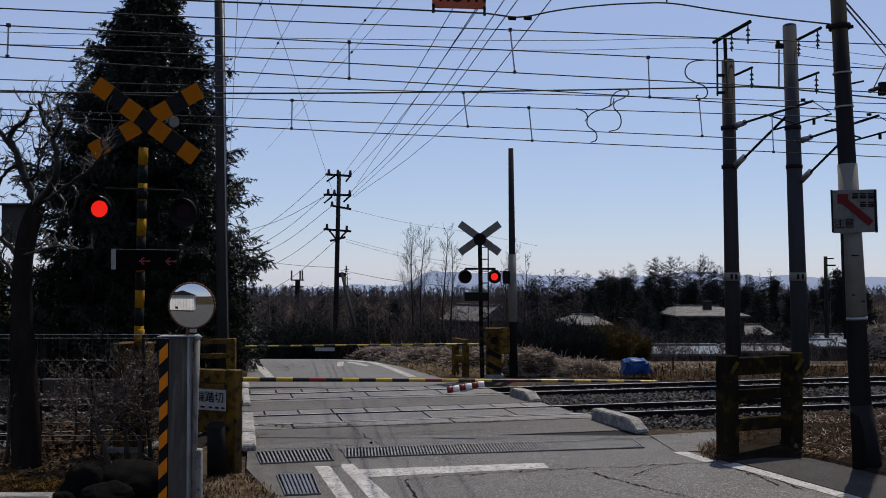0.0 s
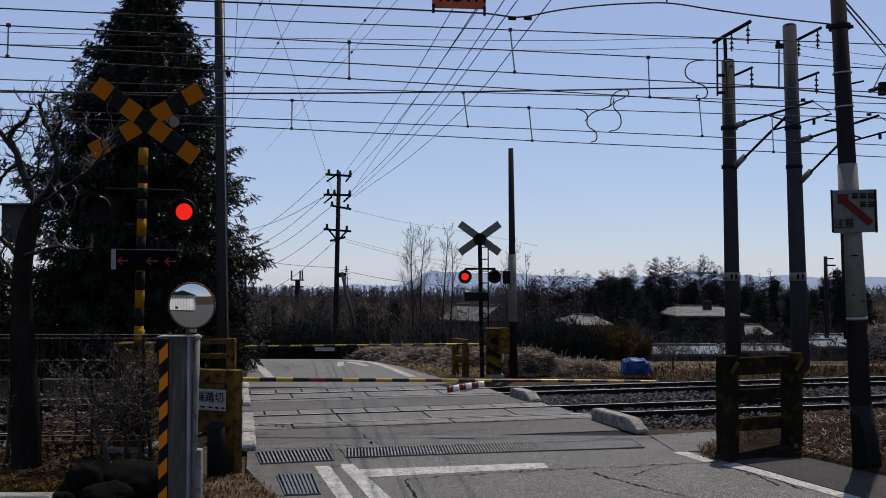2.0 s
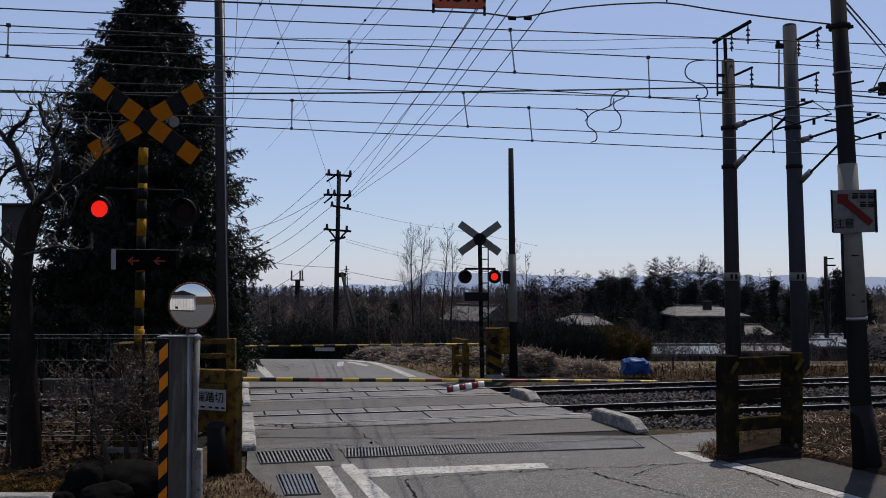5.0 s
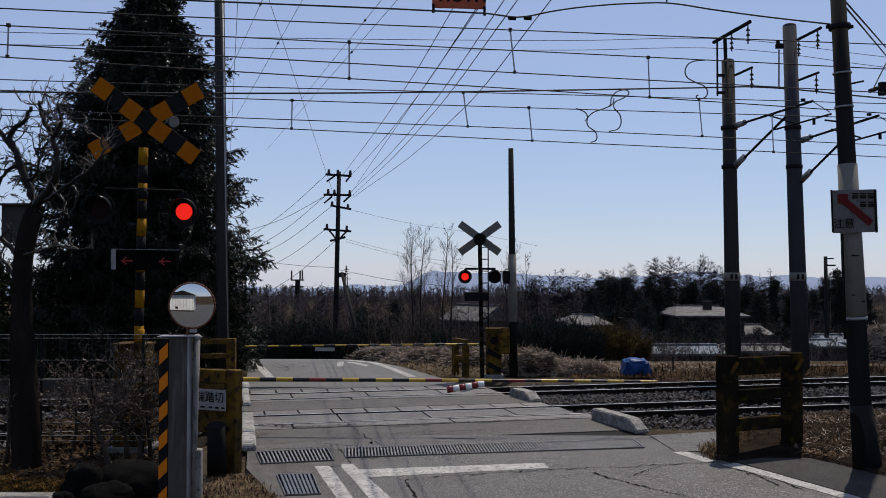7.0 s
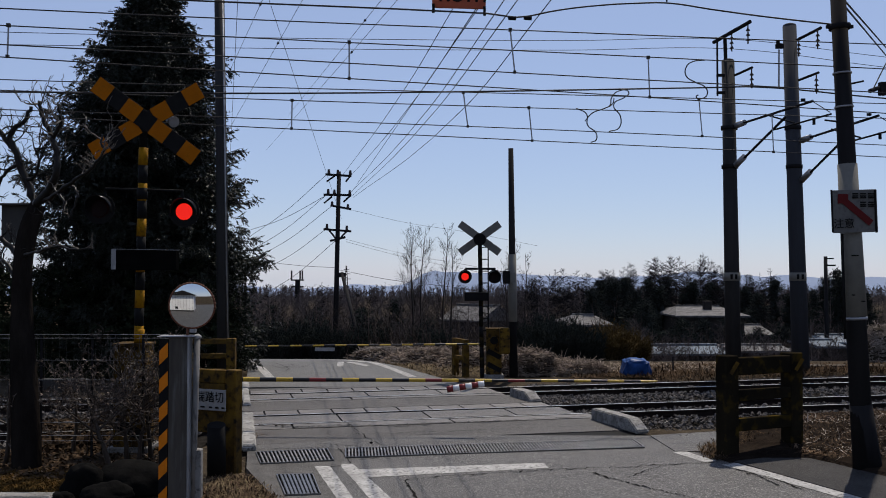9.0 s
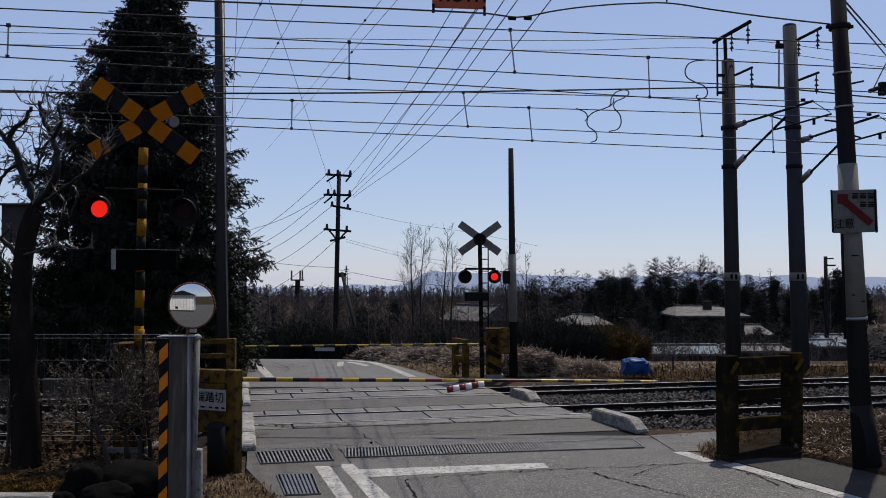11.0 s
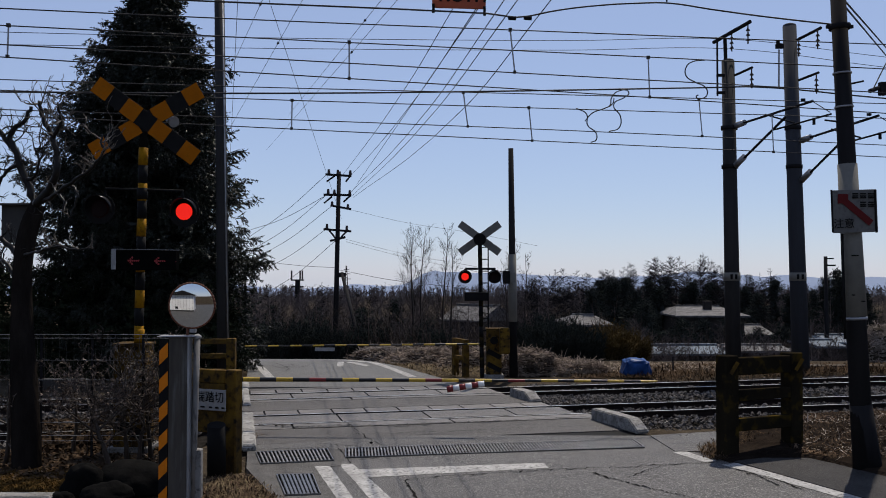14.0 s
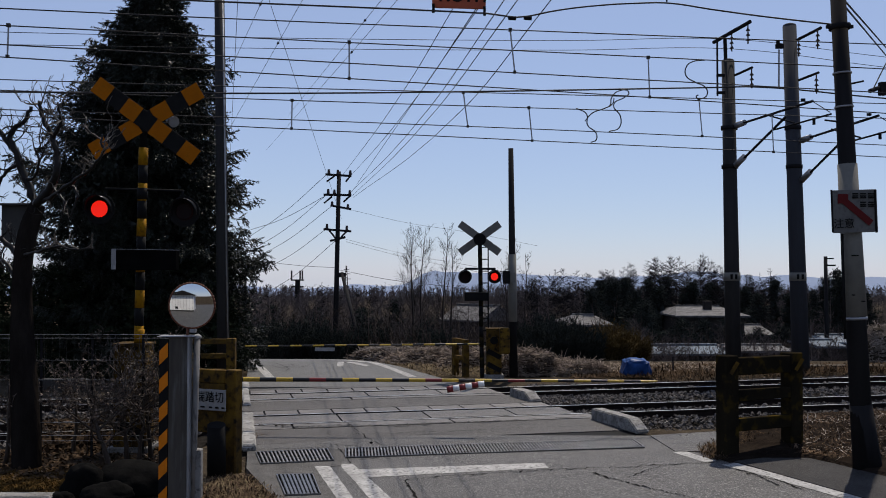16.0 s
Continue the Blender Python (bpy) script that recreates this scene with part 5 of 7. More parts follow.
LINES = [((608, 309), (720, 150), (815, -10)), ((612, 322), (738, 170), (858, -10)), ((622, 340), (760, 190), (898, -10)), ((624, 347), (775, 190), (922, -10)), ((626, 350), (822, 190), (982, -10)), ((620, 344), (752, 150), (862, -10))]
for p, q, s in LINES:
    a = Vector((P_X(p[0], FP), FP - 0.2, P_Z(p[1], FP)))
    mid = Vector((P_X(q[0], 25), 25, P_Z(q[1], 25)))
    end = Vector((P_X(s[0], 16), 16, P_Z(s[1], 16)))
    wire("power_line", [a, mid, end, end + (end - mid) * 2.2], 0.009, "thin dark power line overhead", "power lines")
for p, q in (((582, 306), (440, 420)), ((581, 343), (450, 440)), ((580, 345), (440, 408)), ((588, 365), (455, 455)), ((579, 405), (462, 478)), ((596, 425), (470, 520))):
    a = Vector((P_X(p[0], FP), FP - 0.2, P_Z(p[1], FP)))
    b = Vector((P_X(q[0], 70), 70, P_Z(q[1], 70)))
    m = (a + b) / 2 + Vector((0, 0, -0.25))
    wire("power_line", [a, m, b, b + (b - m)], 0.014, "thin dark sagging power line", "power lines")
for p, q in (((452, 458), (594, 474)), ((600, 478), (790, 507)), ((622, 372), (820, 410)), ((612, 424), (830, 470)), ((612, 428), (830, 478))):
    a, b = Vector((P_X(p[0], 56), 56, P_Z(p[1], 56))), Vector((P_X(q[0], 58), 58, P_Z(q[1], 58)))
    far_end = [b] if q[0] < 600 else [b, b + (b - a) * 0.7]
    wire("telephone_line", [a + (a - b) * 0.6 if p[0] < 500 else a, (a + b) / 2 + Vector((0, 0, -0.12)), *far_end], 0.013 if p[1] > 440 else 0.008, "thin dark telephone line", "power lines")
for p, q in (((419, -20), (408, 235)), ((470, -20), (400, 135)), ((475, 0), (565, 270)), ((532, 0), (420, 200)), ((700, 0), (540, 185)), ((676, -5), (560, 140)), ((1493, 0), (1600, 130)), ((1497, -5), (1605, 120))):
    d = 20 if p[0] < 1400 else 12.9
    a, b = Vector((P_X(p[0], d), d, P_Z(p[1], d))), Vector((P_X(q[0], d + 16), d + 16, P_Z(q[1], d + 16)))
    w = wire("stay_wire", [a + (a - b) * 0.3, a, b, b + (b - a) * 1.2], 0.006 if p[0] < 1400 else 0.014, "very thin grey stay wire", "power lines", smooth=False)
    u = {470: 0.10, 532: 0.25, 700: 0.35, 676: 0.17}.get(p[0])
    if u:
        e = (b - a).normalized() * 0.07
        m = part("marker", tube(B(), a.lerp(b, u) - e, a.lerp(b, u) + e, 0.03, 0.02, 8), WIRE, None)
        m.parent = w
        tagged(m, "small dark wire marker")

# mast at the edge of the view, with its arm and box
m3 = pole("catenary_mast", (P_X(1604, 24), 24, -0.1), (P_X(1592, 24), 24, P_Z(-40, 24)), 0.21, 0.16, POLE_DARK, "dark concrete catenary mast with a hanging arm", "catenary mast", "catenary masts")
part("cross_arm", tube(B(), (P_X(1600, 24), 24, P_Z(140, 24)), (P_X(1543, 22.6), 22.6, P_Z(160, 22.6)), 0.05, n=8), POLE_DARK, m3)
part("weight_box", box(B(), (P_X(1566, 23), 23, P_Z(156, 23)), (0.16, 0.16, 0.3)), POLE_DARK, m3)
part("stay", tube(B(), (P_X(1549, 22.7), 22.7, P_Z(156, 22.7)), (P_X(1590, 23.8), 23.8, P_Z(75, 23.8)), 0.014, n=6), WIRE, m3)


# ---- plants ----
class Soup:
    """Gathers many small tubes and leaves into one mesh."""

    def __init__(self):
        self.v, self.f, self.blades = [], [], []

    def many(self, p, d, side, length, width):
        """Many slim three-cornered blades at once, from arrays."""
        w = side * (width[:, None] / 2)
        self.blades.append(np.stack([p - w, p + w, p + d * length[:, None]], 1))

    def stick(self, p0, p1, r0, r1, n=3):
        p0, p1 = Vector(p0), Vector(p1)
        d = p1 - p0
        if d.length < 1e-5:
            return
        u = d.orthogonal().normalized()
        w = d.cross(u).normalized()
        i = len(self.v)
        for p, r in ((p0, r0), (p1, r1)):
            for k in range(n):
                a = 2 * math.pi * k / n
                self.v.append((p + u * (math.cos(a) * r) + w * (math.sin(a) * r))[:])
        for k in range(n):
            j = (k + 1) % n
            self.f.append((i + k, i + j, i + n + j, i + n + k))

    def bend(self, pts, radii, n=8):
        """One unbroken tapered tube along a line of points, closed at its ends."""
        pts = [Vector(p) for p in pts]
        first = len(self.v)
        for k, (p, r) in enumerate(zip(pts, radii)):
            d = (pts[min(k + 1, len(pts) - 1)] - pts[max(k - 1, 0)]).normalized()
            u = (Vector((1, 0, 0)) - d * d.x) if abs(d.x) < 0.9 else (Vector((0, 1, 0)) - d * d.y)
            u.normalize()
            w = d.cross(u)
            for i in range(n):
                a = 2 * math.pi * i / n
                self.v.append((p + u * (math.cos(a) * r) + w * (math.sin(a) * r))[:])
        for k in range(len(pts) - 1):
            for i in range(n):
                j = (i + 1) % n
                q = first + k * n
                self.f.append((q + i, q + j, q + n + j, q + n + i))
        self.f.append(tuple(first + i for i in range(n))[::-1])
        self.f.append(tuple(first + (len(pts) - 1) * n + i for i in range(n)))

    def leaf(self, p, d, up, length, width):
        """A thin pointed blade, bent once."""
        side = d.cross(up)
        if side.length < 1e-4:
            side = d.orthogonal()
        side = side.normalized() * (width / 2)
        i = len(self.v)
        q = p + d * (length * 0.5) + up * (length * 0.06)
        self.v += [(p - side * 0.35)[:], (p + side * 0.35)[:], (q + side)[:], (q - side)[:], (p + d * length - up * (length * 0.08))[:]]
        self.f += [(i, i + 1, i + 2, i + 3), (i + 3, i + 2, i + 4)]

    def needle(self, p, d, side, length, width):
        """A slim three-cornered blade."""
        i = len(self.v)
        s = side * (width / 2)
        self.v += [(p - s)[:], (p + s)[:], (p + d * length)[:]]
        self.f.append((i, i + 1, i + 2))

    def made(self, name, mat, label="", category="", kind="", parent=None, origin=None, group=""):
        me = bpy.data.meshes.new(name)
        o = Vector(origin) if origin is not None else (BASE[parent] if parent else Vector((0, 0, 0)))
        verts, faces = [(x - o.x, y - o.y, z - o.z) for x, y, z in self.v], self.f
        if self.blades:
            b = np.concatenate(self.blades).reshape(-1, 3) - np.array(o[:])
            tri = (np.arange(len(b)) + len(verts)).reshape(-1, 3)
            verts, faces = verts + b.tolist(), faces + tri.tolist()
        me.from_pydata(verts, [], faces)
        if self.f:
            me.polygons.foreach_set("use_smooth", np.arange(len(faces)) < len(self.f))
        me.materials.append(mat)
        ob = new(name, me)
        ob.parent = parent
        ob.location = o - (BASE[parent] if parent else Vector((0, 0, 0)))
        BASE[ob] = o
        return tagged(ob, label, category, group, kind)


def unit(a):
    return a / np.maximum(np.linalg.norm(a, axis=-1, keepdims=True), 1e-9)


def rows_of(a, n):
    return np.repeat(a, n, axis=0)


def grow(s, rnd, p, d, length, r, level, spread=0.6, up=0.15, twist=0.25, n=5, kids=(3, 5), min_r=0.004, wob=3):
    """A limb in bent segments that bears thinner limbs."""
    pts = [Vector(p)]
    d = Vector(d).normalized()
    for k in range(wob):
        d = (d + Vector((rnd.gauss(0, twist), rnd.gauss(0, twist), rnd.gauss(0, twist) + up * 0.4))).normalized()
        q = pts[-1] + d * (length / wob)
        a, b = r * (1 - 0.55 * k / wob), r * (1 - 0.55 * (k + 1) / wob)
        s.stick(pts[-1], q, max(a, min_r), max(b, min_r * 0.8), n)
        pts.append(q)
    if level <= 0:
        return
    for _ in range(rnd.randint(*kids)):
        t = rnd.uniform(0.3, 1.0)
        i = min(wob - 1, int(t * wob))
        q = pts[i].lerp(pts[i + 1], t * wob - i)
        nd = (d + Vector((rnd.gauss(0, spread), rnd.gauss(0, spread), rnd.gauss(0, spread) + up))).normalized()
        grow(s, rnd, q, nd, length * rnd.uniform(0.5, 0.75), r * rnd.uniform(0.38, 0.55), level - 1, spread, up, twist, max(3, n - 1), kids, min_r, wob)


# ---- the big conifer, its crown in tiers that sway ----
CROWN_SHAPE = ((0, 0.04), (0.94, 0.66), (1.5, 1.02), (2.15, 1.5), (2.9, 1.95), (4.0, 2.3), (5.5, 2.65), (7.0, 2.8), (11.0, 2.85))


def conifer(at, height, tiers, label, seed, mat, count):
    """A trunk and six tiers of boughs that dip and turn up at the tip, hung with needle sprays."""
    r = np.random.default_rng(seed)
    at = Vector(at)
    g = thing("conifer", at[:], label, "conifer")
    part("trunk", tube(B(), at, at + Vector((0, 0, height * 0.97)), 0.24, 0.03, 12), BARK, g, "dark tapered trunk", True)
    tops = []
    down, reach_at = [c[0] for c in CROWN_SHAPE], [c[1] for c in CROWN_SHAPE]
    for ti in range(tiers):
        z0, z1 = 0.35 + (height - 0.35) * ti / tiers, 0.35 + (height - 0.35) * (ti + 1) / tiers
        s = Soup()
        for i in range(count):
            z = z0 + (z1 - z0) * (i + r.random()) / count
            a = 2.39996 * i + r.uniform(-0.5, 0.5)
            reach = float(np.interp(height - z, down, reach_at)) * (r.uniform(0.68, 1.02) if r.random() < 0.8 else r.uniform(1.02, 1.15))
            if height - z > 3.4:                 # fuller on the open west side
                reach *= 1.05 - 0.17 * math.cos(a) if height - z < 6 else 1.1 - 0.06 * math.cos(a)
            out = np.array((math.cos(a), math.sin(a), 0.0))
            side = np.array((-out[1], out[0], 0.0))
            dip, lift = r.uniform(0.15, 0.5), r.uniform(0.10, 0.38)
            p0 = np.array(at[:]) + (0, 0, z)

            def bough(t):
                t = np.asarray(t, float)[..., None]
                return p0 + out * (reach * t) + np.array((0, 0, 1.0)) * reach * (-dip * t + lift * t ** 3)
            pts = bough([0, 0.35, 0.7, 1.0])
            for k in range(3):
                s.stick(pts[k], pts[k + 1], 0.026 - 0.007 * k, 0.019 - 0.007 * k, 3)
            k = int(14 + 30 * reach)            # the dense inner foliage
            t = r.uniform(0.0, 0.72, k)
            e = unit(r.normal(0, 1, (k, 3)))
            s.many(bough(t) + r.normal(0, 0.10, (k, 3)), e, unit(np.cross(e, r.normal(0, 1, (k, 3)))), r.uniform(0.12, 0.26, k), r.uniform(0.07, 0.15, k))
            m = int(9 + 19 * reach)
            t = r.uniform(0.18, 1.0, m)
            off = r.normal(0, 1, m) * (0.05 + 0.17 * reach * (1 - t))
            q = bough(t) + side * off[:, None]
            q[:, 2] -= np.abs(off) * 0.25
            d = unit(out * r.uniform(0.25, 1.0, (m, 1)) + side * (off * r.uniform(0.5, 3.0, m))[:, None] + np.array((0, 0, 1.0)) * r.uniform(-1.6, 0.3, (m, 1)))
            ln = r.uniform(0.16, 0.36, m)
            n = 24
            u = r.uniform(0, 1, (m * n, 1))
            dd = rows_of(d, n)
            p = rows_of(q, n) + dd * rows_of(ln[:, None], n) * u
            nd = unit(dd * r.uniform(0.5, 1.0, (m * n, 1)) + r.normal(0, 0.42, (m * n, 3)))
            s.many(p, nd, unit(np.cross(nd, r.normal(0, 1, (m * n, 3)))), r.uniform(0.05, 0.12, m * n) * (1.15 - 0.5 * u[:, 0]), r.uniform(0.016, 0.042, m * n))
        tops.append(s.made("crown", mat, "dense dark green sprays", parent=g, origin=at + Vector((0, 0, z0 * 0.55))))
    return g, tops


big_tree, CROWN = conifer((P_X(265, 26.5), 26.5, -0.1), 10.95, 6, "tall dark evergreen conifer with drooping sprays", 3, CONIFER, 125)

# ---- left bare garden tree, a bare shrub and small stems ----
def bare_tree(name, at, seed, label, trunk_r, height, limbs, mat, category="tree", level=3, lean=(0, 0), spread=0.55, kids=(3, 5), limb_len=0.5, from_share=0.45, up=0.2, min_r=0.005, group="", twist=0.25, limb_r=0.6, leaves=0):
    rnd = random.Random(seed)
    at = Vector(at)
    g = thing(name, at[:], label, category, group)
    s = Soup()
    pts = [at + Vector((0, 0, -0.1))]
    for k in range(6):
        t = (k + 1) / 6
        pts.append(at + Vector((lean[0] * t + rnd.gauss(0, 0.012 * height), lean[1] * t + rnd.gauss(0, 0.012 * height), height * t)))
    s.bend(pts, [trunk_r * (1.12 - 0.125 * k) if k else trunk_r * 1.3 for k in range(7)], 10)
    s.made("trunk", BARK if trunk_r > 0.08 else mat, "grey-brown bark trunk", parent=g)
    c = Soup()
    for k in range(limbs):
        t = from_share + (1 - from_share) * (k + rnd.random()) / limbs
        i = min(5, int(t * 6))
        q = pts[i].lerp(pts[i + 1], t * 6 - i)
        a = rnd.uniform(0, 2 * math.pi)
        d = Vector((math.cos(a), math.sin(a), rnd.uniform(0.15, 0.9)))
        grow(c, rnd, q, d, height * limb_len * rnd.uniform(0.6, 1.0) * (1.25 - 0.6 * t), trunk_r * limb_r * (1 - 0.4 * t), level, spread, up, twist, 5, kids, min_r)
    c.made("crown", mat, "bare winter branches and twigs", parent=g)
    if leaves:
        v = np.array(c.v)
        r = np.random.default_rng(seed)
        p = v[r.integers(0, len(v), leaves)]
        d = unit(r.normal(0, 1, (leaves, 3)))
        s = Soup()
        s.many(p, d, unit(np.cross(d, r.normal(0, 1, (leaves, 3)))), r.uniform(0.02, 0.055, leaves), r.uniform(0.012, 0.03, leaves))
        s.made("clinging_leaves", CLINGING, "withered leaves still on the twigs", kind="stuff", parent=g)
    return g


def curve_points(pts, n=4):
    """A smooth line through the given points."""
    pts = [Vector(p) for p in pts]
    ext = [pts[0] * 2 - pts[1]] + pts + [pts[-1] * 2 - pts[-2]]
    out = []
    for a, b, c, d in zip(ext, ext[1:], ext[2:], ext[3:]):
        for k in range(n):
            t = k / n
            out.append(0.5 * (2 * b + (c - a) * t + (2 * a - 5 * b + 4 * c - d) * t ** 2 + (3 * b - a - 3 * c + d) * t ** 3))
    return out + [pts[-1]]


def garden_tree():
    """A gnarled pruned tree: trunk, crooked limbs and long thin shoots."""
    rnd = random.Random(12)
    g = thing("garden_tree", (-5.437, 12.978, 0.000), "gnarled bare garden tree with thick dark trunk", "tree")

    def at(px, py, d=12.9):
        return (P_X(px, d), d, P_Z(py, d))
    s = Soup()
    trunk = curve_points([at(52, 842), at(49, 760), at(42, 620), at(39, 520), at(42, 450), at(52, 400), at(66, 362)], 3)
    m = len(trunk) - 1
    s.bend(trunk, [0.185 - 0.09 * k / m + 0.012 * math.sin(9 * k / m) for k in range(m + 1)], 12)
    s.made("trunk", BARK, "thick dark trunk", parent=g)
    limbs = [([at(66, 366), at(52, 338), at(36, 303), at(24, 264), at(14, 238), at(38, 215), at(52, 188)], 0.055, 12),
             ([at(24, 266), at(6, 246), at(-12, 214), at(-20, 176)], 0.04, 9),
             ([at(64, 362, 12.8), at(84, 336, 12.7), at(97, 308, 12.6), at(99, 278, 12.6), at(90, 240, 12.6), at(72, 207, 12.6), at(67, 178, 12.6)], 0.055, 13),
             ([at(92, 244, 12.6), at(104, 214, 12.5), at(99, 180, 12.5)], 0.03, 7),
             ([at(70, 360, 12.8), at(100, 342, 12.5), at(131, 318, 12.3), at(158, 300, 12.2), at(180, 270, 12.1), at(178, 238, 12.1)], 0.028, 17),
             ([at(124, 324, 12.4), at(134, 342, 12.3), at(131, 366, 12.3), at(120, 392, 12.3)], 0.018, 3),
             ([at(100, 342, 12.5), at(112, 358, 12.4), at(106, 394, 12.4)], 0.018, 3),
             ([at(44, 452, 12.8), at(66, 446, 12.5), at(103, 437, 12.3), at(130, 442, 12.2), at(164, 440, 12.1)], 0.022, 9),
             ([at(38, 470), at(22, 440, 13.0), at(2, 424, 13.1), at(-18, 400, 13.1)], 0.05, 9),
             ([at(42, 318), at(60, 312, 12.8), at(66, 282, 12.7), at(58, 262, 12.7)], 0.024, 7),
             ([at(34, 498), at(14, 470, 13.0), at(0, 462, 13.1), at(-14, 480, 13.1)], 0.03, 8),
             ([at(30, 290), at(14, 300, 13.0), at(0, 318, 13.1), at(-12, 350, 13.1)], 0.028, 9)]
    for pts, r, shoots in limbs:
        limb = Soup()
        line = curve_points(pts, 5)
        for k in range(1, len(line) - 1):
            line[k] += Vector((rnd.gauss(0, 0.008), rnd.gauss(0, 0.01), rnd.gauss(0, 0.008)))
        n = len(line) - 1
        # shoots on the right-hand limbs get the paler, sunlit colour
        lit_shoots = limb if pts[-1][0] < -5.2 else Soup()
        limb.bend(line, [r * (1 - 0.62 * k / n) * (1 + 0.2 * rnd.random()) for k in range(n + 1)], 8)
        for _ in range(shoots):
            i = min(n - 1, int(n * rnd.uniform(0.15, 1.0)))
            q = line[i].lerp(line[i + 1], rnd.random())
            lower = q.z < 3.95 and q.x > -5.0     # short spurs only on the shaded inner side
            dd = Vector((rnd.gauss(-0.4 if lower else 0, 0.5 if lower else 0.7), rnd.gauss(0, 0.5), rnd.uniform(0.1 if lower else -0.2, 1.0)))
            grow(lit_shoots, rnd, q, dd, rnd.uniform(0.16, 0.42) * (0.55 if lower else 1.0), rnd.uniform(0.008, 0.014), 2, 0.6, 0.25, 0.28, 5, (1, 3), 0.004, 4)
        ob = limb.made("limb", SHOOT, "crooked limb with thin bare shoots", parent=g)
        if lit_shoots is not limb:
            lit_shoots.made("young_shoots", SUNLIT_SHOOT, "thin shoots in a paler sunlit colour", kind="stuff", parent=ob, origin=BASE[ob])


garden_tree()
bare_tree("bare_shrub", (-4.209, 12.681, 0.000), 5, "leafless shrub with a forked stem", 0.035, 0.9, 9, SHRUBTWIG, "shrub", 3, (-0.35, 0), kids=(2, 4), limb_len=0.8, from_share=0.3, min_r=0.004, spread=0.7, leaves=900)
bare_tree("bare_shrub", (-4.012, 13.094, 0.000), 6, "leafless twiggy shrub by the fence", 0.03, 1.0, 11, SHRUBTWIG, "shrub", 3, (0.1, 0), kids=(2, 4), limb_len=0.7, from_share=0.2, min_r=0.004, spread=0.7, leaves=900)
bare_tree("bare_shrub", (-4.249, 13.371, 0.000), 15, "leafless twiggy shrub by the fence", 0.03, 1.2, 14, SHRUBTWIG, "shrub", 3, (-0.1, 0), kids=(2, 4), limb_len=0.6, from_share=0.15, min_r=0.004, spread=0.7, leaves=900)
bare_tree("bare_shrub", (-3.958, 13.493, 0.000), 16, "leafless twiggy shrub by the fence", 0.03, 1.15, 14, SHRUBTWIG, "shrub", 3, (-0.1, 0), kids=(2, 4), limb_len=0.6, from_share=0.15, min_r=0.004, spread=0.7, leaves=900)
bare_tree("bare_shrub", (-5.830, 13.251, 0.000), 8, "leafless shrub beside the garden tree", 0.03, 1.1, 9, SHRUBTWIG, "shrub", 2, (0.05, 0), kids=(2, 4), limb_len=0.6, from_share=0.2, min_r=0.005, leaves=900)
bare_tree("bare_shrub", (-5.209, 14.007, 0.000), 9, "leafless shrub behind the wire fence", 0.03, 0.8, 9, SHRUBTWIG, "shrub", 2, (0.05, 0), kids=(2, 4), limb_len=0.7, from_share=0.2, min_r=0.005, leaves=900)


def birch(px, d, top, seed, mat, fan=1.0):
    """A slender tree whose thin branches rise steeply and fork into fine twigs."""
    r = np.random.default_rng(seed)
    z = hill(P_X(px, d), d)
    base = Vector((P_X(px, d), d, z))
    h = P_Z(top, d) - z
    g = thing("birch", base[:], "slender grey leafless birch", "tree", "bare birches")
    s = Soup()
    line = [base + Vector((0.03 * h * math.sin(seed + 4.0 * t) * t, 0, h * t)) for t in [k / 8 for k in range(9)]]
    s.bend(line, [0.075 * (1 - 0.93 * k / 8) for k in range(9)], 7)
    s.made("trunk", mat, "thin grey trunk", parent=g)
    c = Soup()
    for _ in range(40):
        t = 0.30 + 0.68 * r.random() ** 0.9
        i = min(7, int(t * 8))
        p = line[i].lerp(line[i + 1], t * 8 - i)
        a = r.uniform(0, 6.28)
        d0 = Vector((math.cos(a), 0.7 * math.sin(a), r.uniform(0.35, 1.2))).normalized()
        ln = h * (0.30 * (1.0 - t) + 0.06) * r.uniform(0.6, 1.15) * fan
        pts = [p]
        for k in range(4):
            d0 = (d0 + Vector((r.normal(0, 0.10), r.normal(0, 0.10), 0.20))).normalized()
            pts.append(pts[-1] + d0 * (ln / 4))
            c.stick(pts[-2], pts[-1], 0.010 * (1.1 - t) * (1 - 0.2 * k) + 0.0025, 0.010 * (1.1 - t) * (0.8 - 0.2 * k) + 0.0025, 3)
        n = 11
        w = r.uniform(0.15, 1.0, n) * 4
        k = np.minimum(w.astype(int), 3)
        arr = np.array([q[:] for q in pts])
        q = arr[k] + (arr[k + 1] - arr[k]) * (w - k)[:, None]
        e = unit(np.array(d0[:]) * 0.8 + r.normal(0, 0.42, (n, 3)) + (0, 0, 0.25))
        le = ln * r.uniform(0.14, 0.4, n)
        c.many(q, e, unit(np.cross(e, (0, 1, 0.01))), le, np.full(n, 0.007))
        m = 3
        q2 = rows_of(q, m) + rows_of(e * le[:, None], m) * r.uniform(0.2, 1.0, (n * m, 1))
        e2 = unit(rows_of(e, m) + r.normal(0, 0.4, (n * m, 3)))
        c.many(q2, e2, unit(np.cross(e2, (0, 1, 0.01))), rows_of(le, m) * r.uniform(0.3, 0.8, n * m), np.full(n * m, 0.005))
    c.made("crown", mat, "fine rising bare twigs", parent=g)


for px, d, top, seed, fan in ((733, 44, 402, 21, 1.0), (748, 46, 400, 22, 1.0), (785, 45, 402, 23, 0.85), (796, 48, 425, 24, 0.9), (728, 50, 440, 25, 1.0)):
    birch(px, d, top, seed, BIRCH, fan)
for px, d, top, seed in ((902, 46, 420, 29), (926, 48, 452, 30), (893, 50, 466, 31)):
    birch(px, d, top, seed, BIRCH, 0.9)


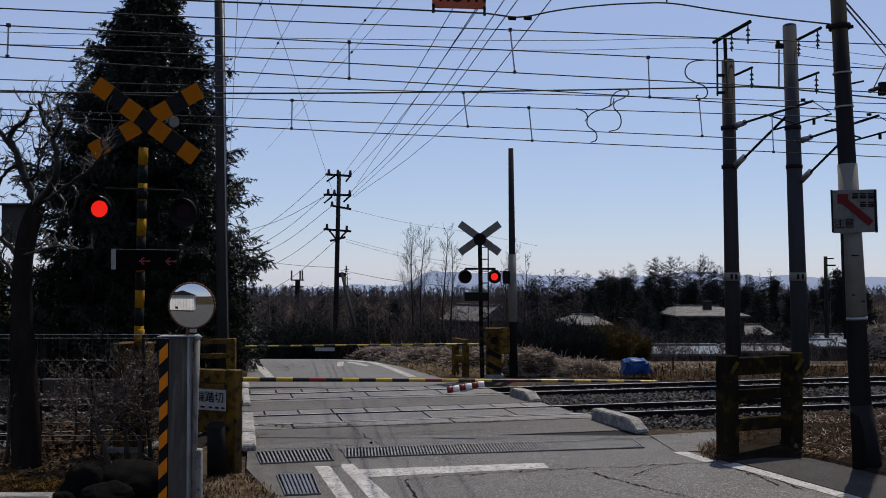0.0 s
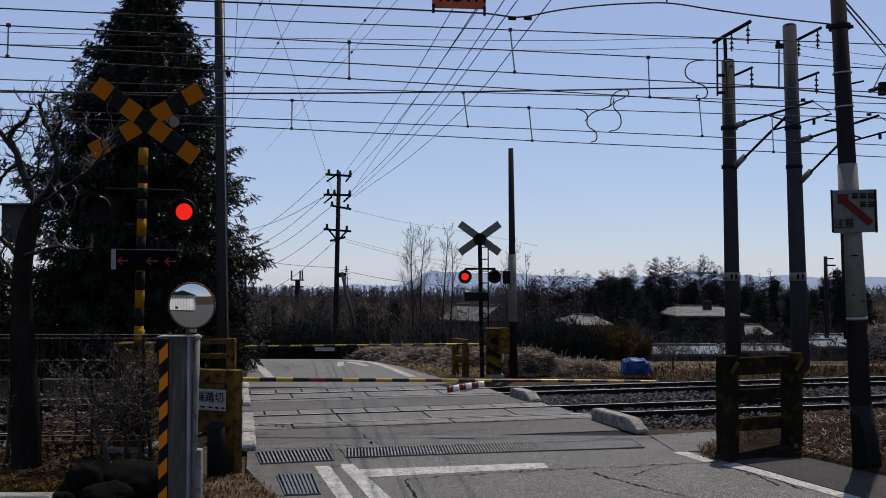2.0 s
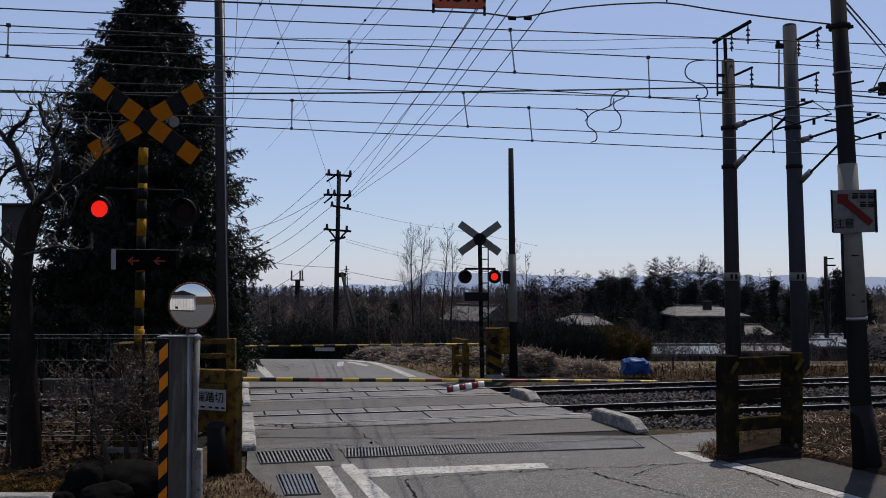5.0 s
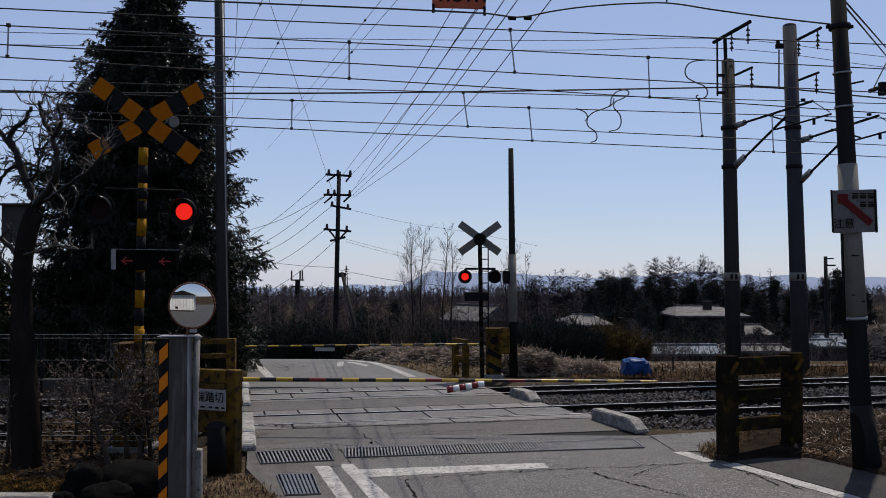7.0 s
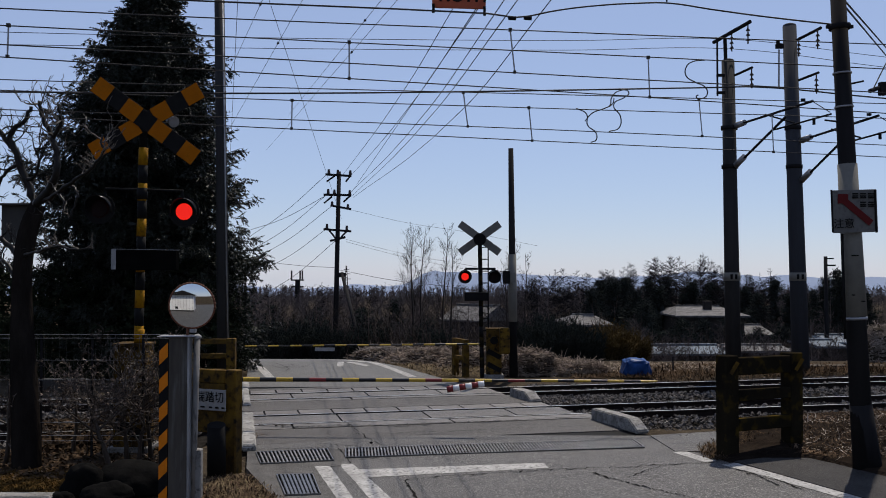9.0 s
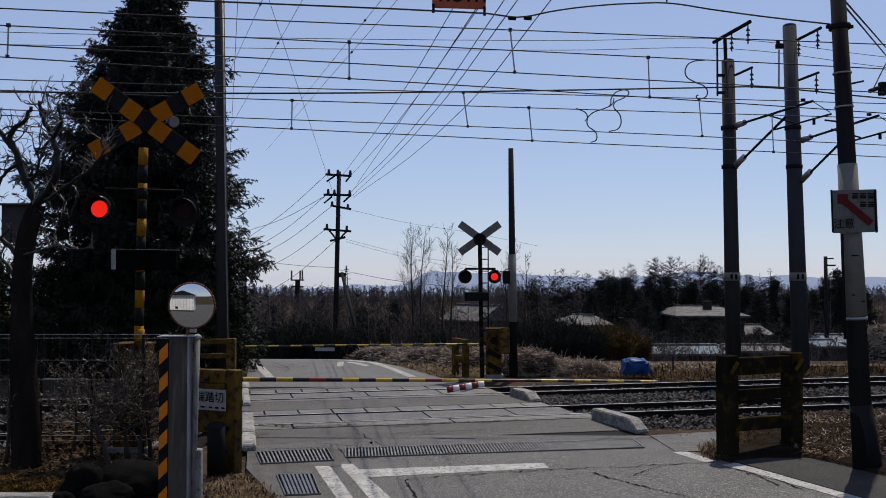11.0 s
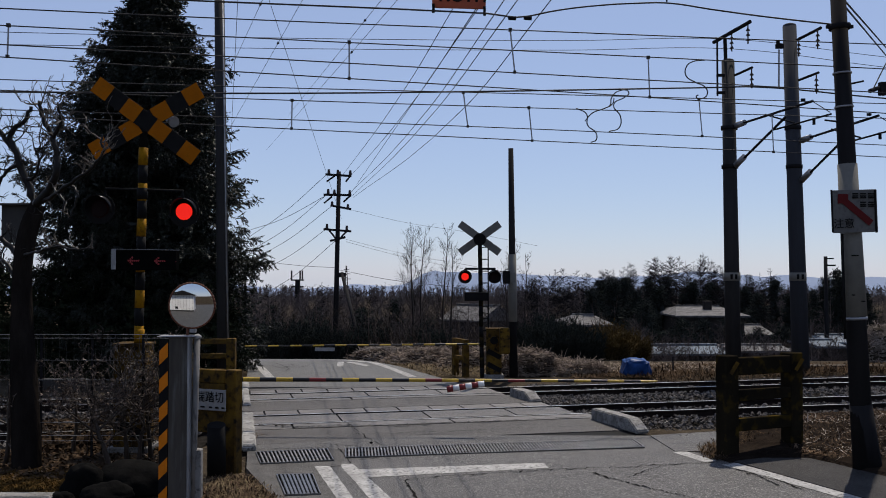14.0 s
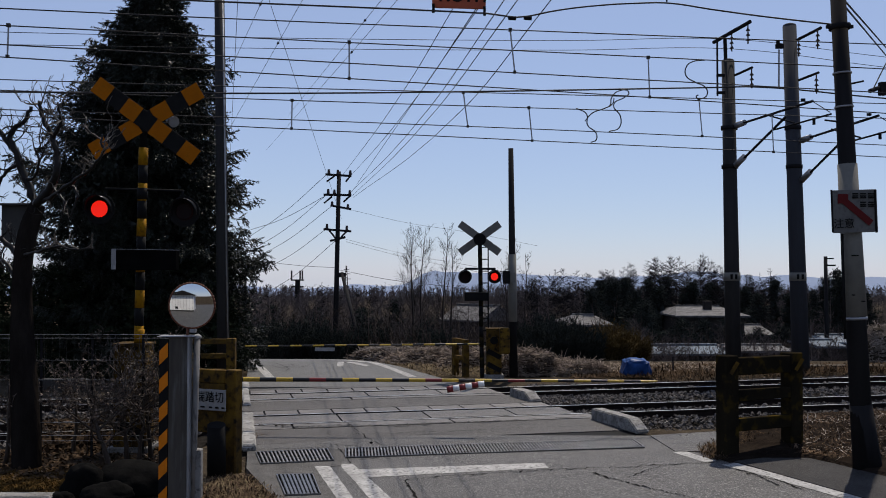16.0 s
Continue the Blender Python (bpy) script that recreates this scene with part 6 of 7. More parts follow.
# ---- far woods ----
def far_tree(s, r, x, y, z, h, kind):
    """A leafless tree of the far woods: a larch with level branches, or a broad crown of rising ones."""
    base = np.array((x, y, z))
    lean = r.normal(0, 0.015) * h
    w = 0.005 + y * 0.00011
    s.stick(base, base + (lean, 0, h), 0.014 + 0.0035 * h, 0.008, 4)
    stand = kind == "stand"
    if stand:
        kind = "larch"
    if kind == "larch":
        nb, nt = (92, 26) if stand else (66, 12)
        t = 0.12 + 0.86 * r.random(nb) ** 0.85
        a = r.uniform(0, 6.28, nb)
        ln = h * (0.13 * np.minimum(1, (1 - t) / 0.36) ** 0.7 + 0.014) * r.uniform(0.5, 1.15, nb)
        d = unit(np.stack([np.cos(a), np.sin(a) * 0.7, r.uniform(-0.1, 0.4, nb) + 0.5 * t ** 3], 1))
    else:
        nb, nt = 22, 9
        t = r.uniform(0.2, 0.92, nb)
        a = r.uniform(0, 6.28, nb)
        ln = h * 0.36 * (1.12 - 0.75 * t) * r.uniform(0.6, 1.1, nb)
        d = unit(np.stack([np.cos(a), np.sin(a) * 0.7, r.uniform(0.35, 1.5, nb)], 1))
    p = base + np.stack([lean * t, 0 * t, h * t], 1)
    face = np.array((0.02, 1.0, 0.01))
    s.many(p, d, unit(np.cross(d, face)), ln, np.full(nb, w * 1.4))
    n = nb * nt
    u = r.uniform(0.15, 1.0, n)
    q = rows_of(p, nt) + rows_of(d * ln[:, None], nt) * u[:, None]
    e = unit(rows_of(d, nt) * 0.8 + r.normal(0, 0.3 if kind == "larch" else 0.45, (n, 3)) + (0, 0, 0.1))
    le = rows_of(ln, nt) * r.uniform(0.16, 0.42, n) * (1.15 - 0.5 * u)
    s.many(q, e, unit(np.cross(e, face)), le, np.full(n, w))
    if kind != "larch":
        m = 2
        q2 = rows_of(q, m) + rows_of(e * le[:, None], m) * r.uniform(0.2, 1.0, (n * m, 1))
        e2 = unit(rows_of(e, m) + r.normal(0, 0.6, (n * m, 3)) + (0, 0, 0.15))
        s.many(q2, e2, unit(np.cross(e2, face)), rows_of(le, m) * r.uniform(0.25, 0.6, n * m), np.full(n * m, w * 0.8))


WOOD_X = (380, 440, 500, 560, 620, 700, 800, 900, 940, 965, 1000, 1035, 1075, 1110, 1150, 1190, 1225, 1246, 1270, 1295, 1330, 1365, 1400, 1450, 1500, 1600)
WOOD_TOP = (505, 503, 504, 512, 508, 512, 508, 502, 492, 484, 476, 482, 478, 470, 458, 453, 460, 449, 468, 484, 488, 482, 500, 508, 524, 528)
rnd = random.Random(77)
r_ = np.random.default_rng(77)
woods, larches = Soup(), Soup()
for _ in range(570):
    y = rnd.uniform(58, 165)
    x = rnd.uniform(-0.27, 0.50) * y
    px = 784 + 1750 * x / y
    if y < 75 and 980 < px:
        continue
    top_py = float(np.interp(px, WOOD_X, WOOD_TOP)) + 46 * rnd.random() ** 1.5 - 3
    if px > 930 and rnd.random() < 0.3:
        top_py = max(top_py, rnd.uniform(505, 530))
    z = hill(x, y)
    larch = top_py < 503 if px > 930 else rnd.random() < 0.22
    dark = larch and px > 900
    far_tree(larches if dark else woods, r_, x, y, z, max(P_Z(top_py, y) - z, 2.0), "stand" if dark else "larch" if larch else "broad")
for px, y, top in ((955, 80, 485), (972, 84, 482), (999, 78, 474), (1012, 86, 484), (1038, 82, 481), (1062, 88, 477), (1078, 84, 486), (1112, 86, 468), (1122, 90, 476), (1145, 84, 460), (1158, 88, 456), (1176, 90, 462), (1189, 84, 451), (1205, 92, 462), (1226, 88, 460), (1244, 84, 447), (1252, 90, 456), (1268, 88, 468), (1364, 92, 474), (1335, 96, 492), (570, 92, 500), (600, 100, 508), (655, 92, 505), (478, 88, 502), (632, 110, 504)):
    far_tree(larches, r_, P_X(px, y), y, hill(P_X(px, y), y), P_Z(top, y) - hill(P_X(px, y), y), "stand")
for _ in range(250):
    y = rnd.uniform(175, 330)
    x = rnd.uniform(-0.27, 0.50) * y
    z = hill(x, y)
    far_tree(woods, r_, x, y, z, P_Z(rnd.uniform(502, 520), y) - z, "broad" if rnd.random() < 0.7 else "larch")
for _ in range(170):
    y = rnd.uniform(42, 64)
    px = rnd.uniform(1110, 1580)
    x = P_X(px, y)
    top_py = rnd.uniform(560, 606)
    if (1140 < px < 1420 or px > 1435) and y < 60:
        if rnd.random() < 0.55:
            continue
        top_py = rnd.uniform(590, 614)
    z = hill(x, y)
    far_tree(woods, r_, x, y, z, max(P_Z(top_py, y) - z, 1.2), "broad")
for _ in range(1100):                        # the thin far end of the woods
    y = rnd.uniform(330, 900)
    x = rnd.uniform(-0.27, 0.50) * y
    z = hill(x, y)
    h = P_Z(513 + 9 * noise.noise((x / y * 22, y * 0.01, 5)) + rnd.uniform(-5, 9), y) - z
    woods.stick((x, y, z), (x, y, z + h), 0.0002 * y, 0.03, 3)
    n = 80
    t = r_.uniform(0.1, 1.0, n)
    e = unit(np.stack([r_.normal(0, 0.5, n), r_.normal(0, 0.3, n), r_.uniform(0.1, 0.9, n)], 1))
    p = np.stack([x + r_.normal(0, 0.12, n) * h * (1.1 - t), 0 * t + y, z + h * t], 1)
    woods.many(p, e, unit(np.cross(e, (0, 1, 0.01))), np.full(n, h * 0.14), np.full(n, 0.00028 * y))
larches.made("larch_stand", LARCH, "stand of dark leafless larches", "woods", "stuff")
woods.made("winter_woods", FARTWIG, "dense grey-brown leafless woods", "woods", "stuff")

under = Soup()
for _ in range(8000):
    y = rnd.uniform(36, 110)
    x = rnd.uniform(-0.27, 0.50) * y
    px = 784 + 1750 * x / y
    if px > 1120 and (y < 46 or y < 60 and rnd.random() < 0.6):
        continue
    z = hill(x, y)
    h = rnd.uniform(0.6, 2.2) * (0.6 + y / 80)
    d = Vector((rnd.gauss(0, 0.3), rnd.gauss(0, 0.3), 1)).normalized()
    p = Vector((x, y, z))
    under.stick(p, p + d * h, 0.012 + y * 0.00016, 0.008, 3)
    for _k in range(9):
        q = p + d * h * rnd.uniform(0.2, 1.0)
        e = Vector((rnd.gauss(0, 0.4), rnd.gauss(0, 0.3), rnd.uniform(0.1, 0.8)))
        under.needle(q, e.normalized(), Vector((rnd.gauss(0, 1), 0.2, rnd.gauss(0, 0.4))).normalized(), e.length * h * 0.45, 0.014 + y * 0.0003)
under.made("winter_thicket", TWIG, "tangled leafless brushwood", "thicket", "stuff")


def evergreen(s, r, x, y, z, h, rad, pointed=1.0, n=420):
    """Ragged layered foliage: boughs of many short needles round a stem, dense at heart."""
    boughs = max(36, n // 22)
    k0 = 0.25 + 0.10 * h
    t = r.random(boughs) ** 0.8
    rr = rad * (1 - t) ** (0.8 * pointed) * r.uniform(0.35, 1.14, boughs) + 0.05
    a = r.uniform(0, 6.28, boughs)
    out = np.stack([np.cos(a), np.sin(a), 0 * a], 1)
    c = np.array((x, y, z)) + out * rr[:, None] + np.stack([0 * t, 0 * t, h * (0.03 + 0.95 * t)], 1)
    m = 100
    k = boughs * m
    oo = rows_of(out, m)
    along_ = r.uniform(-0.15, 0.5, (k, 1)) * rows_of(rr[:, None], m)
    p = rows_of(c, m) + r.normal(0, 1, (k, 3)) * np.array((0.24, 0.24, 0.14)) * k0 - oo * along_
    d = unit(oo * 0.7 + r.normal(0, 0.5, (k, 3)) + (0, 0, 0.1))
    s.many(p, d, unit(np.cross(d, r.normal(0, 1, (k, 3)))), r.uniform(0.10, 0.26, k) * k0, r.uniform(0.035, 0.085, k) * k0)
    k = 500                                   # the shaded heart
    t = r.random(k) ** 0.9
    a = r.uniform(0, 6.28, k)
    q = rad * (1 - t) ** (0.8 * pointed) * 0.72 * np.sqrt(r.random(k))
    p = np.array((x, y, z)) + np.stack([np.cos(a) * q, np.sin(a) * q, h * 0.92 * t], 1)
    d = unit(r.normal(0, 1, (k, 3)))
    s.many(p, d, unit(np.cross(d, r.normal(0, 1, (k, 3)))), np.full(k, 0.45) * k0, np.full(k, 0.28) * k0)
    s.stick((x, y, z - 0.2), (x, y, z + h * 0.9), 0.1, 0.03, 5)


def bush_thing(name, px, d, top, width, label, category, mat, seed, pointed=1.0, n=700):
    x, z = P_X(px, d), hill(P_X(px, d), d) - 0.1
    g = thing(name, (x, d, z), label, category)
    s = Soup()
    evergreen(s, np.random.default_rng(seed), x, d, z, P_Z(top, d) - z, width / 1750 * d / 2, pointed, n)
    s.made("foliage", mat, "", parent=g)
    return g


def brush_bush(px, d, top, width, label, mat, seed):
    """A feathery bush of many upright stems set with fine rising needles."""
    r = np.random.default_rng(seed)
    x, z = P_X(px, d), hill(P_X(px, d), d) - 0.1
    h, rad = P_Z(top, d) - z, width / 1750 * d / 2
    g = thing("bush", (x, d, z), label, "bush")
    s = Soup()
    n, m = 190, 60
    a, q = r.uniform(0, 6.28, n), np.sqrt(r.random(n))
    foot = np.stack([x + np.cos(a) * q * rad * 0.62, d + np.sin(a) * q * rad * 0.62, np.full(n, z)], 1)
    way = unit(np.stack([np.cos(a) * q * 0.42 + r.normal(0, 0.1, n), np.sin(a) * q * 0.42, np.ones(n)], 1))
    ln = h * (1.04 - 0.42 * q ** 1.5) * r.uniform(0.62, 1.12, n)
    for k in range(0, n, 4):
        s.stick(foot[k], foot[k] + way[k] * ln[k], 0.014, 0.004, 3)
    k = n * m
    u = r.uniform(0.06, 1.0, (k, 1))
    ww = rows_of(way, m)
    p = rows_of(foot, m) + ww * rows_of(ln[:, None], m) * u + r.normal(0, 0.075, (k, 3)) * (1.15 - u)
    e = unit(ww * 0.9 + r.normal(0, 0.55, (k, 3)))
    s.many(p, e, unit(np.cross(e, r.normal(0, 1, (k, 3)))), r.uniform(0.07, 0.2, k), r.uniform(0.012, 0.035, k))
    s.made("foliage", mat, "", parent=g)


for i, (px, d, top, w) in enumerate(((1045, 66, 508, 50), (1085, 70, 490, 70), (1125, 72, 512, 80), (1165, 76, 506, 60), (1210, 84, 520, 50), (1250, 86, 525, 60), (1300, 88, 520, 60), (1140, 60, 535, 130), (1340, 80, 520, 90), (1420, 84, 530, 90), (1530, 80, 520, 110), (700, 90, 530, 90), (480, 80, 540, 110), (560, 84, 545, 110), (640, 84, 545, 110), (1480, 80, 478, 24), (1462, 84, 490, 30), (1492, 78, 486, 24), (1370, 90, 492, 40), (1395, 70, 520, 45), (1062, 74, 498, 44), (1105, 78, 494, 40), (1148, 82, 488, 44), (1180, 86, 490, 44), (1226, 84, 496, 44), (1262, 82, 500, 48), (1320, 86, 506, 44), (1440, 90, 512, 50))):
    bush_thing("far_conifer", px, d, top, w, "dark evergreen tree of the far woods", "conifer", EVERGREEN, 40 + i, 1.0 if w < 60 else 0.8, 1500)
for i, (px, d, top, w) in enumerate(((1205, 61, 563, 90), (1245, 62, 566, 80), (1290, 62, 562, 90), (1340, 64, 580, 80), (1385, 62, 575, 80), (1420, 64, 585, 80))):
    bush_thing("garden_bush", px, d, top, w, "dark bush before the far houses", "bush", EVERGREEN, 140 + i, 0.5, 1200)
for i, (px, d, top, w, m, lab) in enumerate(((972, 31, 558, 80, EVERGREEN, "dark feathery evergreen bush"), (1004, 31.5, 566, 80, EVERGREEN, "dark feathery evergreen bush"), (948, 34, 560, 70, EVERGREEN, "dark feathery evergreen bush"), (1036, 32, 580, 80, EVERGREEN, "dark feathery evergreen bush"), (1058, 32.5, 580, 70, BROWNBUSH, "golden-brown feathery winter bush"), (1084, 33, 574, 70, BROWNBUSH, "golden-brown feathery winter bush"), (1118, 35, 588, 80, BROWNBUSH, "golden-brown feathery winter bush"), (1060, 36, 576, 90, EVERGREEN, "dark broad evergreen bush"), (990, 37, 556, 90, EVERGREEN, "dark broad evergreen bush"),
    (470, 34, 570, 90, EVERGREEN, "dark evergreen hedge bush beyond the crest"), (520, 35, 566, 90, EVERGREEN, "dark evergreen hedge bush beyond the crest"), (570, 35, 572, 80, EVERGREEN, "dark evergreen hedge bush beyond the crest"), (545, 36, 562, 70, EVERGREEN, "dark evergreen hedge bush beyond the crest"), (620, 38, 578, 80, EVERGREEN, "dark evergreen hedge bush beyond the crest"), (656, 39, 560, 46, EVERGREEN, "dark upright evergreen bush beyond the crest"), (765, 40, 566, 60, EVERGREEN, "dark upright evergreen bush under the birches"), (742, 41, 574, 50, EVERGREEN, "dark upright evergreen bush under the birches"))):
    brush_bush(px, d, top, w, lab, m, 60 + i)
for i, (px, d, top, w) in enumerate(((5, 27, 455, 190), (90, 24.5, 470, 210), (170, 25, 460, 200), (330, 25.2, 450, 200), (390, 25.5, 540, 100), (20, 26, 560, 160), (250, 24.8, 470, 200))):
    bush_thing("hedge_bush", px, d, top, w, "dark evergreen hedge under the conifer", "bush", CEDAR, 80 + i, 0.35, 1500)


# ---- dry grass, leaf litter and heaps ----
def tufts(name, spots, mat, label, category, length=(0.12, 0.32), width=0.012, flat=0.8, per=5, rise=(0.25, 1.0)):
    s = Soup()
    r = random.Random(len(spots))
    for x, y, z in spots:
        for _ in range(per):
            d = Vector((r.gauss(0, flat), r.gauss(0, flat), r.uniform(*rise))).normalized()
            p = Vector((x + r.gauss(0, 0.05), y + r.gauss(0, 0.05), z - 0.01))
            s.leaf(p, d, Vector((0, 0, 1)), r.uniform(*length), width * r.uniform(0.6, 1.5))
    return s.made(name, mat, label, category, "stuff")


def spread(n, seed, pts):
    """Random spots inside a convex outline of ground points."""
    r = random.Random(seed)
    P = [Vector(p[:2]) for p in pts]
    x0, x1 = min(p.x for p in P), max(p.x for p in P)
    y0, y1 = min(p.y for p in P), max(p.y for p in P)
    out = []
    while len(out) < n:
        q = Vector((r.uniform(x0, x1), r.uniform(y0, y1)))
        sg = [(b - a).cross(q - a) for a, b in zip(P, P[1:] + P[:1])]
        if all(v >= 0 for v in sg) or all(v <= 0 for v in sg):
            out.append((q.x, q.y, hill(q.x, q.y)))
    return out


tufts("dry_grass", spread(1300, 1, [(-2.982, 12.091, 0.000), (-2.551, 12.501, 0.000), (-1.835, 11.064, 0.000), (-2.225, 9.707, 0.000), (-2.501, 9.924, 0.000)]), LITTER, "reddish dry grass and leaf litter by the gutter", "grass", (0.03, 0.11), 0.016, 1.9)
tufts("dry_grass", spread(420, 51, [(-2.982, 12.091, 0.000), (-2.551, 12.501, 0.000), (-1.835, 11.064, 0.000), (-2.225, 9.707, 0.000), (-2.501, 9.924, 0.000)]), DRYGRASS, "pale dry grass blades by the gutter", "grass", (0.05, 0.15), 0.009, 1.5)
def litter_bank():
    """A low bank of soil between the ballast and the road patch, coloured dark for the shade there."""
    bm = B()
    edge = [Vector(p[:2]) for p in ((3.704, 13.745, 0.000), (3.789, 13.172, 0.000), (4.277, 13.412, 0.000), (4.925, 13.412, 0.000), (5.134, 12.978, 0.000), (5.300, 12.501, 0.000), (5.814, 11.176, 0.000), (9.802, 17.646, 0.000), (8.052, 18.230, 0.000), (6.480, 17.789, 0.000), (5.039, 16.523, 0.000))]
    mid = sum(edge, Vector((0, 0))) / len(edge)
    rings = []
    for t, h in ((1.0, 0.0), (0.93, 0.045), (0.75, 0.075), (0.45, 0.10)):
        rings.append([bm.verts.new((*(mid.lerp(p, t)), h + 0.02 * noise.noise((p.x * 3, p.y * 3, t * 4)) * (t < 1))) for p in edge])
    for r0, r1 in zip(rings, rings[1:]):
        for i in range(len(edge)):
            j = (i + 1) % len(edge)
            bm.faces.new((r0[i], r0[j], r1[j], r1[i]))
    bm.faces.new(rings[-1])
    bmesh.ops.recalc_face_normals(bm, faces=bm.faces)
    for f in bm.faces:
        if f.normal.z < 0:
            f.normal_flip()
    tagged(new("litter_bank", finish("litter_bank", bm, BANKSOIL)), "low bank of shade-darkened soil and dead leaves", "bank", kind="structure")


litter_bank()
tufts("leaf_litter", [(x, y, 0.075) for x, y, z in spread(1900, 31, [(4.382, 13.618, 0.000), (4.986, 13.371, 0.000), (5.316, 12.573, 0.000), (5.693, 11.708, 0.000), (8.428, 17.300, 0.000), (6.238, 16.967, 0.000)])], LITTER, "curled brown dead leaves at the pole's foot", "leaf litter", (0.05, 0.14), 0.022, 1.3, 5, (0.0, 0.6))
tufts("dry_sticks", [(x, y, 0.09) for x, y, z in spread(170, 33, [(4.382, 13.618, 0.000), (4.986, 13.371, 0.000), (5.316, 12.573, 0.000), (5.693, 11.708, 0.000), (8.428, 17.300, 0.000), (6.238, 16.967, 0.000)])], PALETWIG, "pale dry sticks and stems in the litter", "sticks", (0.10, 0.34), 0.010, 1.6, 3, (0.0, 0.5))
tufts("dry_grass", [(x, y, 0.08) for x, y, z in spread(260, 2, [(4.357, 13.660, 0.000), (5.649, 15.372, 0.000), (7.813, 16.042, 0.000), (5.881, 12.091, 0.000), (5.561, 12.940, 0.000)])], TANGLE, "tangled dry grass at the pole's foot", "grass", (0.06, 0.22), 0.011, 1.2, 6, (0.02, 0.4))
tufts("dry_grass", [(x, y, 0.06) for x, y, z in spread(420, 12, [(5.504, 15.213, 0.000), (7.852, 15.756, 0.000), (9.283, 18.615, 0.000), (6.262, 17.300, 0.000)])], TANGLE, "dark tangled grass along the ballast", "grass", (0.06, 0.2), 0.011, 1.2, 6, (0.02, 0.45))
tufts("dry_grass", spread(260, 3, [(3.691, 14.232, 0.000), (4.177, 14.955, 0.000), (3.882, 13.493, 0.000), (3.633, 13.371, 0.000)]), TANGLE, "dry grass tuft by the guard frame", "grass", (0.06, 0.18), 0.012, 1.1, 5, (0.1, 0.8))
tufts("dry_grass", [(x, y, 0.06) for x, y, z in spread(240, 4, [(4.110, 14.007, 0.000), (5.600, 15.479, 0.000), (6.213, 17.165, 0.000), (4.779, 16.279, 0.000)])], TANGLE, "dry grass along the track", "grass", (0.08, 0.22), 0.012, 1.2, 6, (0.02, 0.5))
tufts("dry_grass", spread(330, 5, [(-0.15, 24.2, 0.000), (1.044, 24.119, 0.000), (1.464, 26.759, 0.000), (-1.75, 28.7, 0.000)]), DRYGRASS, "yellow dry grass beyond the tracks", "grass", (0.08, 0.2), 0.02, 1.8)
tufts("dry_grass", spread(420, 17, [(3.055, 23.729, 0.000), (5.716, 24.119, 0.000), (6.014, 25.370, 0.000), (3.248, 25.225, 0.000)]), DEADLEAF, "tan dry grass and litter beside the tarpaulin", "grass", (0.08, 0.2), 0.03, 1.6)
tufts("dry_brush", spread(1600, 19, [(4.580, 24.659, 0.000), (12.592, 25.817, 0.000), (13.722, 28.128, 0.000), (5.095, 27.426, 0.000)]), TANGLE, "dark tangled dead grass beyond the tracks", "brush", (0.05, 0.22), 0.03, 1.5, 5, (0.0, 0.5))
tufts("dry_brush", spread(520, 18, [(3.087, 25.081, 0.000), (7.604, 25.370, 0.000), (8.542, 28.492, 0.000), (3.463, 28.128, 0.000)]), CLODS, "pale brown dry brush beyond the tracks", "brush", (0.06, 0.2), 0.022, 1.4, 5, (0.05, 0.5))
tufts("dry_grass", spread(380, 6, [(4.897, 22.866, 0.000), (11.728, 25.225, 0.000), (12.443, 26.759, 0.000), (5.343, 24.939, 0.000)]), TANGLE, "dry reddish grass beyond the tracks", "grass", (0.1, 0.32), 0.02, 0.8)
tufts("leaf_litter", spread(700, 27, [(-5.788, 12.362, 0.000), (-6.563, 14.007, 0.000), (-5.374, 14.232, 0.000), (-4.014, 14.007, 0.000), (-3.540, 12.362, 0.000), (-4.562, 12.091, 0.000)]), CLINGING, "pale crisp leaves strewn under the shrubs", "leaf litter", (0.03, 0.07), 0.02, 1.6, 3)
tufts("leaf_litter", spread(1500, 7, [(-5.788, 12.362, 0.000), (-6.563, 14.007, 0.000), (-5.374, 14.232, 0.000), (-4.014, 14.007, 0.000), (-3.540, 12.362, 0.000), (-4.562, 12.091, 0.000)]), DEADLEAF, "brown leaf litter under the shrubs", "leaf litter", (0.04, 0.1), 0.05, 2.0, 4)
tufts("leaf_litter", spread(1800, 8, [(-5.766, 14.007, 0.000), (-3.985, 14.187, 0.000), (-4.770, 16.967, 0.000), (-6.991, 16.967, 0.000)]), DEADLEAF, "pale leaf litter behind the fence", "leaf litter", (0.05, 0.14), 0.06, 2.0, 4)
tufts("lawn", spread(2200, 9, [(-5.468, 11.406, 0.000), (-6.100, 12.717, 0.000), (-4.929, 12.865, 0.000), (-4.493, 12.091, 0.000), (-4.367, 11.406, 0.000)]), MOSS, "short mossy ochre winter lawn", "lawn", (0.02, 0.05), 0.014, 0.9, 5)


tufts("dirt", [(x, y, 0.028) for x, y, z in spread(170, 41, [(-3.325, 17.033, 0.000), (-3.074, 16.774, 0.000), (-2.679, 15.700, 0.000), (-2.895, 15.057, 0.000)])], DEADLEAF, "brown dirt and leaf crumbs beside the kerb", "dirt", (0.012, 0.04), 0.014, 2.0, 4, (0.0, 0.15))


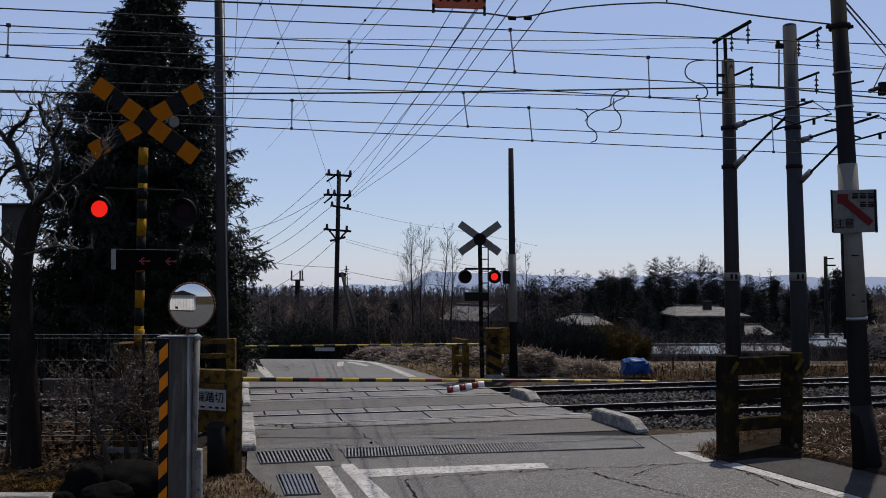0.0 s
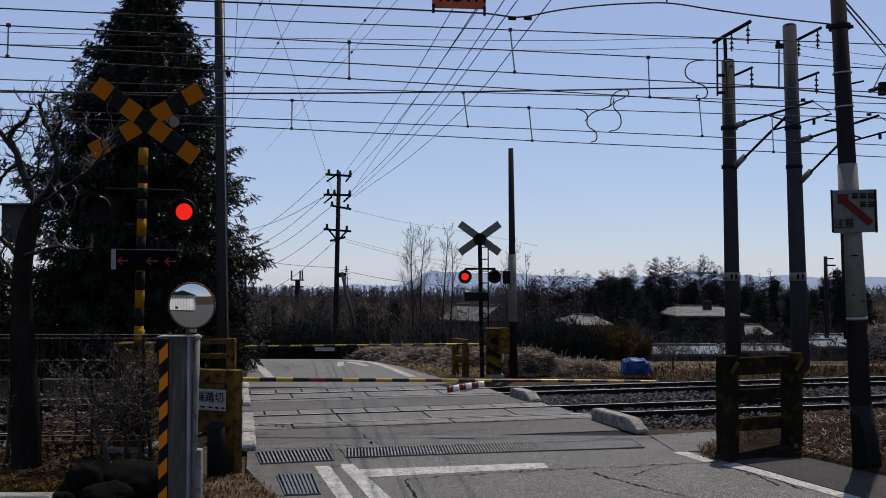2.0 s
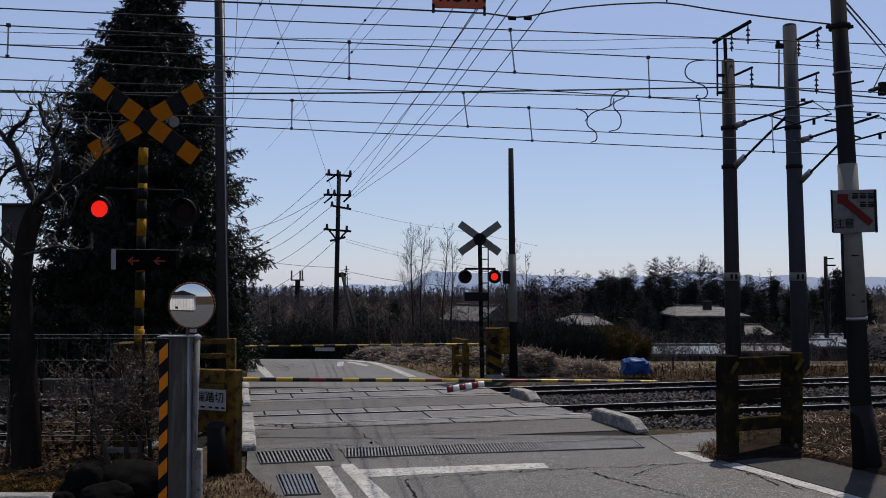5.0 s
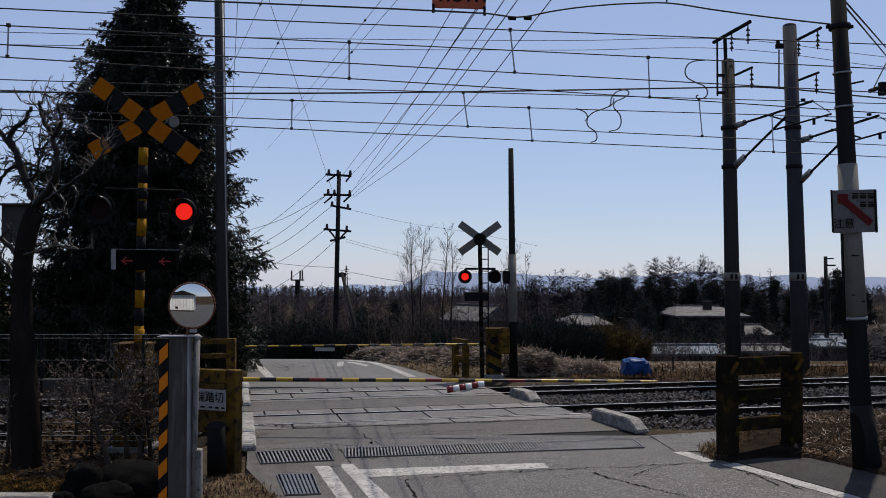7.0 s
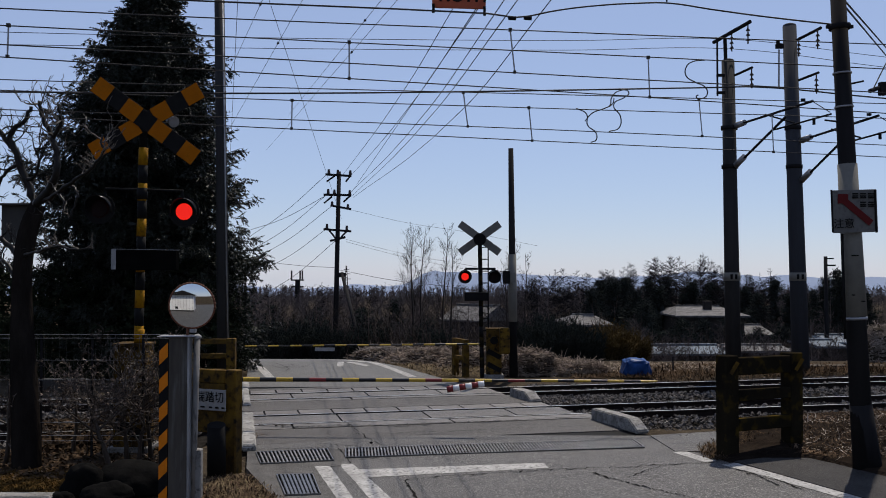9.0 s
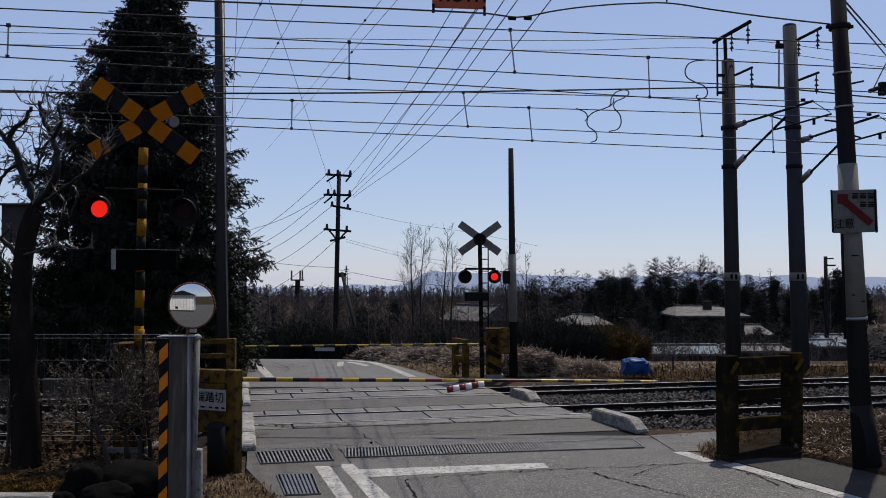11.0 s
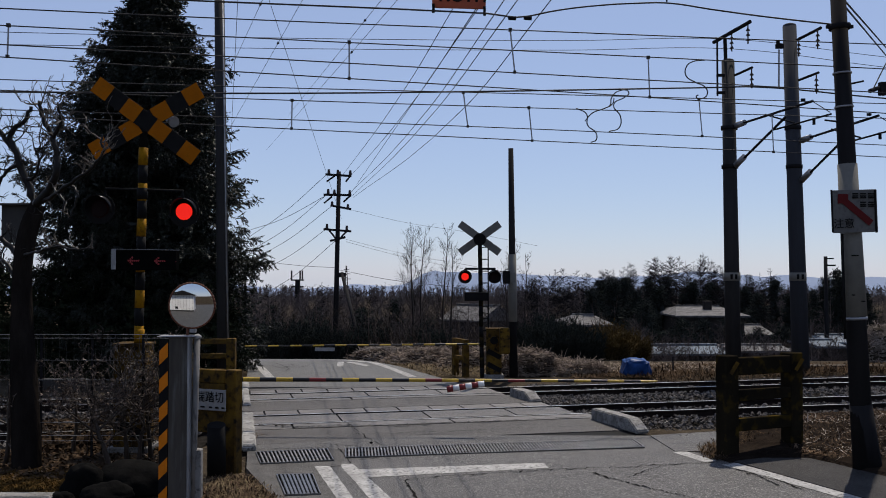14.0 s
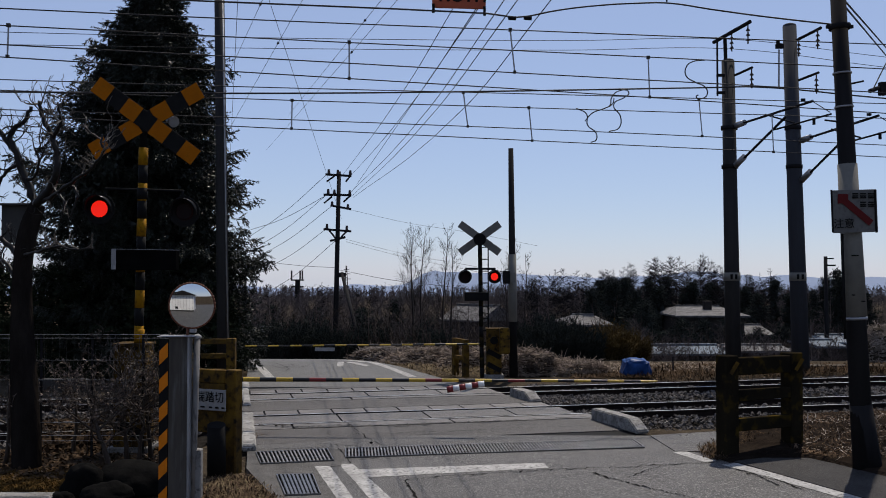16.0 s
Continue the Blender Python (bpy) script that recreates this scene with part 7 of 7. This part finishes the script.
def heap(name, px, d, wpx, h, label, mat, seed):
    x, z = P_X(px, d), hill(P_X(px, d), d)
    bm = B()
    bmesh.ops.create_icosphere(bm, subdivisions=4, radius=1)
    w = wpx / 1750 * d / 2
    for v in bm.verts:
        k = 1 + 0.35 * noise.noise(v.co * 2.2 + Vector((seed, 0, 0))) + 0.18 * noise.noise(v.co * 6 + Vector((0, seed, 0)))
        v.co = Vector((v.co.x * w * k, v.co.y * w * 0.6 * k, max(v.co.z, -0.1) * h * k))
    bmesh.ops.translate(bm, verts=bm.verts, vec=(x, d, z))
    g = thing(name, (x, d, z), label, "heap")
    part("mound", bm, HEAPSOIL if mat is GRAVEL else mat, g)
    s = Soup()
    r = random.Random(seed)
    for k in range(3400):
        a, t = r.uniform(0, 6.28), math.sqrt(r.random()) * 1.12
        top = h * math.sqrt(max(0, 1 - min(1, t) ** 2)) * (1 + 0.3 * noise.noise((math.cos(a) * t * 2.2 + seed, math.sin(a) * t * 2.2, 0)))
        p = Vector((x + math.cos(a) * w * t, d + math.sin(a) * w * 0.6 * t, z + top))
        e = Vector((r.gauss(0, 1), r.gauss(0, 1), r.uniform(-0.25, 0.5))).normalized() * r.uniform(0.08, 0.42)
        if k % 3 == 0:
            s.stick(p - e * 0.5, p + e * 0.9, 0.013, 0.006, 3)
        else:
            s.needle(p - e * 0.4, e.normalized(), Vector((r.gauss(0, 1), r.gauss(0, 1), r.gauss(0, 1))).normalized(), e.length, 0.035)
    s.made("brushwood", CLODS if seed % 2 else PALETWIG, "dry pale twigs", parent=g)


heap("brush_heap", 930, 25.2, 110, 0.56, "grey-brown heap of brush and clods", GRAVEL, 1)
heap("brush_heap", 1034, 25.0, 70, 0.26, "brown heap of soil and twigs", GRAVEL, 7)
heap("brush_heap", 985, 26.0, 90, 0.24, "brown heap of soil and twigs", GRAVEL, 9)
heap("brush_heap", 760, 29.0, 150, 0.34, "bank of dry twigs and leaves", GRAVEL, 3)
heap("brush_heap", 690, 30.6, 130, 0.36, "bank of dry twigs and leaves", GRAVEL, 4)
heap("brush_heap", 850, 27.4, 130, 0.42, "bank of dry twigs and leaves", GRAVEL, 5)
heap("brush_heap", 1560, 30, 90, 0.9, "heap of pale cut branches", SOIL, 6)

# dark boulders at the edge of the lawn
def boulder(px, d, wpx, hpx, seed, label):
    x, z = P_X(px, d), 0.0
    w, h = wpx / 1750 * d / 2, hpx / 1750 * d
    bm = B()
    bmesh.ops.create_icosphere(bm, subdivisions=4, radius=1)
    for v in bm.verts:
        c = v.co.copy()
        k = 1 + 0.22 * noise.noise(c * 1.3 + Vector((seed, 0, 0))) + 0.09 * noise.noise(c * 3.4 + Vector((0, seed, 0))) + 0.03 * noise.noise(c * 9)
        v.co = Vector((x + c.x * w * k, d + c.y * w * 0.8 * k, z + max(-0.08, c.z * k) * h))
    solid("boulder", (x, d, z), bm, ROCKY, label, "boulder", "garden boulders", smooth=True)


boulder(152, 11.5, 80, 52, 2.0, "rounded dark boulder beside the mossy lawn")
boulder(112, 11.05, 44, 14, 5.0, "low dark boulder beside the pale stone edge")
# two low shapes added where a black mass of shade lies
boulder(236, 11.7, 150, 44, 8.0, "broad low boulder standing for a black mass of shade")
boulder(196, 11.2, 90, 26, 11.0, "low boulder standing for a black mass of shade")
bm = B()
box(bm, (-4.804, 11.0, 0.02), (1.0, 0.25, 0.1), None, 0.02)
solid("stone_edge", (-4.804, 11.0, 0), bm, CONCRETE, "pale stone edge of the lawn", "stone edge")

# ---- wire fence ----
FD = 13.6
fence = thing("wire_fence", (-4.773, FD, 0), "thin galvanised wire mesh fence", "fence")
FX0, FX1, FZ = P_X(-60, FD), P_X(300, FD), P_Z(592, FD)
for i in range(4):
    x = FX0 + (FX1 - FX0) * (i + 0.5) / 4
    part("post", tube(B(), (x, FD, -0.05), (x, FD, FZ), 0.02, n=8), POLE_DARK, fence)
for z in (FZ, FZ - 0.05, FZ - 0.35, FZ - 0.62, FZ - 0.88, FZ - 0.95, FZ - 1.2, FZ - 1.38, FZ - 1.45):
    part("line_wire", tube(B(), (FX0, FD - 0.02, z), (FX1, FD - 0.02, z), 0.0032, n=5), GALV, fence)
s = Soup()
k = 0
while FX0 + k * 0.1 < FX1:
    s.stick((FX0 + k * 0.1, FD - 0.018, 0), (FX0 + k * 0.1, FD - 0.018, FZ), 0.0018, 0.0018, 3)
    k += 1
s.made("wire_mesh", GREYPAINT, "", parent=fence)
solid("low_wall", (-5.779, 15.0, 0), box(B(), (-5.796, 15.0, 0.826), (0.814, 0.1, 0.206), None, 0.01), GREYPAINT, "grey board behind the fence", "board")
# grey cabinet on a post behind the garden tree
cb = thing("meter_cabinet", (-6.002, 14.0, 0), "dark grey cabinet on a post behind the tree", "cabinet")
part("body", box(B(), (-6.006, 14.000, 3.212), (0.400, 0.25, 0.528), None, 0.01), GREYPAINT, cb)
part("lid", box(B(), (-5.987, 13.950, 3.482), (0.464, 0.32, 0.03), None, 0.006), GREYPAINT, cb)
part("post", tube(B(), (-5.986, 14.05, 0), (-6.008, 14.050, 2.950), 0.05, n=10), POLE_DARK, cb, "", True)
ps = thing("slim_post", (P_X(436, 30), 30, 0), "slim dark post by the road", "post")
part("shaft", tube(B(), (P_X(436, 30), 30, -0.1), (P_X(434, 30), 30, P_Z(470, 30)), 0.035, n=8), POLE_DARK, ps)

# ---- houses and sheds down the slope ----
WALL = material("house_wall", (0.035, 0.03, 0.027), (0.022, 0.019, 0.017), 0.85, scale=2, fine=20, bump=0.1)
ROOF = material("pale_roof", (0.15, 0.143, 0.139), (0.045, 0.043, 0.041), 0.7, scale=2.2, fine=7, bump=0.3, c=(0.0504, 0.04608, 0.0432))
BLUEROOF = material("blue_sheet_roof", (0.1224, 0.1476, 0.1728), (0.0648, 0.0756, 0.0864), 0.55, scale=0.7, fine=6, bump=0.1, c=(0.0504, 0.0576, 0.0612))
TARP = material("blue_tarpaulin", (0.01267, 0.04896, 0.1613), (0.008064, 0.03168, 0.1094), 0.4, scale=4, fine=14, bump=0.4, depth=0.03)
GLASS_DARK = material("dark_window", (0.03, 0.035, 0.04), (0.02, 0.022, 0.025), 0.15, bump=0, spec=0.5)


def house(name, px0, px1, d, ridge, eave, deep, label, roof=None, hip=0.25, windows=2):
    roof = roof or ROOF
    x0, x1 = P_X(px0, d), P_X(px1, d)
    ze, zr = P_Z(eave, d), P_Z(ridge, d + deep / 2)
    zb = min(hill(x0, d), hill(x1, d)) - 0.3
    g = thing(name, ((x0 + x1) / 2, d + deep / 2, zb), label, "house", "houses down the slope")
    o = 0.35
    part("wall", box(B(), ((x0 + x1) / 2, d + deep / 2, (zb + ze) / 2), (x1 - x0 - 2 * o, deep - 2 * o, ze - zb)), WALL, g)
    bm = B()
    hx = (x1 - x0) * hip
    pts = [(x0, d, ze), (x1, d, ze), (x1, d + deep, ze), (x0, d + deep, ze), (x0 + hx, d + deep / 2, zr), (x1 - hx, d + deep / 2, zr)]
    pts += [(x, y, z - 0.12) for x, y, z in pts[:4]]
    vs = [bm.verts.new(p) for p in pts]
    for f in ((0, 1, 5, 4), (2, 3, 4, 5), (1, 2, 5), (3, 0, 4), (0, 1, 7, 6), (1, 2, 8, 7), (2, 3, 9, 8), (3, 0, 6, 9), (6, 7, 8, 9)):
        bm.faces.new([vs[i] for i in f])
    bmesh.ops.recalc_face_normals(bm, faces=bm.faces)
    rf = part("roof", bm, roof, g)
    part("ridge_cap", box(B(), ((x0 + x1) / 2, d + deep / 2, zr + 0.03), (x1 - x0 - 2 * hx + 0.1, 0.3, 0.12)), roof, rf)
    for k in range(windows):
        w = part("window", box(B(), (x0 + (x1 - x0) * (k + 0.7) / (windows + 0.4), d + o - 0.02, (zb + ze) / 2 + 0.4), (1.5, 0.08, 1.1)), POLE_DARK, g, "dark window frame")
        for sx in (-0.36, 0.36):
            part("pane", box(B(), (x0 + (x1 - x0) * (k + 0.7) / (windows + 0.4) + sx, d + o - 0.055, (zb + ze) / 2 + 0.4), (0.66, 0.02, 0.98)), GLASS_DARK, w)
    return g


gabled = house("house", 800, 896, 80, 540, 567, 5, "small house with a dull tiled gabled roof behind the far signal", hip=0.0, windows=1)
gabled.rotation_euler = (0, 0, radians(-40))
house("house", 1003, 1088, 62, 557, 575, 7, "house with a pale hipped roof", hip=0.28)
wide = house("house", 1196, 1328, 70, 542, 559, 9, "wide house with a pale hipped roof and chimney", hip=0.2, windows=3)
house("house", 1318, 1372, 74, 575, 593, 6, "small house with a pale roof", hip=0.1, windows=1)
house("shed", 1148, 1290, 54, 611, 626, 5, "low shed with a pale blue sheet roof", BLUEROOF, 0.02, 0)
house("shed", 1296, 1410, 54, 611, 621, 5, "low grey shed with a flat roof", ROOF, 0.02, 0)
house("shed", 1446, 1500, 56, 602, 613, 5, "low pale greenhouse shed", BLUEROOF, 0.0, 0)
house("shed", 1470, 1572, 60, 593, 606, 6, "low shed with a pale sheet roof", BLUEROOF, 0.05, 0)
part("chimney", box(B(), (P_X(1251, 73), 73.0, P_Z(546, 73)), (0.55, 0.55, 1.1), None, 0.03), WALL, wide, "dark chimney")

# blue tarpaulin bundle
bm = B()
bmesh.ops.create_icosphere(bm, subdivisions=4, radius=1)
tx, td = P_X(1124, 24.7), 24.7
for v in bm.verts:
    c = v.co
    e = Vector([math.copysign(abs(t) ** 0.45, t) for t in c])
    k = 1 + 0.16 * noise.noise(c * 2.5) + 0.13 * noise.noise(c * 6)
    v.co = Vector((tx + e.x * 0.31 * k * (1.04 - 0.12 * e.z), td + e.y * 0.35 * k, max(0.0, 0.18 + e.z * 0.22 * k)))
solid("tarpaulin", (tx, td, 0), bm, TARP, "bundle wrapped in blue tarpaulin on the ground", "tarpaulin", smooth=True)
solid("gravel_lane", (8, 27, 0), prism(B(), [(P_X(1290, 26.9), 26.9), (32, 27.2), (32, 27.9), (P_X(1290, 28), 27.4)], -0.05, 0.02), GRAVEL, "pale gravel lane beyond the tracks", "lane", kind="structure")
rl = thing("low_rail_fence", (P_X(1056, 25.6), 25.6, 0), "low wire fence on thin posts", "fence")
for px in (1013, 1100, 1190):
    part("post", tube(B(), (P_X(px, 25.6), 25.6, -0.1), (P_X(px, 25.6), 25.6, P_Z(632, 25.6)), 0.02, n=6), POLE_DARK, rl)
part("rail", tube(B(), (P_X(1013, 25.6), 25.58, P_Z(636, 25.6)), (P_X(1190, 25.6), 25.58, P_Z(640, 25.6)), 0.006, n=6), GREYPAINT, rl)
# second small pole far right, and the mobile mast far left
sp_ = pole("power_pole", (P_X(1463, 62), 62, hill(24, 62)), (P_X(1461, 62), 62, P_Z(454, 62)), 0.15, 0.11, POLE_DARK, "dark far power pole with a short arm", "power pole")
part("cross_arm", box(B(), (P_X(1469, 62), 61.9, P_Z(470, 62)), (0.6, 0.1, 0.1)), POLE_DARK, sp_)
part("cross_arm", box(B(), (P_X(1467, 62), 61.9, P_Z(458, 62)), (0.5, 0.08, 0.08)), POLE_DARK, sp_)
mm = thing("antenna_mast", (P_X(527, 160), 160, hill(-20, 160)), "far dark antenna mast with panels", "antenna mast")
part("shaft", tube(B(), (P_X(527, 160), 160, -3), (P_X(527, 160), 160, P_Z(495, 160)), 0.5, 0.4, 8), POLE_DARK, mm)
for py in (496, 508):
    part("platform", box(B(), (P_X(527, 160), 160, P_Z(py, 160)), (1.9, 1.5, 0.2)), POLE_DARK, mm)
for px in (517, 532, 536):
    part("panel", box(B(), (P_X(px, 160), 159.5, P_Z(488, 160)), (0.25, 0.2, 1.6)), GREYPAINT, mm)

lt = thing("lattice_tower", (P_X(613, 420), 420, hill(-41, 420)), "far thin lattice transmission tower", "pylon")
for sx in (-1, 1):
    part("leg", tube(B(), (P_X(613 + 4 * sx, 420), 420, hill(-41, 420)), (P_X(613 + 0.6 * sx, 420), 420, P_Z(471, 420)), 0.22, 0.14, 6), POLE_DARK, lt)
for py, half in ((477, 5), (485, 7), (494, 8)):
    part("cross_arm", box(B(), (P_X(613, 420), 420, P_Z(py, 420)), (half * 0.48, 0.2, 0.22)), POLE_DARK, lt)
for k in range(7):
    py = 474 + 5 * k
    part("brace", tube(B(), (P_X(612 - 0.35 * k, 420), 420, P_Z(py + 5, 420)), (P_X(614 + 0.3 * k, 420), 420, P_Z(py, 420)), 0.10, n=5), POLE_DARK, lt)

# ---- distant hills ----
# haze painted on the ridge as blue colour with a faint glow
HAZE = bpy.data.materials.new("hazy_hills")
HAZE.use_nodes = True
hn, hl = HAZE.node_tree.nodes, HAZE.node_tree.links
hp_ = hn["Principled BSDF"]
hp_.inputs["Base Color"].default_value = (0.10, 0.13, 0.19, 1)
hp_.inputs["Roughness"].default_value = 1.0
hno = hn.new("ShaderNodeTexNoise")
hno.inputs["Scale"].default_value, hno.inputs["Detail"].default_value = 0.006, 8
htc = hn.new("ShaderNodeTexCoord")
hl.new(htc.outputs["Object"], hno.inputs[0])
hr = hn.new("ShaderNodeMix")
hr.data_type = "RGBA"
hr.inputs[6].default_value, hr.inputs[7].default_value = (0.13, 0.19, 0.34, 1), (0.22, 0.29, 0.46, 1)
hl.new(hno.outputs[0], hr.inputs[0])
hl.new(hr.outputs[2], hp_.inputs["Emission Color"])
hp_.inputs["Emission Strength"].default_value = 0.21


RIDGE_X = (-600, 300, 420, 450, 500, 545, 560, 600, 625, 660, 690, 715, 735, 752, 768, 785, 810, 840, 880, 920, 960, 1000, 1060, 1120, 1180, 1240, 1290, 1320, 1350, 1385, 1410, 1450, 1490, 1540, 1600, 2600)
RIDGE_Y = (500, 503, 504, 507, 513, 514, 512, 507, 503, 505, 507, 503, 494, 483, 479, 483, 481, 484, 482, 485, 488, 489, 492, 490, 486, 480, 486, 487, 491, 486, 488, 492, 496, 490, 493, 500)


def ridge_py(px):
    return float(np.interp(px, RIDGE_X, RIDGE_Y)) + 1.2 * noise.noise((px * 0.03, 0, 0)) + 0.9 * noise.noise((px * 0.11, 4, 0))


bm = B()
RD = 3200.0
rows = []
for i in range(-60, 261):
    px = i * 10.0
    x, z = P_X(px, RD), P_Z(ridge_py(px), RD)
    rows.append((bm.verts.new((x, RD, z)), bm.verts.new((x * 0.94, RD * 0.92, z * 0.4 - 20)), bm.verts.new((x * 0.85, RD * 0.8, -60)), bm.verts.new((x * 1.1, RD * 1.1, -80))))
for a, b in zip(rows, rows[1:]):
    bm.faces.new((a[1], b[1], b[0], a[0]))
    bm.faces.new((a[2], b[2], b[1], a[1]))
    bm.faces.new((a[0], b[0], b[3], a[3]))
bmesh.ops.recalc_face_normals(bm, faces=bm.faces)
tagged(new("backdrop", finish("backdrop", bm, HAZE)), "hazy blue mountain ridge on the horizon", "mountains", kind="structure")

# ---- behind the eye, seen in the round mirror ----
slab("yard", [(-9.5, -9.0), (0.6, -9.0), (1.0, 4.6), (-1.6, 9.0), (-9.5, 9.0)], -0.02, OLD_ASPHALT, "worn asphalt yard beside the road", 0.03)
bh = thing("shed", (-5.9, -1.1, 0), "white walled shed with a dark gabled roof", "shed")
part("wall", box(B(), (-5.9, -1.1, 1.25), (4.0, 3.0, 2.5)), BRIGHT, bh, "white wall")
for k in range(9):
    part("batten", box(B(), (-7.7 + 0.45 * k, 0.41, 1.3), (0.03, 0.02, 2.3)), WHITE, bh, "grey joint strip")
part("plinth", box(B(), (-5.9, 0.42, 0.1), (4.02, 0.06, 0.2)), GREYPAINT, bh, "grey plinth")
part("hatch", box(B(), (-6.6, 0.43, 0.55), (0.5, 0.04, 0.35), None, 0.01), POLE_DARK, bh, "small dark hatch")
bm = B()
prism(bm, [(-2.3, 2.45), (2.3, 2.45), (0.3, 3.15)], -1.8, 1.8, Matrix.Translation((-5.9, -1.1, 0)) @ Matrix.Rotation(math.pi / 2, 4, "X"))
part("roof", bm, POLE_DARK, bh, "dark gabled roof")

# ---- what moves: the flashing lamps, the indicator's arrows, the sleeve and the swaying crown ----
CHANGES = [0.315 + 0.609 * k for k in range(26)]
CHANGES[5], CHANGES[6] = 3.33, 3.93


def flash_rows(lit):
    """The lens drum turns round at every change, within a fifteenth of a second."""
    rows, turn = [], 0 if lit else 178
    rows.append((0.0, pose(0, 0, 0, 0, 0, turn)))
    for k, t in enumerate(CHANGES):
        step = 89 if (k % 2 == 0) == lit else -89
        for n in range(3):
            rows.append(((round(t * 30) + n) / 30, pose(0, 0, 0, 0, 0, turn + step * n)))
        turn += 2 * step
    rows.append((16.0, pose(0, 0, 0, 0, 0, turn)))
    return rows


def motions():
    for drum, lit in FLIPS:
        at = drum.location.copy()
        walk(drum, [(t, Matrix.Translation(at) @ m) for t, m in flash_rows(lit)])
    for k, ob in enumerate(ARROWS):          # the arrows run on, then draw back dark behind the window for a while
        at = ob.location.copy()
        first, last = ((0.0, 0.32), (0.0, 0.50), (0.34, 0.50))[k]
        rows, t = [], 0.209

        def put(t, u, y):
            rows.append((round(t, 3), Matrix.Translation(at + Vector((0.18 - 0.686 * u, y, 0)))))
        put(0.0, 0.32, 0.0 if last > 0.4 else 0.04)
        put(0.17, 0.49, 0.0 if last > 0.4 else 0.04)
        while t < 15.9:
            shown = 0.0 if t < 8.6 or t > 12.6 or (t > 12.3 and k == 1) else 0.04
            put(t, first, 0.04)
            put(t + first + 0.01, first + 0.01, shown)
            put(t + last, last, shown)
            put(t + last + 0.02, last, 0.04)
            t += 0.529
        rows = [q for q in rows if q[0] < 16.0] + [(16.0, rows[-1][1])]
        walk(ob, rows)
    at = sleeve.location.copy()
    walk(sleeve, [(t, Matrix.Translation(at) @ pose(0, 0, 0, a, b, 0)) for t, a, b in ((0, 0, 0), (0.5, 7, -1.5), (1.0, 3, 1.5), (2.0, -3, 1), (4.0, 2, 1.5), (6.5, -2, 0.5), (9.0, 3, 1.2), (12.0, -2, 0.6), (14.0, 2, 1.4), (16.0, 0, 1))])
    sway = ((0, 0), (0.5, -1), (1, 0), (1.5, -3), (2, -6), (2.5, 0), (3, 3), (3.5, 0), (4, 0), (5.2, -2), (6.5, 2), (7, 0), (7.5, 0), (8, 3), (8.5, 5), (9, 3), (10.2, 2), (11.5, 5), (12.5, 5), (13.5, 4), (14, 4), (14.5, 5), (15.5, 4), (16, 7))
    for k, ob in enumerate(CROWN):
        at = ob.location.copy()
        amp = (0.05, 0.09, 0.13, 0.13, 0.13, 0.13)[k]
        walk(ob, [(t, Matrix.Translation(at) @ pose(0, 0, 0, 0.3 * amp * a * math.sin(k + t), amp * a * (1 + 0.25 * math.sin(2.1 * k + t)), 0)) for t, a in sway])


motions()
